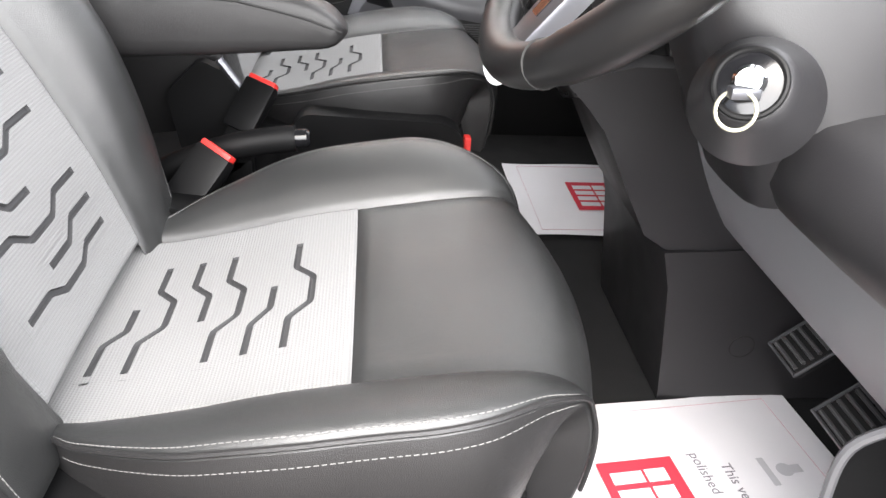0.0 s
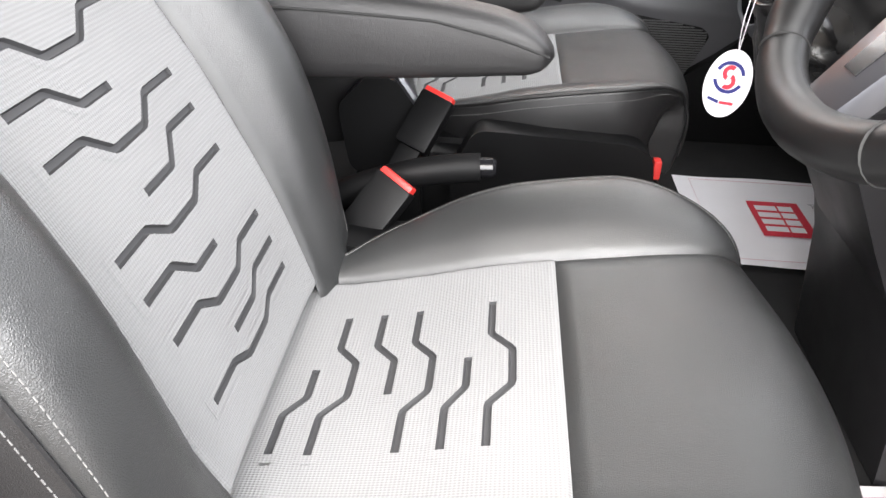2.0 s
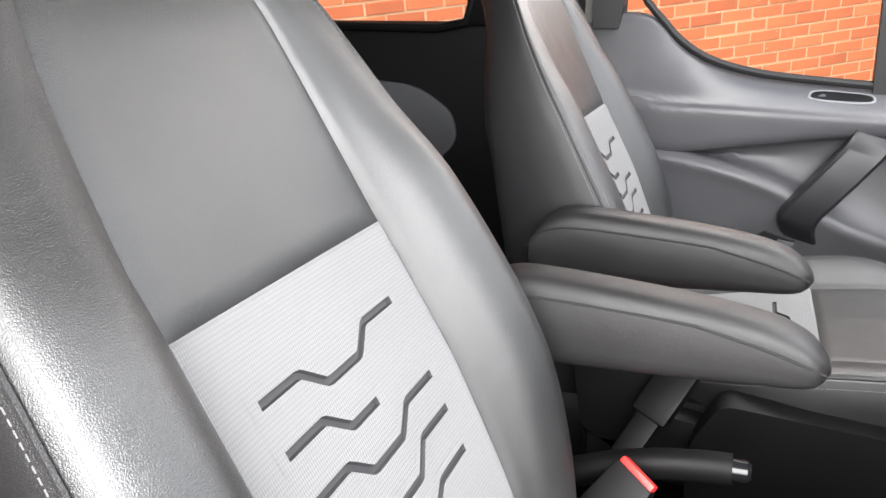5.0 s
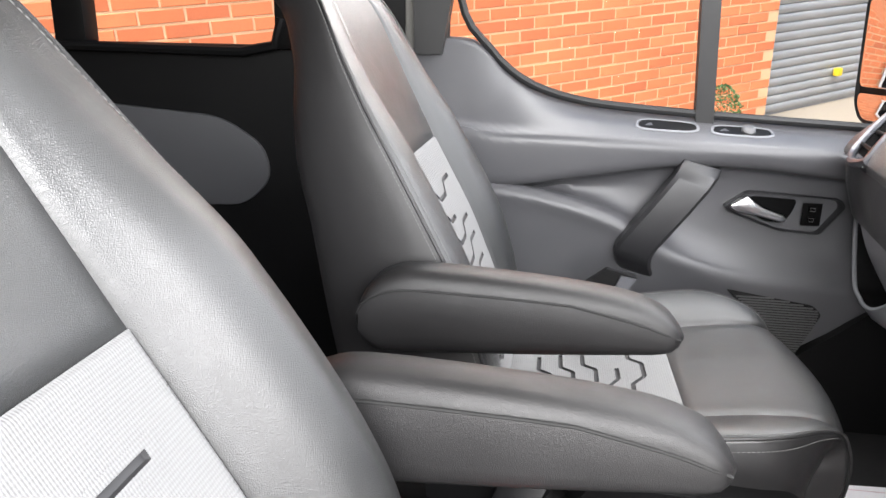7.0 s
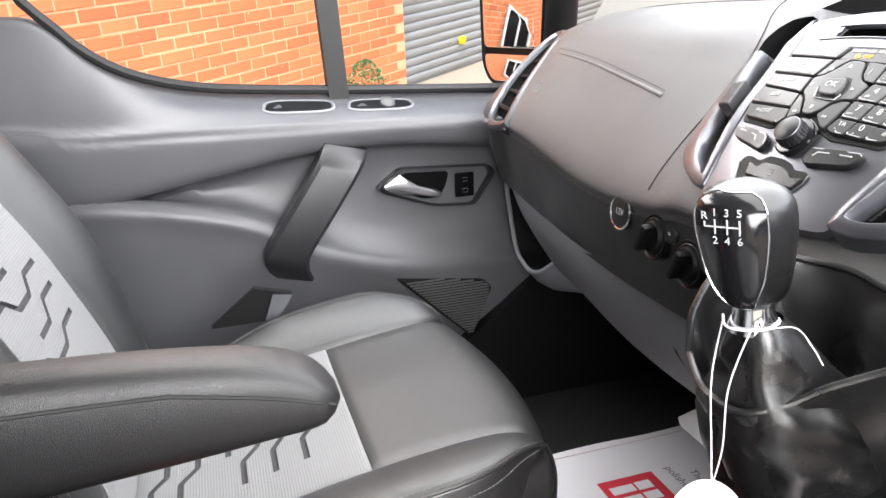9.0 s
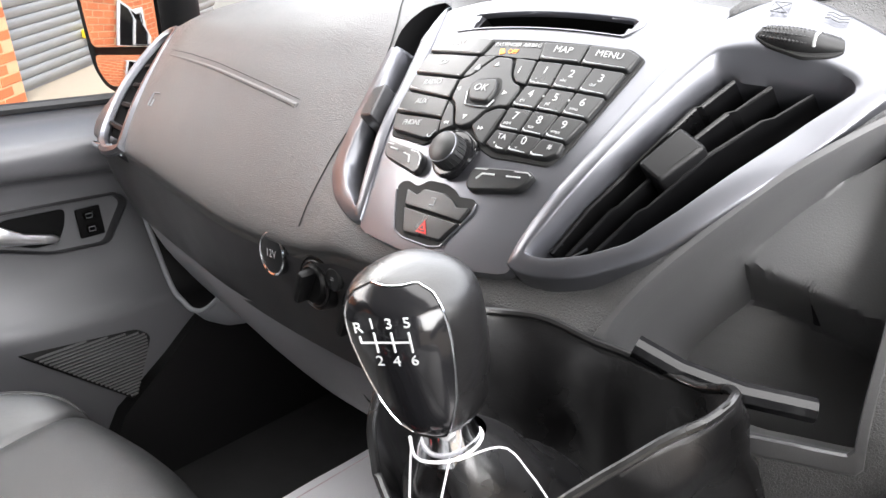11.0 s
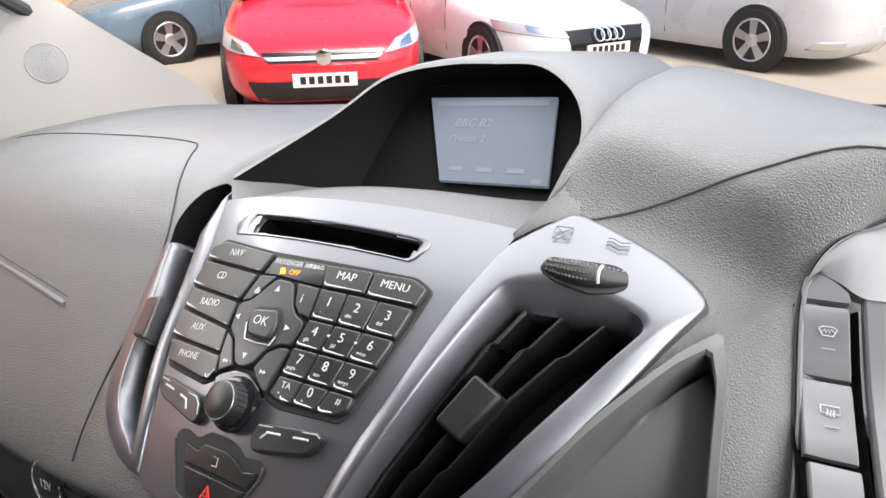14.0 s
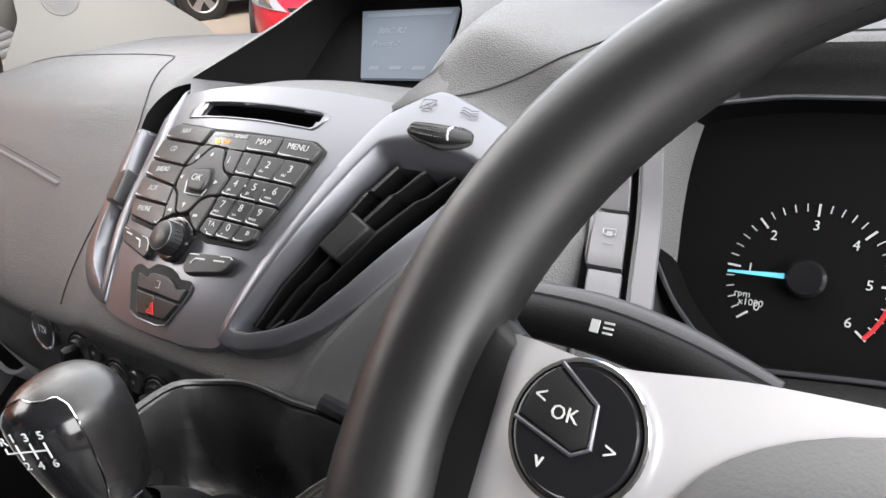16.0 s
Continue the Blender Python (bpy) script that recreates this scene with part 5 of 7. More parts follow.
small = {"1": "_", "2": "abc", "3": "def", "4": "ghi", "5": "jkl", "6": "mno", "7": "pqrs", "8": "tuv", "9": "wxyz", "0": "+", "TA": "*"}
edges = {131.5: (20, 40.5, 62.5, 85), 111: (21.5, 41, 60.5, 81), 92.5: (19, 38.5, 58, 77), 74.5: (18, 36.5, 54.5, 71), 60: (16, 33, 50, 64)}
levels = sorted(edges, reverse=True)
for row, names in enumerate((("1", "2", "3"), ("4", "5", "6"), ("7", "8", "9"), ("TA", "0", "#"))):
    hi_, lo_ = levels[row], levels[row + 1]
    for c_, nm in enumerate(names):
        a, b, c, d = edges[hi_][c_] + .4, edges[hi_][c_ + 1] - .4, edges[lo_][c_ + 1] - .4, edges[lo_][c_] + .4
        pts = [(a, hi_ - .5), (b, hi_ - .5), (c, lo_ + .6), (d, lo_ + .6)]
        if nm == "#":
            pts = [(a, hi_ - .5), (b, hi_ - .5), (69.5, 66), (63, 61.5), (d, lo_ + .6)]
        if nm == "TA":
            pts = [(a, hi_ - .5), (b, hi_ - .5), (c, lo_), (23, 60), (15, 63)]
        key(pts, nm, ((a + b + c + d) / 4 + (0 if nm != "#" else 3), (hi_ + lo_) / 2 + 2.2), .0056 if nm in ("TA", "#") else .0084, small.get(nm, ""))
for r in (40.5, 59.5):
    part("key_dot", disc(face(r / 1000, .1035, .0058), CR, CU, [(.0009, 0), (.0006, .0006)], 10), WHITE_INK, fascia)
key([(1, 132), (19, 131), (21, 111), (12, 112.5), (6, 118)], "i", (10, 122), .0085, edge=False)
key([(-34, 133), (-18, 134), (-32, 115.5), (-40, 113.5)], "", edge=False)
key([(-38.5, 92.5), (-31, 88), (-21, 72.5), (-32, 66.5), (-36, 76)], "", edge=False)
key([(10, 90), (17.5, 90), (12.5, 62), (7, 64), (-4, 74), (2, 85)], "", edge=False)
part("pad", plate([(-17, 132.5), (-1.5, 131.5), (5.5, 117), (11.5, 111), (19.5, 109), (17.5, 91.5), (10, 91.5), (1, 86.5), (-5, 76), (-12, 72.5), (-20, 73), (-29.5, 89), (-37.5, 94), (-40.5, 112), (-31, 115)], .001, .0058, .0012, 4), KEY, fascia, "satin black cursor pad")
part("ok_well", plate([(-23, 112), (0, 114), (5.5, 103), (3, 89), (-19, 89.5), (-25, 103)], .0052, .0061, .0003, 4), SEAM, fascia)
part("ok_button", plate([(-21, 109), (-1, 111), (3, 102), (1, 91.5), (-17, 92.5), (-22, 103)], .005, .0092, .0014, 3), KEY, fascia)
legend("OK", -10, 102, .0086, .0096)
part("ok_edge", tube([face(x / 1000, y / 1000, .0066) for x, y in ((-24, 100), (-19.5, 89.5), (-8, 88.6), (2, 89), (4.5, 95))], .0006, 5), KEY_GLINT, fascia)
for r, u, t in ((-12, 125, 0), (9, 102, 1), (-14, 80, 2), (-35, 103, 3)):
    d = ((0, 2.4), (2.4, 0), (0, -2.4), (-2.4, 0))[t]
    part("arrow", plate([(r + d[0], u + d[1]), (r - d[0] * .6 + d[1] * .8, u - d[1] * .6 + d[0] * .8), (r - d[0] * .6 - d[1] * .8, u - d[1] * .6 - d[0] * .8)], .0058, .0062, .0001), WHITE_INK, fascia)
for r, u, s in ((-30, 74, -1), (4, 73, 1)):
    for k in (0, 2.6):
        part("arrow", plate([(r + k + s * 1.3, u), (r + k - s * 1.1, u + 1.5), (r + k - s * 1.1, u - 1.5)], .0056, .006, .0001), WHITE_INK, fascia)
part("home_mark", plate([(-31.5, 122), (-29, 125), (-26.5, 122), (-27, 120), (-31, 120)], .0056, .006, .0001), GREY_INK, fascia)
part("knob_housing", plate([(-35, 64), (-23, 70), (-7, 71), (9, 62), (7, 54), (0, 39), (-5, 35.5), (-20, 36.5), (-27, 45)], .0, .0042, .0012, 5), GLOSS, fascia, "black knob surround")
kc = face(-.0085, .0515, .003)
kx, ky = (face(-.003, .0515) - face(-.015, .0515)).normalized(), (face(-.009, .058) - face(-.009, .046)).normalized()
part("knob_well", disc(kc, kx, ky, [(.0170, .0005), (.0165, .003), (.0145, .0036)], 40), GLOSS, fascia)
knob = disc(kc, kx, ky, [(.0128, .001), (.0122, .010), (.0116, .0135), (.0098, .0148), (.001, .0150)], 40)
part("volume_knob", knob, KEY, fascia, "ribbed black volume knob")
# thin silver ring added as the highlight round the knob's top edge
part("knob_glint", tube(ring_pts(kc + kx.cross(ky) * .0136, kx, ky, .0112, 40), .0005, 5, closed=True), SILVER, fascia)
key([(-86, 57), (-40, 50), (-35, 46), (-33, 38), (-37, 33), (-78, 43), (-84, 48)], "", hi=.006, r=5, edge=False)
key([(14, 43), (18, 46), (58, 51), (61, 49), (58, 42), (53, 37), (18, 30), (14, 33)], "", hi=.006, r=4, edge=False)
for pts in (((-83, 54.5), (-41, 48.5), (-37, 45), (-35, 39)), ((17, 44.5), (57, 49.5), (59.5, 48))):
    part("key_edge", tube([face(x / 1000, y / 1000, .0058) for x, y in pts], .0006, 5), KEY_GLINT, fascia)
for pts in (((-76, 50.5), (-66, 48.8)), ((-57, 47), (-50, 45.5), (-47, 40)), ((21, 38), (24.5, 42), (34, 43)), ((43, 44), (53, 45.2))):
    part("legend", tube([face(x / 1000, y / 1000, .0062) for x, y in pts], .0007, 5), WHITE_INK, fascia)
part("lower_switch_recess", plate([(-55, 25), (-51, 29), (-45, 30), (-33, 27), (-23, 33), (-6, 32.5), (4, 29.5), (8, 26), (21, 27), (25, 24), (24, 18), (7, -8), (-3, -10), (-29, -9), (-40, -6)], .0, .0009, .0005, 3), SEAM, fascia, "dark switch recess")
part("recess_edge", tube([face(x / 1000, y / 1000, .0012) for x, y in ((-54, 22), (-41, -6), (-29, -9.5), (-3, -10.5), (8, -8), (24.5, 17.5), (25, 24))], .0008, 6), SILVER, fascia)
key([(-40, 23), (-28, 20), (-23, 25), (-2, 25), (7, 22), (12, 18), (23, 20), (18.5, 9.5), (-37, 11.5)], "", hi=.0035, edge=False)
key([(-37, 10), (17.5, 8), (7, -5.5), (-29, -6.5)], "", hi=.0035, edge=False)
for k, m in ((5.0, RED), (3.6, KEY), (2.6, RED), (1.6, KEY)):
    part("hazard_mark", plate([(-10.5, -.5 + k * .95), (-10.5 + k, -.5 - k * .75), (-10.5 - k, -.5 - k * .75)], .0037, .0043 + (5.2 - k) * .0001, .0001), m, fascia)
part("switch_mark", tube([face(x / 1000, y / 1000, .0038) for x, y in ((-12, 20), (-8, 20), (-8, 15), (-12, 15))], .0004, 4), GREY_INK, fascia)
for k in range(24):
    a = 2 * math.pi * k / 24
    o = kc + (kx * math.cos(a) + ky * math.sin(a)) * .0126
    part("knob_rib", tube([o + kx.cross(ky) * .002, o + kx.cross(ky) * .011 - (kx * math.cos(a) + ky * math.sin(a)) * .0006], .0006, 4), KEY, fascia)
# disc slot
a_, b_ = [resample([Vector((*p, 0)) for p in q + q[:1]], 73)[:72] for q in ([(-94, 173), (-88, 183), (71, 178), (78, 175), (69, 161), (-90, 165)], [(-70, 173), (-68, 180), (68, 175.5), (67, 170), (66, 163), (-70, 167)])]
part("slot_lip", loft([[face(p.lerp(q, t).x / 1000, p.lerp(q, t).y / 1000, h) for p, q in zip(a_, b_)] for t, h in ((0, -.001), (0, .0004), (.1, .0012), (.5, .0010), (.85, -.0012), (1, -.004))], closed=True), SILVER, fascia, "bevelled slot lip")
# walls and end sheet are near-black to paint the slot's inner shade
part("slot_wall", loft([[face(q.x / 1000, q.y / 1000, h) for q in b_] for h in (-.0035, -.03)], closed=True), BLACK_AND_SHADE, fascia)
part("disc_slot", plate([(-76, 184), (76, 180), (74, 158), (-78, 162)], -.030, -.026, .0002), BLACK_AND_SHADE, fascia, "near-black sheet painting the shade in the disc slot")
# thumb wheel of the vent
part("thumb_slot", plate([(146, 172), (149, 181), (183, 186), (190, 184), (192, 175), (187, 169.5), (174, 165), (155, 167)], .0060, .0098, .0006, 3), SEAM, fascia)
tw = [face((149 + 40 * t) / 1000, (175.5 - 3.0 * math.sin(math.pi * t) + 4.0 * t) / 1000, .0072 + .0035 * math.sin(math.pi * t)) for t in [i / 20 for i in range(21)]]
thumb = part("thumb_wheel", tube(tw, [.0046 + .0022 * math.sin(math.pi * (i + 1) / 22) for i in range(21)], 16), RUBBER, fascia, "knurled thumb wheel")
stud = disc((0, 0, 0), (1, 0, 0), (0, 1, 0), [(.00125, 0), (.0007, .0009), (.0002, .0011)], 4)
stud_mesh = bpy.data.meshes.new("knurl")
stud.to_mesh(stud_mesh)
stud.free()
stud_mesh.materials.append(KEY_STUD)
for i in range(1, 20):
    h = .0046 + .0022 * math.sin(math.pi * (i + 1) / 22)
    for row, lean in enumerate((-.75, -.25, .25, .75)):
        up = (CN * math.cos(lean) + CU * math.sin(lean)).normalized()
        q = tw[i].lerp(tw[i + 1], .5 * (row % 2)) + up * (h - .0002)
        ob = new("knurl", stud_mesh)
        ob.parent = thumb
        ob.matrix_local = basis(q, CR, up.cross(CR))
part("wheel_mark", tube([tw[15] + CU * .0050 + CN * .0040, tw[15] + CU * .003 + CN * .0060, tw[15] + CN * .0074, tw[15] - CU * .0035 + CN * .0062, tw[15] - CU * .0055 + CN * .0042], .0010, 6), WHITE_INK, thumb)
for k in range(3):
    w = [face((175 + 2.4 * i) / 1000, (201.5 - 2.3 * k + .9 * math.sin(i * 1.6)) / 1000, .0090) for i in range(6)]
    part("vent_symbol", tube(w, .0003, 4), SYMBOL, fascia)
part("vent_symbol", join(*[tube([face(r / 1000, u / 1000, .0090) for r, u in line], .0003, 4) for line in (((147, 201), (156, 202.5), (156, 194), (147, 193), (147, 201)), ((147, 201), (156, 194)), ((156, 202.5), (147, 193)))]), SYMBOL, fascia)

# ---------- lower dash ----------
lower = thing("lower_dash", (.45, 1.1, .55), "grey lower dash panels, glovebox and centre stack", "dashboard", kind="structure")
rows = []
for i in range(31):
    y = 1.08 + .765 * i / 30
    k = lerp_table([(1.1, 0), (1.45, 0), (1.75, .035), (1.95, .06)], y)
    rows.append(smoothline([(.292 + k, y, 1.042), (.308 + k, y, 1.0), (.333 + k, y, .955), (.368 + k, y, .90), (.402 + k, y, .86), (.45 + k, y, .846), (.75, y, .85)], 24))
gb = part("glovebox_panel", loft(rows), LIGHTGREY, lower, "light grey glovebox panel")
part("panel_gap", tube([(.30, 1.33, 1.03), (.333, 1.33, .955), (.37, 1.33, .90), (.405, 1.33, .86)], .0016, 5), SEAM, gb)
part("latch", box((.338, 1.46, .962), (.008, .045, .030), .004, pose(0, 0, 0, 0, -30, 0)), SILVER, gb, "pale latch")
strip = []
for i in range(41):
    y = 1.14 + .78 * i / 40
    d = dash_at(y)
    strip.append([V(x - .003, y, z) for x, z in ((d[10][0], d[10][1] - .002), ((d[10][0] * 2 + d[11][0]) / 3, (d[10][1] * 2 + d[11][1]) / 3), d[11], d[12])])
cs = part("control_strip", loft(strip), COLUMN, lower, "black control strip")
for (x, y, z, rad, nm) in ((.274, 1.368, 1.127, .021, "power_socket"), (.270, 1.294, 1.118, .025, "heater_dial"), (.266, 1.228, 1.109, .025, "heater_dial"), (.266, 1.168, 1.110, .024, "heater_dial")):
    c, ax, ay = V(x, y, z), V(0, -1, 0), V(.12, 0, 1).normalized()
    nx = V(-1, 0, .12).normalized()
    kn = part(nm, disc(c - nx * .012, ax, ay, [(rad, 0), (rad, .013), (rad * .93, .0155), (rad * .88, .0145)], 36), DARK, cs)
    if nm == "heater_dial":
        part("dial_ring", tube(ring_pts(c + nx * .0035, ax, ay, rad * .80, 40), .0009, 6, closed=True), COLUMN, kn)
        part("dial_knob", disc(c, ax, ay, [(rad * .74, 0), (rad * .72, .005), (rad * .62, .008)], 30), DARK, kn)
        part("dial_grip", box(c + nx * .014, (.016, .009, rad * 1.35), .004, pose(0, 0, 0, 28, 0, 0)), DARK, kn)
        part("side_button", disc(c + V(.0, -.031, .012) - nx * .004, ax, ay, [(.0105, 0), (.0105, .008), (.009, .0095)], 24), KEY, cs)
        part("button_mark", lettering("=", .008, basis(c + V(.0, -.031, .012) + nx * .0058, ax, ay)), GREY_INK, cs)
    else:
        part("dial_ring", tube(ring_pts(c + nx * .003, ax, ay, rad * .95, 40), .0016, 6, closed=True), CHROME, kn)
        part("socket_lid", disc(c, ax, ay, [(rad * .9, 0), (rad * .9, .0035), (rad * .8, .004)], 30), KEY, kn)
        part("socket_legend", lettering("12V", .011, basis(c + nx * .0045, ax, ay)), GREY_INK, kn)
part("stack_side", prism([(x, .86, z) for x, z in ((.165, 1.03), (.196, 1.0), (.224, .968), (.247, .925), (.268, .885), (.303, .822), (.338, .80), (.70, .80), (.70, 1.05), (.25, 1.05))], (0, 1, 0), .25, .02), COLUMN, lower, "dark grey centre stack")
part("tunnel_cover", prism([(x, .855, z) for x, z in ((.335, .797), (.352, .74), (.368, .62), (.378, .535), (.80, .535), (.80, .80), (.5, .805))], (0, 1, 0), .34, .014), COLUMN, lower, "dark grey tunnel side cover")
part("cover_cap", tube(ring_pts((.486, .851, .64), (1, 0, 0), (0, 0, 1), .019, 30), .0008, 5, closed=True), SEAM, lower)
part("footwell_wall", box((1.0, 1.1, .9), (.05, 1.9, .8)), CARPET, lower, "dark carpeted bulkhead")
# driver knee panel
rows = []
for i in range(31):
    y = .27 + .58 * i / 30
    rows.append(smoothline([(.315, y, 1.05), (.33, y, .99), (.36, y, .92), (.392, y, .865), (.425, y, .825), (.48, y, .815), (.7, y, .86)], 20))
kp = part("knee_panel", loft(rows), LIGHTGREY, lower, "light grey knee panel")
part("release_gap", prism([(.337, .60, .985), (.352, .53, .95), (.360, .46, .93), (.345, .47, .965)], (-.9, 0, -.3), .003), SEAM, kp)
part("column_gap", tube([(.318, .74, 1.03), (.335, .64, .985), (.352, .54, .945), (.362, .45, .925)], .0022, 6), SEAM, kp)
rows = []
for i in range(25):
    y = .27 + .58 * i / 24
    b = 1 - ((y - .5) / .3) ** 2
    rows.append(smoothline([(.36, y, 1.13), (.30 - .03 * b, y, 1.10), (.290 - .03 * b, y, 1.05 - .01 * b), (.320, y, .992), (.36, y, .975)], 14))
part("column_lower_trim", loft(rows), COLUMN, lower, "dark grey trim under the column")
# bins at both ends of the dash
def end_bin(loop, inward, mat):
    sm = smoothline(loop + [loop[0]], 49)[:48]
    c = sum(sm, Vector()) / 48
    rows = [[c + (p - c) * k + inward * d for p in sm] for k, d in ((1.0, 0), (1.06, .004), (1.22, .022), (1.30, .05), (1.2, .16))]
    bn = part("dash_bin", loft(rows, closed=True), mat, lower, "grey end bin", 60)
    part("bin_rim", tube(sm, .0045, 8, closed=True), mat, bn)
    # inside of the grey bin made black: its shade is in the colour
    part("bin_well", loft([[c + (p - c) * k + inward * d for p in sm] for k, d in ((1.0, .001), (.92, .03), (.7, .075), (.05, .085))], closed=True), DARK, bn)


end_bin([V(.406, 1.95, .861), V(.408, 1.93, .852), V(.415, 1.90, .855), V(.425, 1.87, .876), V(.432, 1.85, .899), V(.438, 1.85, .934), V(.431, 1.87, .974), V(.418, 1.90, 1.007), V(.391, 1.95, 1.042), V(.385, 1.985, 1.03), V(.395, 1.99, .95), V(.402, 1.975, .88)], V(.93, .1, -.35), LIGHTGREY)
end_bin([V(.325 + dx, .345 - dy, .835 + dz) for dx, dy, dz in ((-.03, -.05, .0), (-.02, -.055, .06), (.03, -.03, .10), (.04, .04, .11), (.01, .06, .06), (-.025, .055, .0), (-.032, .0, -.012))], V(.9, 0, -.3), MID)
part("kick_panel", prism([(.52, 1.985, 1.15), (.49, 1.985, .95), (.465, 1.985, .83), (.38, 1.985, .755), (.28, 1.985, .68), (.2, 1.985, .53), (1.0, 1.985, .53), (1.0, 1.985, 1.25), (.6, 1.985, 1.25)], (0, 1, 0), .12, .01), DARK, lower, "black kick panel")
part("kick_panel", prism([(.40, .235, 1.2), (.33, .235, .70), (.33, .235, .53), (1.0, .235, .53), (1.0, .235, 1.25)], (0, -1, 0), .12, .01), MID, lower, "grey kick panel")
# far end vent of the dash
ev = part("end_vent", tube(smoothline([(.30, 1.775, 1.172), (.345, 1.80, 1.225), (.41, 1.83, 1.285), (.45, 1.87, 1.305), (.43, 1.90, 1.29), (.37, 1.905, 1.235), (.32, 1.885, 1.178), (.298, 1.83, 1.163), (.30, 1.775, 1.172)], 48)[:47], .008, 8, closed=True), SILVER, dash, "satin silver end vent")
# near-black throat: the shade inside is put into its colour
part("vent_throat", loft([[V(.30, 1.785, 1.168), V(.345, 1.81, 1.222), V(.41, 1.838, 1.282), V(.445, 1.87, 1.30)], [V(.345, 1.80, 1.15), V(.385, 1.84, 1.20), V(.43, 1.85, 1.25), V(.46, 1.875, 1.28)], [V(.322, 1.885, 1.175), V(.37, 1.90, 1.23), V(.42, 1.90, 1.282), V(.445, 1.885, 1.30)]]), BLACK_AND_SHADE, ev)
for k in range(4):
    t = .15 + .2 * k
    a, b = V(.30, 1.785, 1.168).lerp(V(.44, 1.865, 1.296), t), V(.315, 1.885, 1.172).lerp(V(.43, 1.895, 1.288), t)
    part("vent_slat", tube([a, b], .004, 6), DARK, ev)
part("vent_bar", box((.303, 1.828, 1.166), (.014, .10, .010), .003), CHROME, ev, "bright vent bar")
# airbag lid line, crease and mark
def snap(p, lift=.0):
    """The nearest place on the dash pad, in the same cross-section."""
    line = smoothline([(x, p[1], z) for x, z in dash_at(p[1])], 400)
    p = Vector(p)
    i = min(range(1, 399), key=lambda k: (line[k] - p).length)
    tan = (line[i + 1] - line[i - 1]).normalized()
    n = V(tan.z, 0, -tan.x)
    return line[i] + tan * (p - line[i]).dot(tan) + (n if n.x < 0 else -n) * lift


lid = smoothline([(.56, 1.86, 1.332), (.54, 1.66, 1.343), (.525, 1.50, 1.345), (.510, 1.42, 1.342), (.497, 1.394, 1.338), (.47, 1.372, 1.342), (.43, 1.338, 1.336), (.385, 1.303, 1.306), (.345, 1.298, 1.25), (.32, 1.305, 1.213), (.285, 1.315, 1.158)], 90)
part("lid_line", tube([snap(p, .0004) for p in lid], .0008, 5), SEAM, dash)
cre = smoothline([(.415, 1.77, 1.256), (.385, 1.59, 1.257), (.345, 1.398, 1.246)], 17)
part("lid_crease", tube([snap(p, -.0014) for p in cre], [.0022 + .0016 * i / 16 for i in range(17)], 8, flat=.8), DASH, dash)
# dark thread that paints the shaded upper side of the crease
part("crease_shade", tube([snap((p.x + .004, p.y, p.z + .005), -.0002) for p in cre], .0006, 5), SEAM, dash)
mk = snap((.365, 1.735, 1.211), .0006)
part("airbag_mark", tube([snap((mk.x + a * .006, mk.y + b * .010, mk.z + a * .007), .0006) for a, b in ((1, -1), (1, 1), (-1, 1), (-1, -.2), (0, -.2))], .0008, 5), GREY_INK, dash)
# seam of the upper pad to the driver's side
part("pad_seam", tube([dip(snap(p, .0)) + V(-.0003, 0, .0003) for p in smoothline([(.420, .978, 1.345), (.425, .965, 1.347), (.452, .91, 1.357), (.472, .86, 1.368), (.482, .81, 1.372), (.488, .72, 1.372), (.488, .5, 1.372)], 50)], .0007, 5), SEAM, dash)
# switch column: a strip that follows the slope, split into cap, two switches and a foot
SPINE = [(-1, (.452, .862, .838, 1.322)), (0, (.436, .858, .834, 1.296)), (1, (.4165, .8545, .8285, 1.264)), (2, (.385, .846, .820, 1.2385)), (3, (.349, .836, .810, 1.210))]


def strip(k, f, n=0.0):
    """k down the strip, f across it from the console to the wheel, n out of it."""
    x, ya, yb, z = (lerp_table([(a, v[i]) for a, v in SPINE], k) for i in range(4))
    return V(x, ya + (yb - ya) * f, z) + V(-.62, -.22, .75) * n


def block(k0, k1, f0, f1, top, mat, name, label, dip=0.0):
    rows = []
    for i in range(9):
        k = k0 + (k1 - k0) * i / 8
        e = -.0012 if i in (0, 8) else 0.0
        rows.append([strip(k, f0, -.008)] + [strip(k, f0, top - .001 + e)] + [strip(k, f0 + (f1 - f0) * (.04 + .92 * j / 8), top + e - dip * (1 - ((j - 4) / 4) ** 2)) for j in range(9)] + [strip(k, f1, top - .001 + e), strip(k, f1, -.008)])
    rows = [[strip(k0, 0, -.010).lerp(p, 1) - V(-.62, -.22, .75) * .006 for p in rows[0]]] + rows + [[p - V(-.62, -.22, .75) * .006 for p in rows[-1]]]
    return part(name, loft(rows), mat, dash, label)


part("switch_backing", loft([[strip(k / 4, f, -.0062 + (.004 if f in (-.12, 1.12) else 0)) for f in (-.12, 0, .5, 1, 1.12)] for k in range(0, 13)]), BLACK_AND_SHADE, dash, "black switch surround")
cap = rounded([strip(k, f, .0008) for k, f in ((-.06, .02), (-.06, .97), (-.22, .93), (-.36, .70), (-.52, .34), (-.40, .10), (-.22, .03))], .0015, 3)
cut = V(-.62, -.22, .75) * -.006
bm = loft([[p + cut for p in cap], cap], closed=True)
bm.faces.new([v for v in list(bm.verts)[len(cap):]])
part("switch_cap", bm, SWITCH, dash, "satin grey cap above the switches")
block(-.2, 3.0, 1.22, 1.75, .0030, SWITCH, "binnacle_side", "satin grey side of the binnacle")
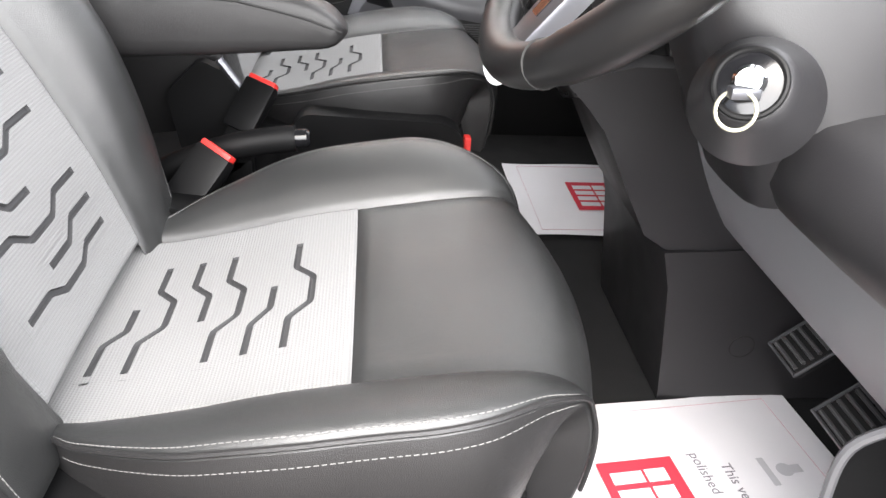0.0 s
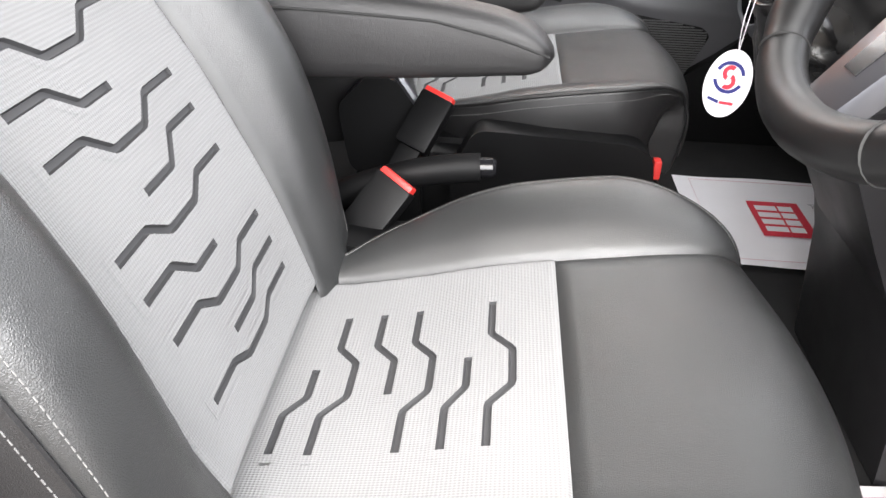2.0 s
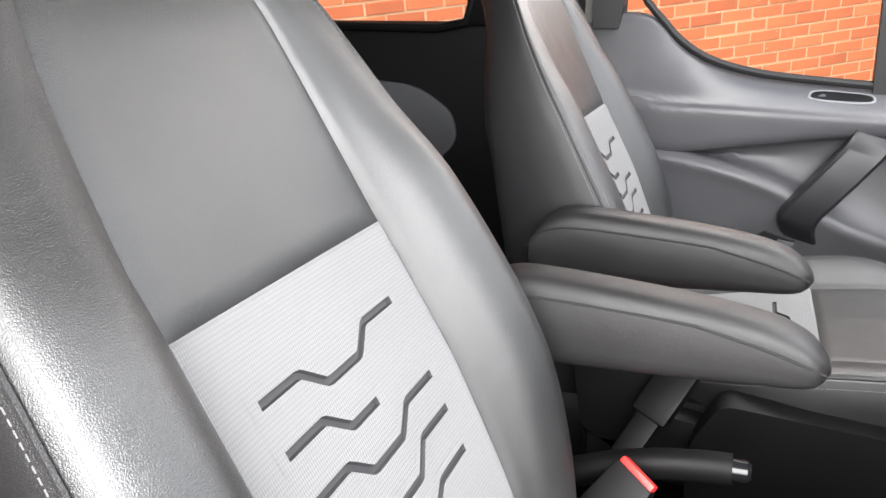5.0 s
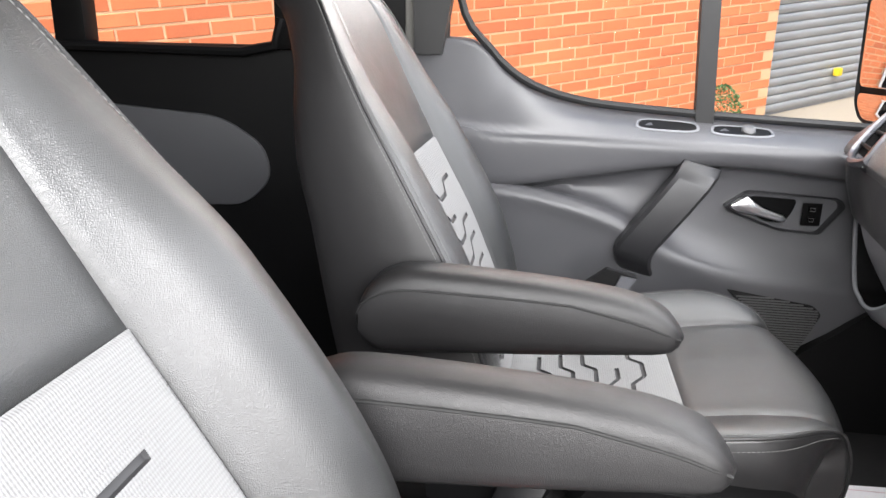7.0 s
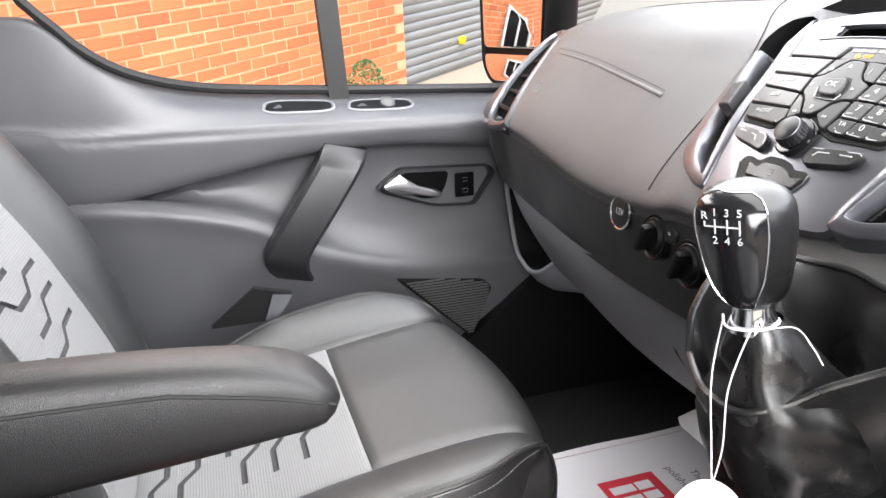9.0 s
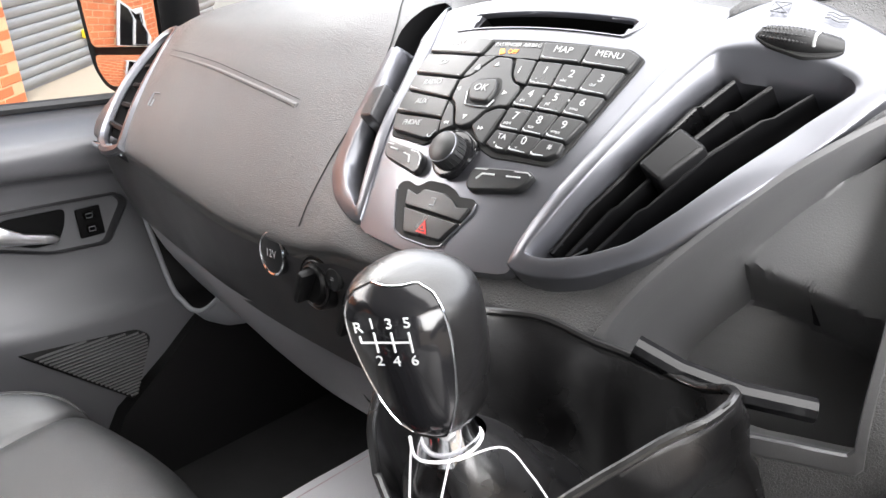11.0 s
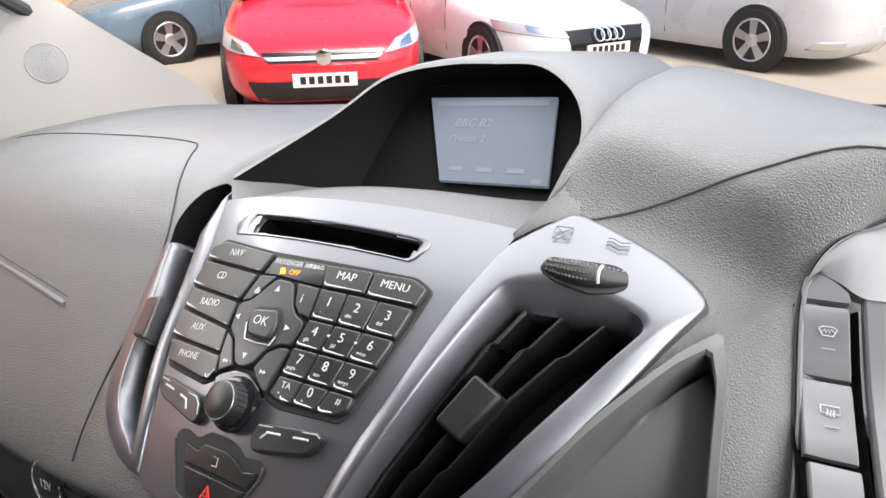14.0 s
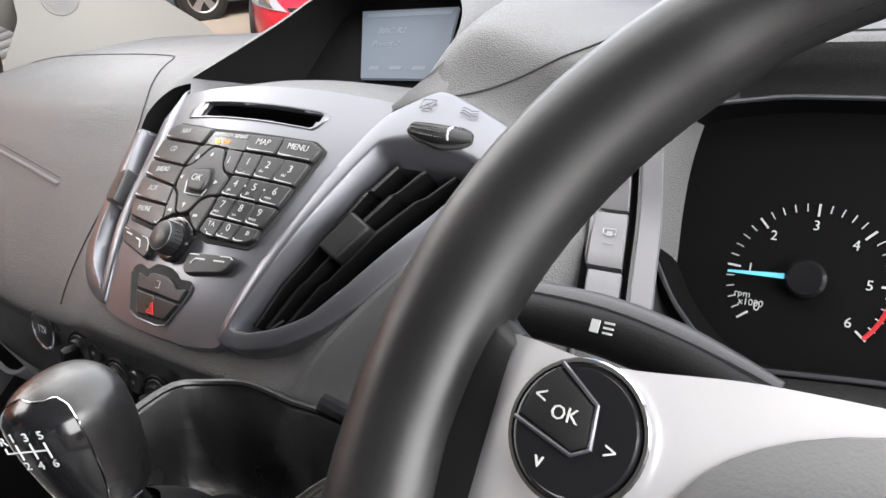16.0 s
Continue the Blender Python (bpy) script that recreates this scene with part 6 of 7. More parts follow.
for k in (0, 1):
    sw = block(k + .03, k + .965, .04, .93, .0022, SWITCH, "rocker_switch", "satin grey rocker switch", .0004)
    c, ax, ay = strip(k + .40, .52, .0030), (strip(k + .4, .9) - strip(k + .4, .1)).normalized(), (strip(k + .3, .5) - strip(k + .5, .5)).normalized()
    put = lambda pts, r=.00032: tube([c + ax * x * .001 + ay * y * .001 for x, y in pts], r, 4)
    if k == 0:
        marks = [put(((-4.2, 1.6), (-2, 2.6), (2, 2.6), (4.2, 1.6), (2.4, -2), (-2.4, -2), (-4.2, 1.6))), put(((-2.8, 0), (-1.6, 1.2), (-.8, -.6), (0, 1.2), (.8, -.6), (1.6, 1.2), (2.8, 0)))]
    else:
        marks = [put(((-4.2, 2.2), (4.2, 2.2), (4.2, -1.6), (-4.2, -1.6), (-4.2, 2.2)))] + [put(((x, .4), (x + .5, -.6), (x - .4, -1.8), (x + .2, -3))) for x in (-1.4, 0, 1.4)]
    part("switch_symbol", join(*marks), WHITE_INK, sw)
    part("switch_line", put(((-3, -8.5), (3.4, -8.5))), GREY_INK, sw)
block(2.04, 3.0, .10, .96, .0018, SWITCH, "switch_foot", "grained grey foot below the switches")
edge = smoothline([(.352, .844, 1.17), (.375, .849, 1.205), (.401, .852, 1.2456), (.4185, .8554, 1.2704), (.437, .858, 1.2944), (.447, .8547, 1.310), (.457, .845, 1.323), (.470, .829, 1.329), (.495, .816, 1.330)], 40)
inner = [p.lerp(V(p.x, p.y - .04, p.z - .004), .06) for p in edge]
off = V(-.75, -.3, .55).normalized()
cheek = [[p - off * .006 for p in edge], [p + off * .0012 for p in edge], [p.lerp(q, .04) + off * .0028 for p, q in zip(edge, inner)], [p.lerp(q, .5) + off * .0034 for p, q in zip(edge, inner)], [q + off * .002 for q in inner], [q - off * .02 for q in inner]]
part("binnacle_cheek", loft(cheek), SWITCH, dash, "satin grey binnacle cheek")
head = smoothline([(.443, .857, 1.303), (.452, .850, 1.317), (.464, .836, 1.327), (.490, .819, 1.330), (.505, .811, 1.329)], 24)
foot = smoothline([strip(-.52, .30, .001), strip(-.37, .74, .001), strip(-.22, 1.02, .001), strip(-.12, 1.25, .003), strip(-.12, 1.72, .003)], 24)
part("binnacle_brow", loft([[p + off * .002 for p in head], [p.lerp(q, .06) + off * .0034 for p, q in zip(head, foot)], [p.lerp(q, .5) + off * .0034 for p, q in zip(head, foot)], foot, [q - off * .012 for q in foot]]), SWITCH, dash, "satin grey brow of the binnacle", 50)
part("cheek_gap", tube([p + V(0, .0008, .0006) + off * .0004 for p in edge], .0011, 5), SEAM, dash)

# ---------- gear lever ----------
gear = thing("gear_lever", (.16, 1.0, 1.06), "black gear lever with chrome collar and shift diagram", "gear lever")
GA, GB = V(.146, .997, 1.150), V(.130, 1.002, 1.252)
gd = (GB - GA).normalized()
gx = V(0, -1, 0)
gy = gd.cross(gx)
rings = []
L = (GB - GA).length
for t, w, d in ((.25, .0120, .0118), (.29, .0170, .0165), (.35, .0212, .0206), (.45, .0238, .0232), (.58, .0260, .0252), (.7, .0275, .0266), (.81, .0280, .0270), (.90, .0262, .0254), (.96, .0206, .0200), (.99, .0126, .0122), (1.0, .004, .004)):
    c = GA + gd * (L * t)
    rings.append([c + gx * (w * math.copysign(abs(math.cos(a)) ** .85, math.cos(a))) + gy * (d * math.copysign(abs(math.sin(a)) ** .85, math.sin(a))) for a in [2 * math.pi * k / 40 for k in range(40)]])
fine = [smoothline([r[k] for r in rings], 40) for k in range(40)]
part("knob", loft([[fine[k][i] for k in range(40)] for i in range(40)], closed=True, caps=True), BLACK_LEATHER, gear, "black leather gear knob")
# gloss face with chrome outline on the side to the seats
def knobpt(a, t, out):
    i = min(max(t, 0), 1) * 39
    c = sum((fine[k][int(i)] for k in range(0, 40, 4)), Vector()) / 10
    k = (a / (2 * math.pi) * 40) % 40
    p = fine[int(k)][int(i)].lerp(fine[(int(k) + 1) % 40][int(i)], k - int(k))
    return p + (p - c).normalized() * out
a0 = (math.pi / 2 if gy.x < 0 else -math.pi / 2)
a0 += -.50 if knobpt(a0 - .50, .5, .02).y < knobpt(a0 + .50, .5, .02).y else .50
rows = []
for i in range(15):
    t = .10 + .80 * i / 14
    hw2 = lerp_table([(.10, .45), (.3, .74), (.6, .86), (.85, .88), (.90, .7)], t)
    rows.append([knobpt(a0 + hw2 * (j / 12 * 2 - 1), t, .0012) for j in range(13)])
part("shift_plate", loft(rows), GLOSS, gear, "gloss black shift plate")
ed = [r[0] for r in rows] + list(rows[-1]) + [r[-1] for r in reversed(rows)] + list(reversed(rows[0]))
part("plate_edge", tube(resample(ed, 80)[:79], .0006, 6, closed=True), CHROME, gear, "chrome outline")
pc = knobpt(a0, .69, .0022)
nn_ = (knobpt(a0, .69, .01) - knobpt(a0, .69, .0)).normalized()
px = V(0, -1, 0)
px = (px - nn_ * px.dot(nn_)).normalized()
py = nn_.cross(px)
if py.z < 0:
    py = -py
for txt, x, y in (("R", -.0125, .0060), ("1", -.006, .0085), ("3", .001, .0085), ("5", .008, .0085), ("2", -.006, -.0085), ("4", .001, -.0085), ("6", .008, -.0085)):
    part("numeral", lettering(txt, .0066, basis(pc + px * x + py * y + nn_ * (.0012 - 9 * x * x), px, py)), WHITE_INK, gear)
for (xa, ya), (xb, yb) in (((-.012, 0), (.008, 0)), ((-.006, -.0045), (-.006, .0045)), ((.001, -.0045), (.001, .0045)), ((.008, -.0045), (.008, .0045)), ((-.012, 0), (-.012, .003))):
    part("diagram_line", tube([pc + px * xa + py * ya + nn_ * .0008, pc + px * xb + py * yb + nn_ * .0008], .0005, 4), WHITE_INK, gear)
part("collar", disc(GA + gd * .010, gx, gy, [(.0165, 0), (.0150, .004), (.0125, .010), (.0120, .020), (.0125, .030)], 30), CHROME, gear, "chrome collar")
# gaiter: folded leather
rings = []
for i in range(22):
    t = i / 21
    c = V(.147, .997, 1.166).lerp(V(.200, 1.003, 1.050), t ** .9)
    ring = []
    for k in range(56):
        a = 2 * math.pi * k / 56
        r = .015 + .043 * min(1, t * 1.5) ** .75 + (.0016 + .0012 * math.sin(3 * a)) * math.sin(t * 16 + 1.5 * math.sin(2 * a)) * min(1, t * 4) * (1 - .6 * t) + .0025 * math.sin(5 * a + 3 * t) * t
        r += .0035 * noise.noise(V(math.cos(a) * 2.2, math.sin(a) * 2.2, t * 5)) * min(1, t * 5)
        ring.append(c + V(r * math.cos(a) * 1.0, r * math.sin(a) * .95, .006 * math.sin(2 * a + 4 * t) * t))
    rings.append(ring)
part("gaiter", loft(rings, closed=True), BLACK_LEATHER, gear, "folded black leather gaiter", 70)
# pod round the gaiter
pod = thing("gear_pod", (.2, .98, 1.0), "black leather-wrapped pod round the gear lever", "console")
rimp = smoothline([(.139, 1.055, 1.112), (.150, 1.064, 1.140), (.182, 1.078, 1.160), (.225, 1.080, 1.166), (.250, 1.062, 1.164), (.262, 1.030, 1.160), (.270, 1.0, 1.153), (.276, .972, 1.147), (.272, .945, 1.148), (.256, .917, 1.162), (.236, .918, 1.158), (.212, .931, 1.150), (.186, .946, 1.136), (.156, .963, 1.120), (.128, .977, 1.109), (.124, 1.0, 1.105), (.129, 1.03, 1.106), (.139, 1.055, 1.112)], 73)[:72]
cen = V(.198, 1.005, 1.0)
rings = []
rimf = resample(rimp + rimp[:1], 145)[:144]


def fold(p, amount):
    q = p * 26
    return Vector((noise.noise(q), noise.noise(q + V(7, 1, 3)), noise.noise(q + V(2, 9, 5)))) * amount


for k, dz, g in ((.60, -.085, 0), (.72, -.078, 0), (.83, -.060, 0), (.90, -.036, 0), (.945, -.014, 0), (.975, -.001, 0), (.992, .003, 0), (1.01, .003, 0), (1.025, -.003, .002), (1.04, -.016, .008), (1.05, -.034, .016), (1.045, -.054, .026), (1.03, -.08, .04), (.98, -.14, .08)):
    rings.append([(lambda p: p + fold(p, .011 if dz < -.01 else .004))(V(cen.x + (p.x - cen.x) * k + g, cen.y + (p.y - cen.y) * k, p.z + dz)) for p in rimf])
part("pod_wrap", loft(rings, closed=True), BLACK_LEATHER, pod, "creased black leather wrap", 75)
part("wrap_piping", tube([p + fold(p, .003) + V(0, 0, .0035) for p in rimf], .0026, 8, closed=True), BLACK_LEATHER, pod, "rolled leather edge")
part("wrap_seam", tube([p + V(-.001, 0, .0045) for p in rimf[66:86]], .0008, 5), SEAM, pod)
# near-black sheet under the gaiter, painted as the pod's inner shade
bm = bmesh.new()
bm.faces.new([bm.verts.new(V(cen.x + (p.x - cen.x) * .66, cen.y + (p.y - cen.y) * .66, p.z - .086)) for p in rimp])
part("pod_floor", bm, BLACK_AND_SHADE, pod)
# hanging tag
tag = thing("hanging_tag", (.112, .985, 1.02), "white oval card tag hanging by white string from the lever", "tag")
TN = V(-.62, -.72, .32).normalized()
TX = V(.72, -.62, 0).normalized()
TY = TN.cross(TX)
TX, TY = (TX, TY) if TY.z > 0 else (TX, -TY)
tc = V(.106, .976, 1.026)
part("card", prism(ring_pts(tc, TX, TY, .0265, 40, .038), TN, .001), PAPER, tag, "white card with red and navy swirl")
NAVY = plain("navy print", (.02, .025, .16), .6)
def arcs(r0, r1, b0, b1, cx=0, cy=.006):
    pts = [(r0 * math.cos(radians(a)), r0 * math.sin(radians(a))) for a in range(b0, b1 + 1, 10)] + [(r1 * math.cos(radians(a)), r1 * math.sin(radians(a))) for a in range(b1, b0 - 1, -10)]
    return prism([tc + TX * (x + cx) + TY * (y + cy) + TN * .0012 for x, y in pts], TN, .0002)
for b0, b1, m, r0, r1 in ((20, 160, NAVY, .014, .018), (200, 340, NAVY, .014, .018), (60, 250, PAPER_RED, .004, .009), (-120, 70, PAPER_RED, .004, .009)):
    part("print", arcs(r0, r1, b0, b1, .0, .007 + (.0045 if (b0, b1) == (60, 250) else -.0045 if m is PAPER_RED else 0)), m, tag)
part("print_bar", prism([tc + TX * x + TY * y + TN * .0012 for x, y in ((-.016, -.018), (-.002, -.020), (-.002, -.0235), (-.016, -.0215))], TN, .0002), NAVY, tag)
part("print_bar", prism([tc + TX * x + TY * y + TN * .0012 for x, y in ((-.001, -.020), (.015, -.018), (.015, -.0215), (-.001, -.0235))], TN, .0002), PAPER_RED, tag)
top = tc + TY * .034
GK = GA + gd * .026
for dy, over in ((.012, V(.114, .986, 1.122)), (-.013, V(.118, .970, 1.124))):
    part("string", tube(smoothline([GK + V(-.010, dy, -.012), (GK + V(-.010, dy, -.012)).lerp(top, .35) + V(-.006, 0, .0), top.lerp(over, .5) + V(-.003, 0, 0), top + TN * .001], 24), .00055, 6), PAPER, tag, "white string")
part("string_knot", tube(smoothline([GK + V(-.010, .013, -.012), GK + V(-.017, 0, -.014), GK + V(-.010, -.014, -.012), GK + V(.004, -.017, -.010), GK + V(.014, -.008, -.010), GK + V(.010, .012, -.010)], 20), .0008, 6), PAPER, tag)
part("string_end", tube(smoothline([GK + V(-.008, -.016, -.012), GK + V(.006, -.030, -.006), GK + V(.006, -.045, -.012), GK + V(.004, -.056, -.018)], 14), .0005, 6), PAPER, tag)

# ---------- pedals, papers, buckles, handbrake ----------
for nm, c in (("clutch_pedal", (.515, .76, .705)), ("brake_pedal", (.505, .625, .705))):
    pd = thing(nm, c, "ribbed black rubber pedal with worn metal edge", "pedal", "pedals")
    m = pose(0, 0, 0, 0, -42, 0)
    part("pad", box(c, (.060, .068, .014), .006, m), RUBBER, pd)
    part("pad_edge", tube([V(*c) + m.to_3x3() @ V(*q) for q in ((-.031, -.035, .006), (.031, -.035, .006), (.031, .035, .006), (-.031, .035, .006))], .003, 6, closed=True), MID, pd, "worn metal edge")
    for k in range(5):
        part("rib", tube([V(*c) + m.to_3x3() @ V(-.024 + .012 * k, a * .028, .008 + (.002 if k % 2 else 0)) for a in (-1, -.3, .3, 1)], .003, 6), POCKET_PLASTIC, pd)
    part("arm", tube([V(*c) + V(.012, 0, 0), V(c[0] + .09, c[1], c[2] + .14), V(c[0] + .12, c[1], c[2] + .32)], .008, 8), DARK, pd)


def paper_mat(x0, y0, turn, label):
    m = pose(x0, y0, .5405, 0, 0, turn)
    w, h = .38, .49
    th = thing("paper_floor_mat", (x0, y0, .5405), label, "paper mat", "paper mats on the floor")
    bm = bmesh.new()
    n = 24
    vs = [[bm.verts.new(m @ V(-h / 2 + h * i / n, -w / 2 + w * j / n, .0015 * math.sin(i * .5) * math.cos(j * .4) + .006 * max(0, (abs(j - n / 2) / (n / 2)) - .85))) for j in range(n + 1)] for i in range(n + 1)]
    for a, b in zip(vs, vs[1:]):
        for j in range(n):
            bm.faces.new((a[j], a[j + 1], b[j + 1], b[j]))
    part("sheet", solidify(bm, .0004), PAPER, th)
    rx, ry = (m.to_3x3() @ V(0, -1, 0)), (m.to_3x3() @ V(1, 0, 0))
    spot = lambda x, y, z=.0032: m @ V(x, y, z)
    part("red_panel", prism([spot(a, b) for a, b in ((-.105, -.075), (.005, -.075), (.005, .075), (-.105, .075))], (0, 0, 1), .0003), PAPER_RED, th, "red printed panel")
    for k in range(4):
        part("panel_bar", box(m @ V(-.07, .045 - .03 * k, .0037), (.045, .02, .0003), 0, m.to_3x3().to_4x4()), PAPER, th)
        part("panel_bar", box(m @ V(-.028, .045 - .03 * k, .0037), (.03, .022, .0003), 0, m.to_3x3().to_4x4()), PAPER, th)
    for k, (txt, yo) in enumerate((("This vehicle has", .052), ("polished and protected", .075))):
        bm = lettering(txt, .022, Matrix(), .0001)
        wmin = min(v.co.x for v in bm.verts)
        bm.transform(Matrix.Translation((-wmin, 0, 0)))
        bm.transform(basis(spot(.075 - .035 * k, yo + .01 * 0, .0034), rx, ry))
        part("words", bm, PAPER_INK, th, "grey printed words")
    part("crest", join(disc(spot(.155, -.0 + .03, .0032), rx, ry, [(.012, 0), (.012, .0002)], 14), box(m @ V(.13, .03, .0033), (.01, .05, .0003), 0, m.to_3x3().to_4x4()), box(m @ V(.165, .03, .0033), (.03, .014, .0003), 0, m.to_3x3().to_4x4())), plain("pale grey print", (.50, .50, .53), .7), th, "pale grey printed crest")
    fr = [(-.21, -.17), (.205, -.17), (.205, .17), (-.21, .17)]
    part("border_line", tube([spot(a, b, .0028) for a, b in fr], .0007, 4, closed=True), plain("pink line", (.62, .42, .47), .7), th)
    return th


paper_mat(.515, 1.562, 0, "white printed paper mat on the passenger footwell floor")
paper_mat(.355, .655, 6, "white printed paper mat lying by the pedals")


def buckle(c, lean, label):
    b = thing("seat_belt_buckle", c, label, "buckle", "belt buckles")
    m = Matrix.Translation(c) @ pose(0, 0, 0, *lean)
    def put(bm):
        bm.transform(m)
        return bm
    part("case", put(box((0, 0, -.04), (.026, .052, .085), .006)), DARK, b)
    part("release_button", put(box((0, 0, .004), (.020, .046, .010), .003)), RED, b, "red release button")
    part("stalk", put(box((0, 0, -.14), (.012, .035, .13), .004)), DARK, b)
    return b


buckle((-.262, .915, .905), (28, 34, 78), "black seat belt buckle with red button by the driver seat")
buckle((-.235, 1.165, .918), (20, 36, 80), "black seat belt buckle with red button by the passenger seat")
tongue = thing("seat_belt_tongue", (-.15, 1.76, .93), "black seat belt tongue by the passenger seat", "buckle")
part("tongue", prism([(-.20, 1.75, .90), (-.13, 1.75, .955), (-.075, 1.75, .94), (-.12, 1.75, .90)], (0, 1, 0), .02, .004), DARK, tongue)
part("tongue_metal", prism([(-.105, 1.742, .945), (-.075, 1.742, .94), (-.10, 1.742, .905), (-.12, 1.742, .905)], (0, 1, 0), .006, .002), SILVER, tongue)
hb = thing("handbrake", (-.36, .955, .80), "dark handbrake lever lying between the seats", "handbrake")
part("lever", tube(smoothline([(-.42, .957, .80), (-.34, .957, .862), (-.26, .957, .895), (-.20, .957, .908), (-.165, .957, .912)], 24), [.011 + .005 * min(1, i / 8) for i in range(24)], 12, flat=1.15), DARK, hb)
part("button", disc((-.168, .957, .912), (0, 1, 0), (-.05, 0, 1), [(.0125, 0), (.0125, .018), (.009, .022)], 20), GLOSS, hb)
part("bracket", box((-.40, .957, .67), (.10, .07, .27), .01), DARK, hb)
cov = thing("seat_base_cover", (-.06, 1.19, .53), "black moulded side cover of the passenger seat base", "cover")
part("cover", prism(rounded([(-.215, 1.175, .54), (-.215, 1.175, .80), (-.18, 1.175, .868), (.055, 1.175, .858), (.088, 1.175, .84), (.10, 1.175, .76), (.10, 1.175, .54)], .02), (0, 1, 0), .055, .01), DARK, cov)
part("strap_end", box((.100, 1.20, .812), (.012, .02, .03), .003), RED, cov, "red strap end")
hg = thing("seat_hinge_cover", (-.30, 1.16, .60), "dark grey recliner cover of the passenger seat", "cover")
part("cover", prism(rounded([(-.37, 1.165, .80), (-.385, 1.165, .90), (-.33, 1.165, .955), (-.28, 1.165, .93), (-.243, 1.165, .87), (-.25, 1.165, .80), (-.30, 1.165, .76)], .015), (0, 1, 0), .03, .006), DARK, hg)
part("strut", tube([(-.30, 1.17, .955), (-.262, 1.17, .90), (-.248, 1.17, .87)], .007, 8), SILVER, hg)
part("bracket", box((-.31, 1.18, .66), (.10, .03, .26), .006), DARK, hg)
dt = one("seat_rail_trim", prism(rounded([(-.42, .835, .80), (-.42, .835, .90), (-.36, .835, .905), (-.33, .835, .885), (-.22, .835, .885), (-.20, .835, .80)], .015), (0, 1, 0), .07, .012), DARK, "black plastic trim beside the driver seat", "trim", kind="structure")
dt.location.z = -.02
# pale trim between windscreen pillar and dash, with a small speaker
QN = V(-.55, -.80, .22).normalized()
quarter = one("pillar_base_trim", prism(rounded([(.560, 1.978, 1.322), (.605, 1.966, 1.40), (.615, 1.981, 1.478), (.60, 2.02, 1.585), (.66, 1.985, 1.60), (.700, 1.934, 1.519), (.743, 1.89, 1.467), (.843, 1.79, 1.354), (.85, 1.77, 1.30), (.60, 1.945, 1.30)], .01, 3), -QN, .03), CREAM, "pale grey trim between windscreen pillar and dashboard", "trim", kind="structure")
sc = V(.666, 1.932, 1.428) + QN * .0004
SX = V(0, 0, 1).cross(QN).normalized()
SY = QN.cross(SX)
sp_ = thing("pillar_speaker", sc, "round pale speaker grille in the pillar trim", "speaker")
part("grille", disc(sc, SX, SY, [(.030, -.004), (.030, .0008), (.0285, .0014), (.0275, .0004)], 48), CREAM, sp_)
for k in range(12):
    part("grille_ring", tube(ring_pts(sc + QN * .0006, SX, SY, .0015 + .00225 * k, 36), .00055, 4, closed=True), LIGHTGREY, sp_)

# ---------- outside: the yard slopes across the van ----------
UP = V(-.0356, -.1228, .9918).normalized()
WALLD = V(.7845, .6114, .1039)
WALLD = (WALLD - UP * WALLD.dot(UP)).normalized()
WALLN = UP.cross(WALLD)
CORNER = V(1.50, 6.9, .66)
YARD = basis(CORNER, WALLD, WALLN)
TARMAC = material("worn tarmac yard", (0.30, 0.26, 0.21), 0.9, grain=0.5, scale=60, spread=0.2, bump=0.4, big=0.7)
MORTAR = material("pale mortar", (0.72, 0.46, 0.27), 0.9, grain=0.4, scale=200, spread=0.12, bump=0.3)
SHUTTER = material("grey shutter steel", (0.33, 0.34, 0.345), 0.5, spread=0.1, big=2, metal=.2)
LEAF = material("clipped green leaves", (0.07, 0.15, 0.05), 0.6, spread=0.4, big=40)
TERRACOTTA = material("grey planter", (0.22, 0.21, 0.20), 0.8, spread=0.15)
YELLOW = plain("yellow paint", (.75, .55, .02), .5)
WHITE_FRAME = plain("white window frame", (.75, .76, .78), .4)


def brick_material(name, island):
    m = material(name, (0.70, 0.21, 0.085), 0.85, grain=0.5, scale=120, spread=0.22, bump=0.3, big=3)
    nt = m.node_tree
    p = nt.nodes["Principled BSDF"]
    info = nt.nodes.new("ShaderNodeNewGeometry" if island else "ShaderNodeObjectInfo")
    ramp = nt.nodes.new("ShaderNodeValToRGB")
    ramp.color_ramp.elements[0].color, ramp.color_ramp.elements[1].color = (.80, .76, .80, 1), (1.08, 1.12, 1.15, 1)
    ramp.color_ramp.elements.new(.25).color = (.92, .9, .9, 1)
    nt.links.new(info.outputs["Random Per Island" if island else "Random"], ramp.inputs[0])
    mul = nt.nodes.new("ShaderNodeMix")
    mul.data_type, mul.blend_type = "RGBA", "MULTIPLY"
    mul.inputs["Factor"].default_value = 1.0
    src = p.inputs["Base Color"].links[0].from_socket
    nt.links.new(src, mul.inputs["A"])
    nt.links.new(ramp.outputs[0], mul.inputs["B"])
    nt.links.new(mul.outputs["Result"], p.inputs["Base Color"])
    return m


BRICK = brick_material("orange red brick", False)
BRICK_FAR = brick_material("orange red brickwork", True)


def yard(x, y, z=0.0):
    """A place in the yard: x along the wall, y away behind it, z up from the ground, from the wall's corner."""
    return YARD @ V(x, y, z)


def in_yard(bm):
    bm.transform(YARD)
    return bm


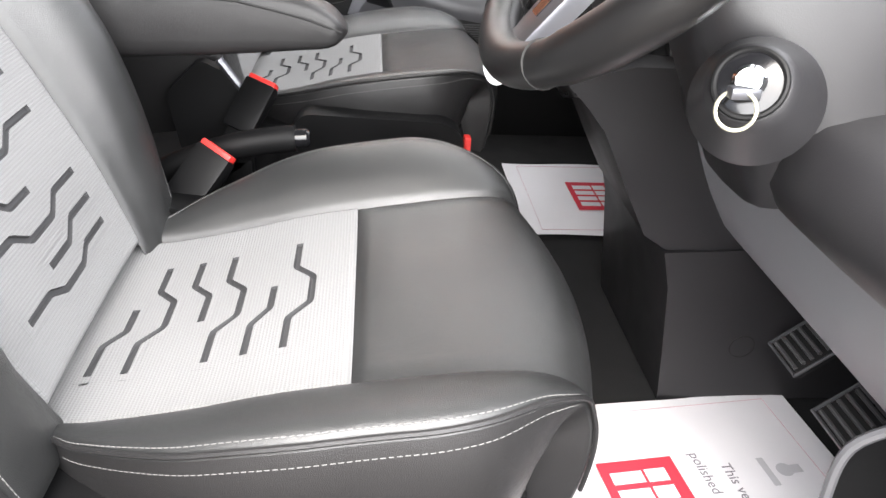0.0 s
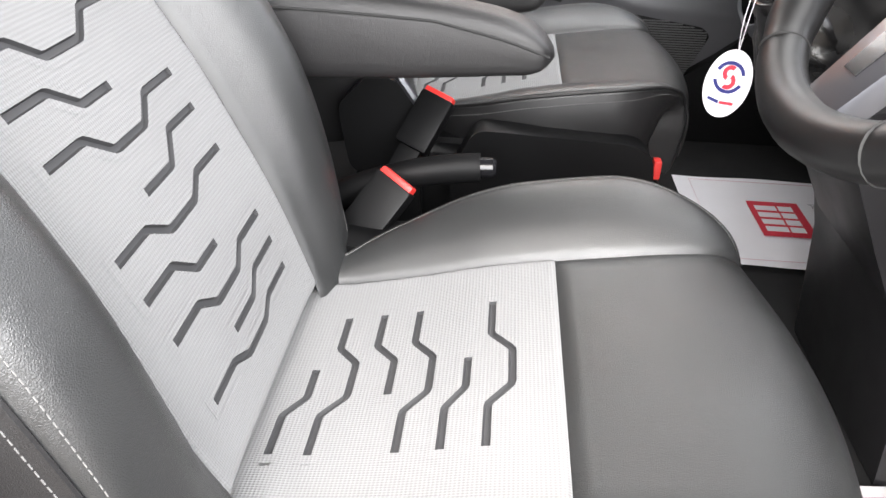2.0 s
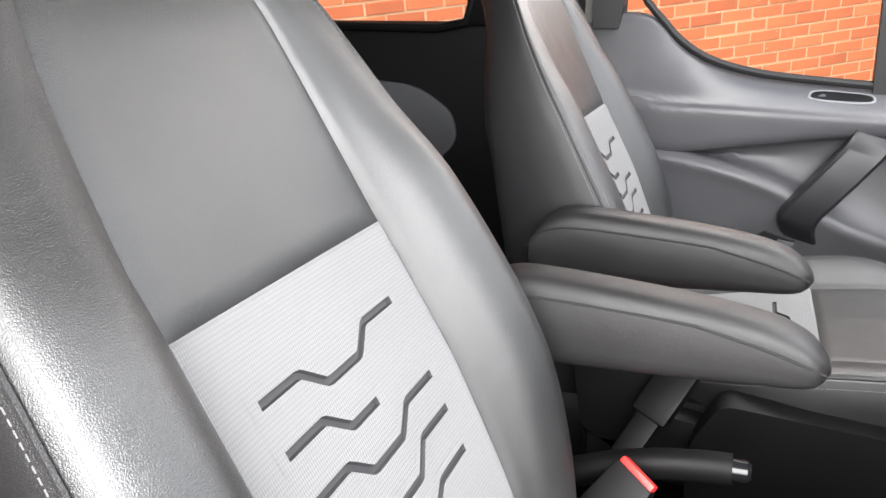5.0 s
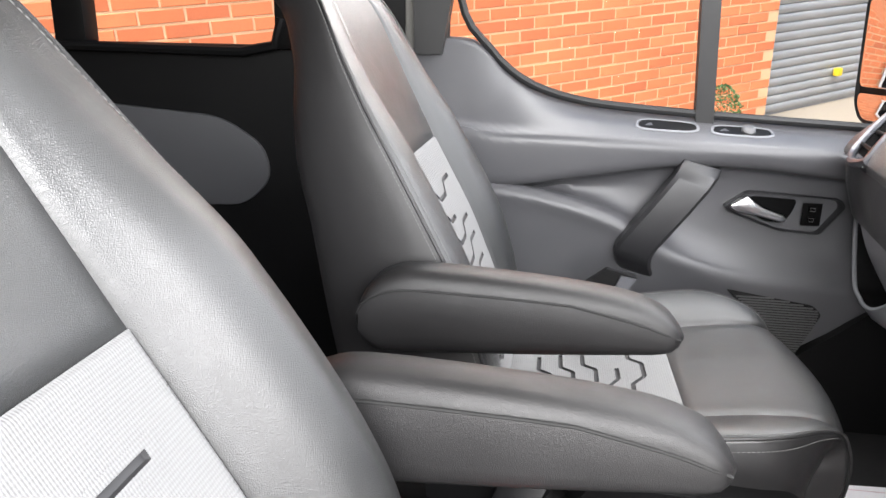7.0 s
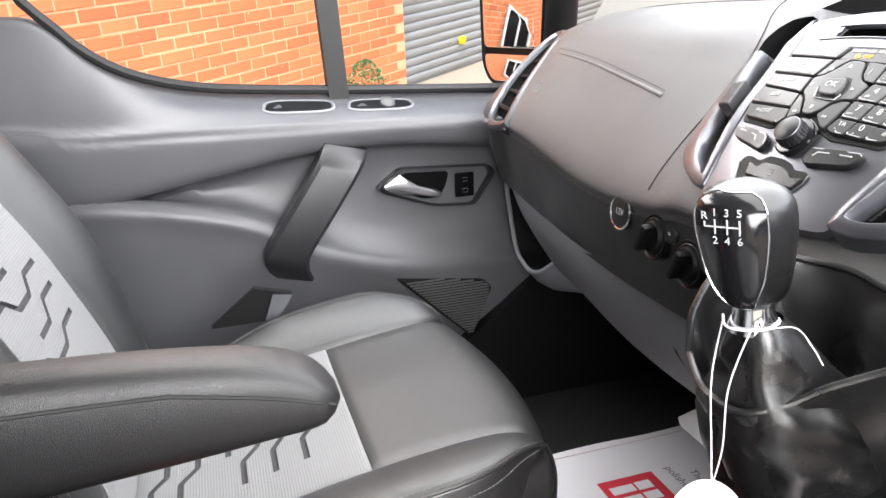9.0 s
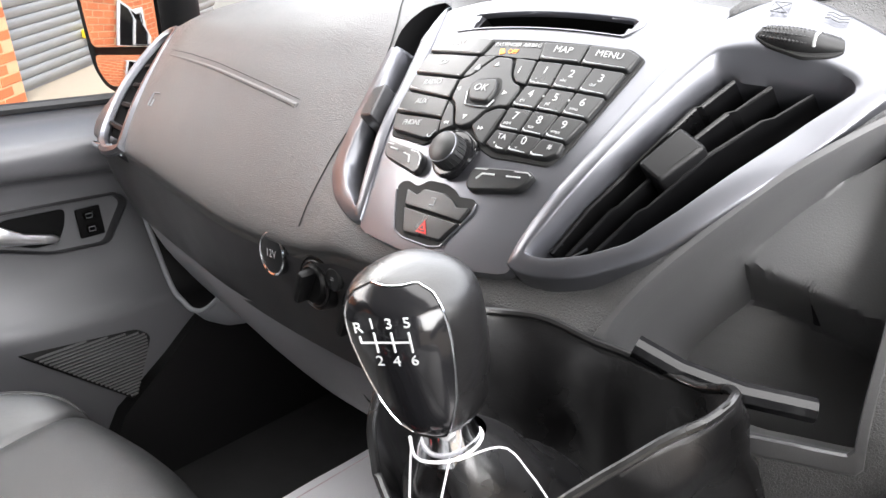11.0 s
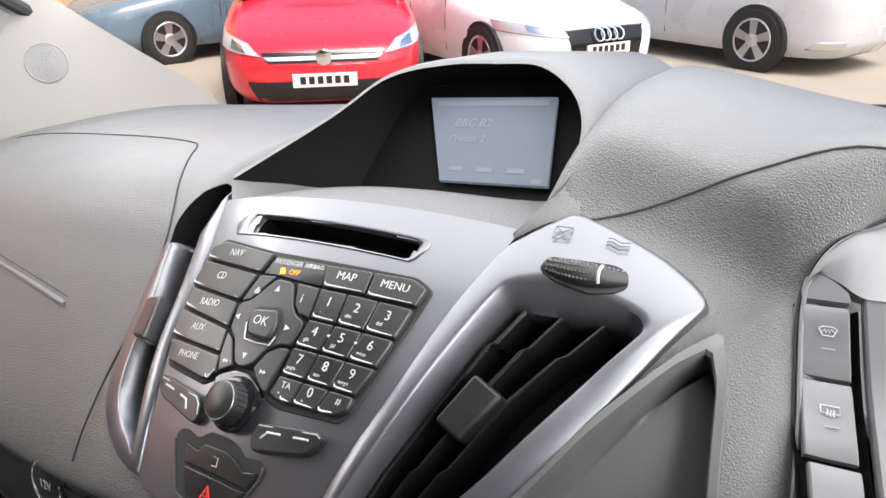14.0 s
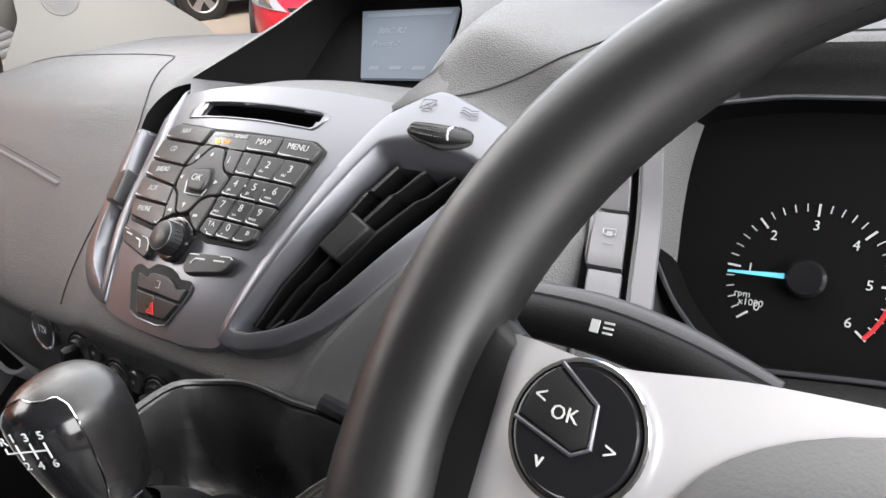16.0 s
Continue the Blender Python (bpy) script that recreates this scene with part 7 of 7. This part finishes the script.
g = bmesh.new()
gv = [g.verts.new(yard(x, y, 0)) for x, y in ((-400, -400), (400, -400), (400, 400), (-400, 400))]
g.faces.new(gv)
one("ground", g, TARMAC, "worn pale tarmac yard", "ground", kind="structure")
building = thing("brick_building", yard(0, 0, 0), "orange-red brick workshop wall beside a grey roller shutter", "building")
wall_part = part("wall", in_yard(join(box((-8, .16, 2.0), (16, .3, 4)), box((9.0, .16, 2.0), (8, .3, 4)), box((2.5, .16, 3.7), (5, .3, .6)))), MORTAR, building, "mortar and brick wall")
shutter = thing("roller_shutter", yard(2.5, .2, 0), "closed grey slatted steel roller shutter", "shutter", kind="structure")
SLAT = .075
for i in range(46):
    z = .02 + SLAT * i
    line = [V(0, .185, z), V(0, .176, z + .006), V(0, .174, z + .035), V(0, .172, z + .066), V(0, .185, z + .071)]
    part("slat", in_yard(loft([[p + V(x, 0, 0) for p in line] for x in (-.02, 5.02)])), SHUTTER, shutter, "", 80)
part("backing", in_yard(box((2.5, .2, 1.7), (5.0, .02, 3.4))), SHUTTER, shutter)
part("lock", in_yard(box((1.10, .14, .28), (.07, .05, .07), .01)), YELLOW, shutter, "yellow padlock guard")
# white-framed window further along the wall, seen in the door mirror
win = thing("window_1", yard(-4.6, -.01, .7), "white-framed window in the brick wall", "window", kind="structure")
for c, sz in (((-4.6, -.03, .17), (.8, .05, .07)), ((-4.6, -.03, .92), (.8, .05, .07)), ((-4.965, -.03, .545), (.07, .05, .68)), ((-4.235, -.03, .545), (.07, .05, .68)), ((-4.6, -.03, .545), (.06, .05, .68))):
    part("window_frame", in_yard(box(c, sz, .008)), WHITE_FRAME, win)
for x in (-4.78, -4.42):
    part("pane", in_yard(box((x, -.012, .545), (.30, .006, .68))), GLOSS, win)

# clipped bush in a pot by the wall
bush = thing("potted_bush", yard(-.88, -.28, 0), "small clipped green bush in a grey pot by the wall", "plant")
part("pot", in_yard(disc((-.88, -.28, 0), (1, 0, 0), (0, 1, 0), [(.08, 0), (.11, .17), (.115, .18), (.10, .18), (.095, .16)], 20)), TERRACOTTA, bush)
rng = random.Random(5)
lv = bmesh.new()
for k in range(900):
    h = rng.random()
    r = (.115 * math.sin(math.pi * min(1, .28 + .72 * h)) ** .6 + .01) * (.75 + .3 * rng.random())
    a = rng.random() * 6.283
    r *= 1.2
    c = V(-.88 + r * math.cos(a), -.28 + r * math.sin(a), .17 + .31 * h)
    d1 = V(rng.uniform(-1, 1), rng.uniform(-1, 1), rng.uniform(-.6, 1)).normalized() * .012
    d2 = V(rng.uniform(-1, 1), rng.uniform(-1, 1), rng.uniform(-1, 1)).cross(d1).normalized() * .007
    vs = [lv.verts.new(c + q) for q in (-d1, d2, d1, -d2)]
    lv.faces.new(vs)
part("foliage", in_yard(lv), LEAF, bush, "dense small green leaves")

# ---------- door mirror outside the far door ----------
mirror = thing("door_mirror", (.60, 2.3, 1.2), "black door mirror housing with two mirror glasses", "mirror")
MIRROR = plain("mirror glass", (.86, .87, .88), .02, 1.0)
MN = V(-.96, -.28, 0).normalized()


def onm(a, b, n=0.0):
    return V(.565, 2.40, 1.30) + V(.28, -.96, 0) * (-a * 1.25 / 1000) + V(0, 0, 1) * (b / 1000) + MN * (n / 1000)
out = rounded([onm(-105, -138), onm(60, -138), onm(88, -90), onm(98, 180), onm(70, 205), onm(-95, 200), onm(-118, 160)], .045, 6)
rings = []
ctr = sum(out, Vector()) / len(out)
for k, d in ((.90, -.004), (.97, .004), (1.0, -.004), (1.03, -.035), (.95, -.09), (.70, -.135), (.3, -.15)):
    rings.append([ctr + (p - ctr) * k + MN * d for p in out])
part("housing", loft(rings, closed=True, caps=True), DARK, mirror, "black plastic housing")
part("upper_glass", prism(rounded([onm(-94, -42, -2), onm(80, -42, -2), onm(88, 172, -2), onm(66, 190, -2), onm(-88, 186, -2), onm(-104, 160, -2)], .02, 4), MN, .004, .001), MIRROR, mirror, "large mirror glass")
part("lower_glass", prism(rounded([onm(-94, -124, -2), onm(54, -124, -2), onm(76, -90, -2), onm(78, -58, -2), onm(-94, -58, -2)], .018, 4), MN, .004, .001), MIRROR, mirror, "small wide-angle mirror glass")
part("arm", box((.62, 2.22, 1.16), (.10, .26, .07), .02), DARK, mirror, "black mirror arm")

# ---------- parked cars ----------
TYRE = material("black tyre", (0.02, 0.02, 0.02), 0.8, spread=0.2)
ALLOY = plain("silver alloy", (.55, .56, .58), .3, .8)
CARGLASS = plain("dark car glass", (.05, .06, .06), .06)
LAMPGLASS = plain("pale headlamp", (.55, .56, .58), .12, .4)
PLATE = plain("white plate", (.75, .75, .72), .5)
TAIL = plain("red tail lamp", (.5, .02, .02), .2)


def car(name, place, turn, paint, label, style, length=4.3, wr=.31):
    th = thing(name, place, label, "car", "parked cars")
    m = Matrix.Translation(place) @ YARD.to_3x3().to_4x4() @ Matrix.Rotation(radians(turn), 4, "Z")
    L = length / 2
    mat = material(label[:18] + " paint", paint, .28, spread=.04, big=2, coat=.7)
    levels = [(.18, -.16), (.24, -.06), (.36, .0), (.48, .0), (.56, -.02), (.62, -.06), (.67, -.14), (.72, -.28), (.77, -.50), (.82, -.75), (.87, -1.0), (.92, -1.22), (.96, -1.32)]
    wide = [(.18, .80), (.3, .87), (.6, .89), (.8, .87), (.96, .80)]
    back = [(.18, .12), (.3, .02), (.6, .0), (.9, .06), (.96, .12)]

    def outline(z, k):
        front, rear, hw = L + lerp_table(levels, z), -L + lerp_table(back, z), lerp_table(wide, z)
        c, h = (front + rear) / 2, (front - rear) / 2
        a = 2 * math.pi * k / 72
        e = .42
        return V(c + h * math.copysign(abs(math.cos(a)) ** e, math.cos(a)), hw * math.copysign(abs(math.sin(a)) ** e, math.sin(a)), z)

    def nose(y, z, off=.006):
        front, rear, hw = L + lerp_table(levels, z), -L + lerp_table(back, z), lerp_table(wide, z)
        c, h = (front + rear) / 2, (front - rear) / 2
        n = 2 / .42
        return V(c + h * max(1e-6, 1 - (min(abs(y) / hw, .9995)) ** n) ** (1 / n) + off, y + math.copysign(off * (abs(y) / hw) ** 4, y), z + off * .4)

    def patch(pts, off=.006, nx=10, ny=4, flip=1):
        (y0, z0), (y1, z1), (y2, z2), (y3, z3) = pts
        rows = []
        for j in range(-1, ny + 2):
            jj = min(max(j, 0), ny) / ny
            row = []
            for i in range(-1, nx + 2):
                ii = min(max(i, 0), nx) / nx
                ya, za = y0 + (y1 - y0) * ii, z0 + (z1 - z0) * ii
                yb, zb = y3 + (y2 - y3) * ii, z3 + (z2 - z3) * ii
                inner = off if 0 <= i <= nx and 0 <= j <= ny else -.01
                row.append(nose(ya + (yb - ya) * jj, za + (zb - za) * jj, inner))
            rows.append(row)
        b = loft(rows)
        if flip < 0:
            b.transform(Matrix.Rotation(math.pi, 4, "Z"))
        b.transform(m)
        return b

    def put(b):
        b.transform(m)
        return b

    part("body", put(loft([[outline(z, k) for k in range(72)] for z in [.18 + .78 * i / 26 for i in range(27)]], closed=True, caps=True)), mat, th, "", 50)
    # cabin
    base = [(L - 1.25, .74, .95), (L - 1.32, .76, .955), (-L + .35, .74, .955), (-L + .2, .72, .95)]
    roof = [(L - 2.0, .55, 1.40), (L - 2.2, .57, 1.42), (-L + 1.1, .56, 1.42), (-L + .9, .54, 1.38)]
    glassb = bmesh.new()
    loft([[V(x, s * w, z) for x, w, z in base for s in (1,)] + [V(x, -w, z) for x, w, z in reversed(base)], [V(x, w, z) for x, w, z in roof] + [V(x, -w, z) for x, w, z in reversed(roof)]], closed=True, bm=glassb)
    part("windows", put(glassb), CARGLASS, th, "dark car windows")
    rf = loft([[V(x, s * w, z + dz) for x, w, z in roof] for s, dz in ((1, -.01), (1, .01), (.6, .035), (0, .045), (-.6, .035), (-1, .01), (-1, -.01))])
    part("roof", put(rf), mat, th)
    for s in (1, -1):
        part("pillar", put(tube([V(L - 1.26, s * .75, .95), V(L - 2.05, s * .56, 1.41)], .03, 6)), mat, th)
        part("pillar", put(tube([V(-L + .3, s * .74, .95), V(-L + 1.0, s * .55, 1.40)], .05, 6)), mat, th)
        part("pillar", put(tube([V(-.25, s * .765, .95), V(-.32, s * .57, 1.41)], .03, 6)), RUBBER, th)
        part("door_mirror", put(box((L - 1.5, s * .95, 1.02), (.12, .20, .13), .04)), mat, th)
    # wheels
    for x in (L - .86, -L + .86):
        for s in (1, -1):
            part("wheel_arch", put(disc((x, s * .785, wr), (1, 0, 0), (0, 0, -s), [(wr + .04, 0), (wr + .04, .095), (wr + .03, .098)], 32)), RUBBER, th)
            w = part("wheel", put(disc((x, s * .79, wr), (1, 0, 0), (0, 0, -s), [(wr * .66, 0), (wr * .96, .0), (wr, .02), (wr, .08), (wr * .95, .098), (wr * .70, .10), (wr * .68, .085)], 36)), TYRE, th)
            rimb = bmesh.new()
            for q in range(5):
                a = 2 * math.pi * q / 5 + .3
                d, e = V(math.cos(a), 0, math.sin(a)), V(-math.sin(a), 0, math.cos(a))
                o = V(x, s * .885, wr)
                prism([o + d * (wr * .12) - e * .035, o + d * (wr * .67) - e * .05, o + d * (wr * .67) + e * .05, o + d * (wr * .12) + e * .035], (0, -s, 0), .02, bm=rimb)
            rimb = join(rimb, disc((x, s * .865, wr), (1, 0, 0), (0, 0, -s), [(.07, 0), (.07, .02), (.05, .03)], 20), tube(ring_pts((x, s * .882, wr), (1, 0, 0), (0, 0, 1), wr * .67, 36), .014, 6, closed=True))
            part("rim", put(rimb), ALLOY, w, "silver alloy rim")
    if style in ("hatch", "saloon"):
        for s in (1, -1):
            pts = ((s * .50, .58), (s * .86, .62), (s * .84, .73), (s * .60, .67)) if style == "hatch" else ((s * .44, .56), (s * .85, .60), (s * .84, .69), (s * .50, .645))
            part("headlight", patch(pts, .012, 12, 5), LAMPGLASS, th, "clear headlight")
            part("lamp_inner", patch(tuple((y * .35 + s * .44, z * .6 + .252) for y, z in pts), .016, 6, 4), CHROME, th)
        if style == "hatch":
            part("grille", patch(((-.44, .53), (.44, .53), (.50, .61), (-.50, .61)), .008), GLOSS, th, "dark slim grille")
            part("grille_bar", patch(((-.44, .545), (.44, .545), (.48, .575), (-.48, .575)), .020), CHROME, th, "chrome grille bar")
            part("emblem", put(disc(nose(0, .565, .02), (0, 1, 0), (0, 0, 1), [(.065, 0), (.065, .012), (.045, .016)], 28)), CHROME, th, "round chrome emblem")
            part("lower_grille", patch(((-.55, .20), (.55, .20), (.62, .38), (-.62, .38)), .016), RUBBER, th, "black lower grille")
            part("number_plate", patch(((-.26, .33), (.26, .33), (.26, .44), (-.26, .44)), .022), PLATE, th, "pale plate")
        else:
            part("grille", patch(((-.40, .34), (.40, .34), (.46, .62), (-.46, .62)), .010), GLOSS, th, "black grille")
            part("grille_edge", tube([m @ nose(y, z, .014) for y, z in ((-.40, .34), (.40, .34), (.46, .62), (-.46, .62))], .012, 6, closed=True), CHROME, th)
            for q in (-.12, -.04, .04, .12):
                part("emblem", tube([m @ nose(q + .055 * math.cos(a), .56 + .055 * math.sin(a), .03) for a in [2 * math.pi * k / 24 for k in range(24)]], .009, 6, closed=True), CHROME, th)
            part("number_plate", patch(((-.26, .38), (.26, .38), (.26, .48), (-.26, .48)), .024), PLATE, th, "pale plate")
    for k in range(6):
        if style in ("hatch", "saloon"):
            z0 = .355 if style == "hatch" else .40
            part("plate_bar", patch(((-.20 + .07 * k, z0), (-.155 + .07 * k, z0), (-.155 + .07 * k, z0 + .06), (-.20 + .07 * k, z0 + .06)), .026, 2, 2), RUBBER, th)
    if style == "estate":
        for s in (1, -1):
            part("tail_light", patch(((s * .55, .70), (s * .82, .70), (s * .80, .80), (s * .55, .78)), .012, 8, 4, -1), TAIL, th, "red tail light")
            part("exhaust_trim", patch(((s * .52, .27), (s * .74, .28), (s * .72, .35), (s * .50, .35)), .018, 6, 3, -1), CHROME, th, "chrome exhaust trim")
    for x in (-.3, .62):
        for s in (1, -1):
            part("door_gap", put(tube([V(x, s * .873, .30), V(x, s * .893, .60), V(x - .02, s * .865, .86)], .004, 4)), SEAM, th)
    return th


def lay(x, y):
    return yard(x, y, 0)


car("hatchback", lay(3.28, -3.22), 184, (.62, .018, .035), "bright red hatchback parked facing the van", "hatch", 3.9)
car("estate_car", lay(6.02, -1.87), 125, (.13, .19, .25), "blue-grey estate car parked behind the red one", "plain", wr=.29)
car("saloon_car", lay(4.15, -5.05), 205, (.80, .80, .82), "white saloon car with a black grille", "saloon")
car("estate_car", lay(4.85, -7.85), 30, (.52, .53, .55), "silver estate car parked beside the white one", "estate", 4.7, .33)

# ---------- brickwork ----------
BL, BH, BJ = .215, .065, .010
bb = bmesh.new()
bmesh.ops.create_cube(bb, size=1.0, matrix=Matrix.Diagonal((BL, .03, BH, 1)))
bmesh.ops.bevel(bb, geom=list(bb.edges), offset=.004, segments=1, affect="EDGES")
bb.transform(YARD.to_3x3().to_4x4())
brick_mesh = bpy.data.meshes.new("brick")
bb.to_mesh(brick_mesh)
bb.free()
brick_mesh.materials.append(BRICK)
verts, faces = [], []
rng = random.Random(11)
for row in range(40):
    z = .01 + (BH + BJ) * row + BH / 2
    for col_ in range(-75, 20):
        x = (BL + BJ) * (col_ + .5 * (row % 2)) - .112
        if x > -.05 and (x < 5.1 or x > 8.5) or (-4.95 < x < -4.25 and .18 < z < .91):
            continue
        o = rng.uniform(-.0025, .0025)
        if -3.1 < x < -.1 and .2 < z < 1.8:
            ob = new("brick", brick_mesh)
            ob.parent = wall_part
            ob.location = yard(x, .021 + o, z)
        else:
            k = len(verts)
            hx, hz = BL / 2, BH / 2
            for dx, dz, dy in ((-hx, -hz, 0), (hx, -hz, 0), (hx, hz, 0), (-hx, hz, 0), (-hx + .004, -hz + .004, -.005), (hx - .004, -hz + .004, -.005), (hx - .004, hz - .004, -.005), (-hx + .004, hz - .004, -.005)):
                verts.append(yard(x + dx, .011 + o + dy, z + dz))
            faces += [(k + 4, k + 5, k + 6, k + 7), (k, k + 1, k + 5, k + 4), (k + 1, k + 2, k + 6, k + 5), (k + 2, k + 3, k + 7, k + 6), (k + 3, k, k + 4, k + 7)]
me = bpy.data.meshes.new("brickwork")
me.from_pydata(verts, [], faces)
me.materials.append(BRICK_FAR)
far_bricks = new("brickwork", me)
far_bricks.parent = wall_part
tagged(far_bricks, kind="stuff")
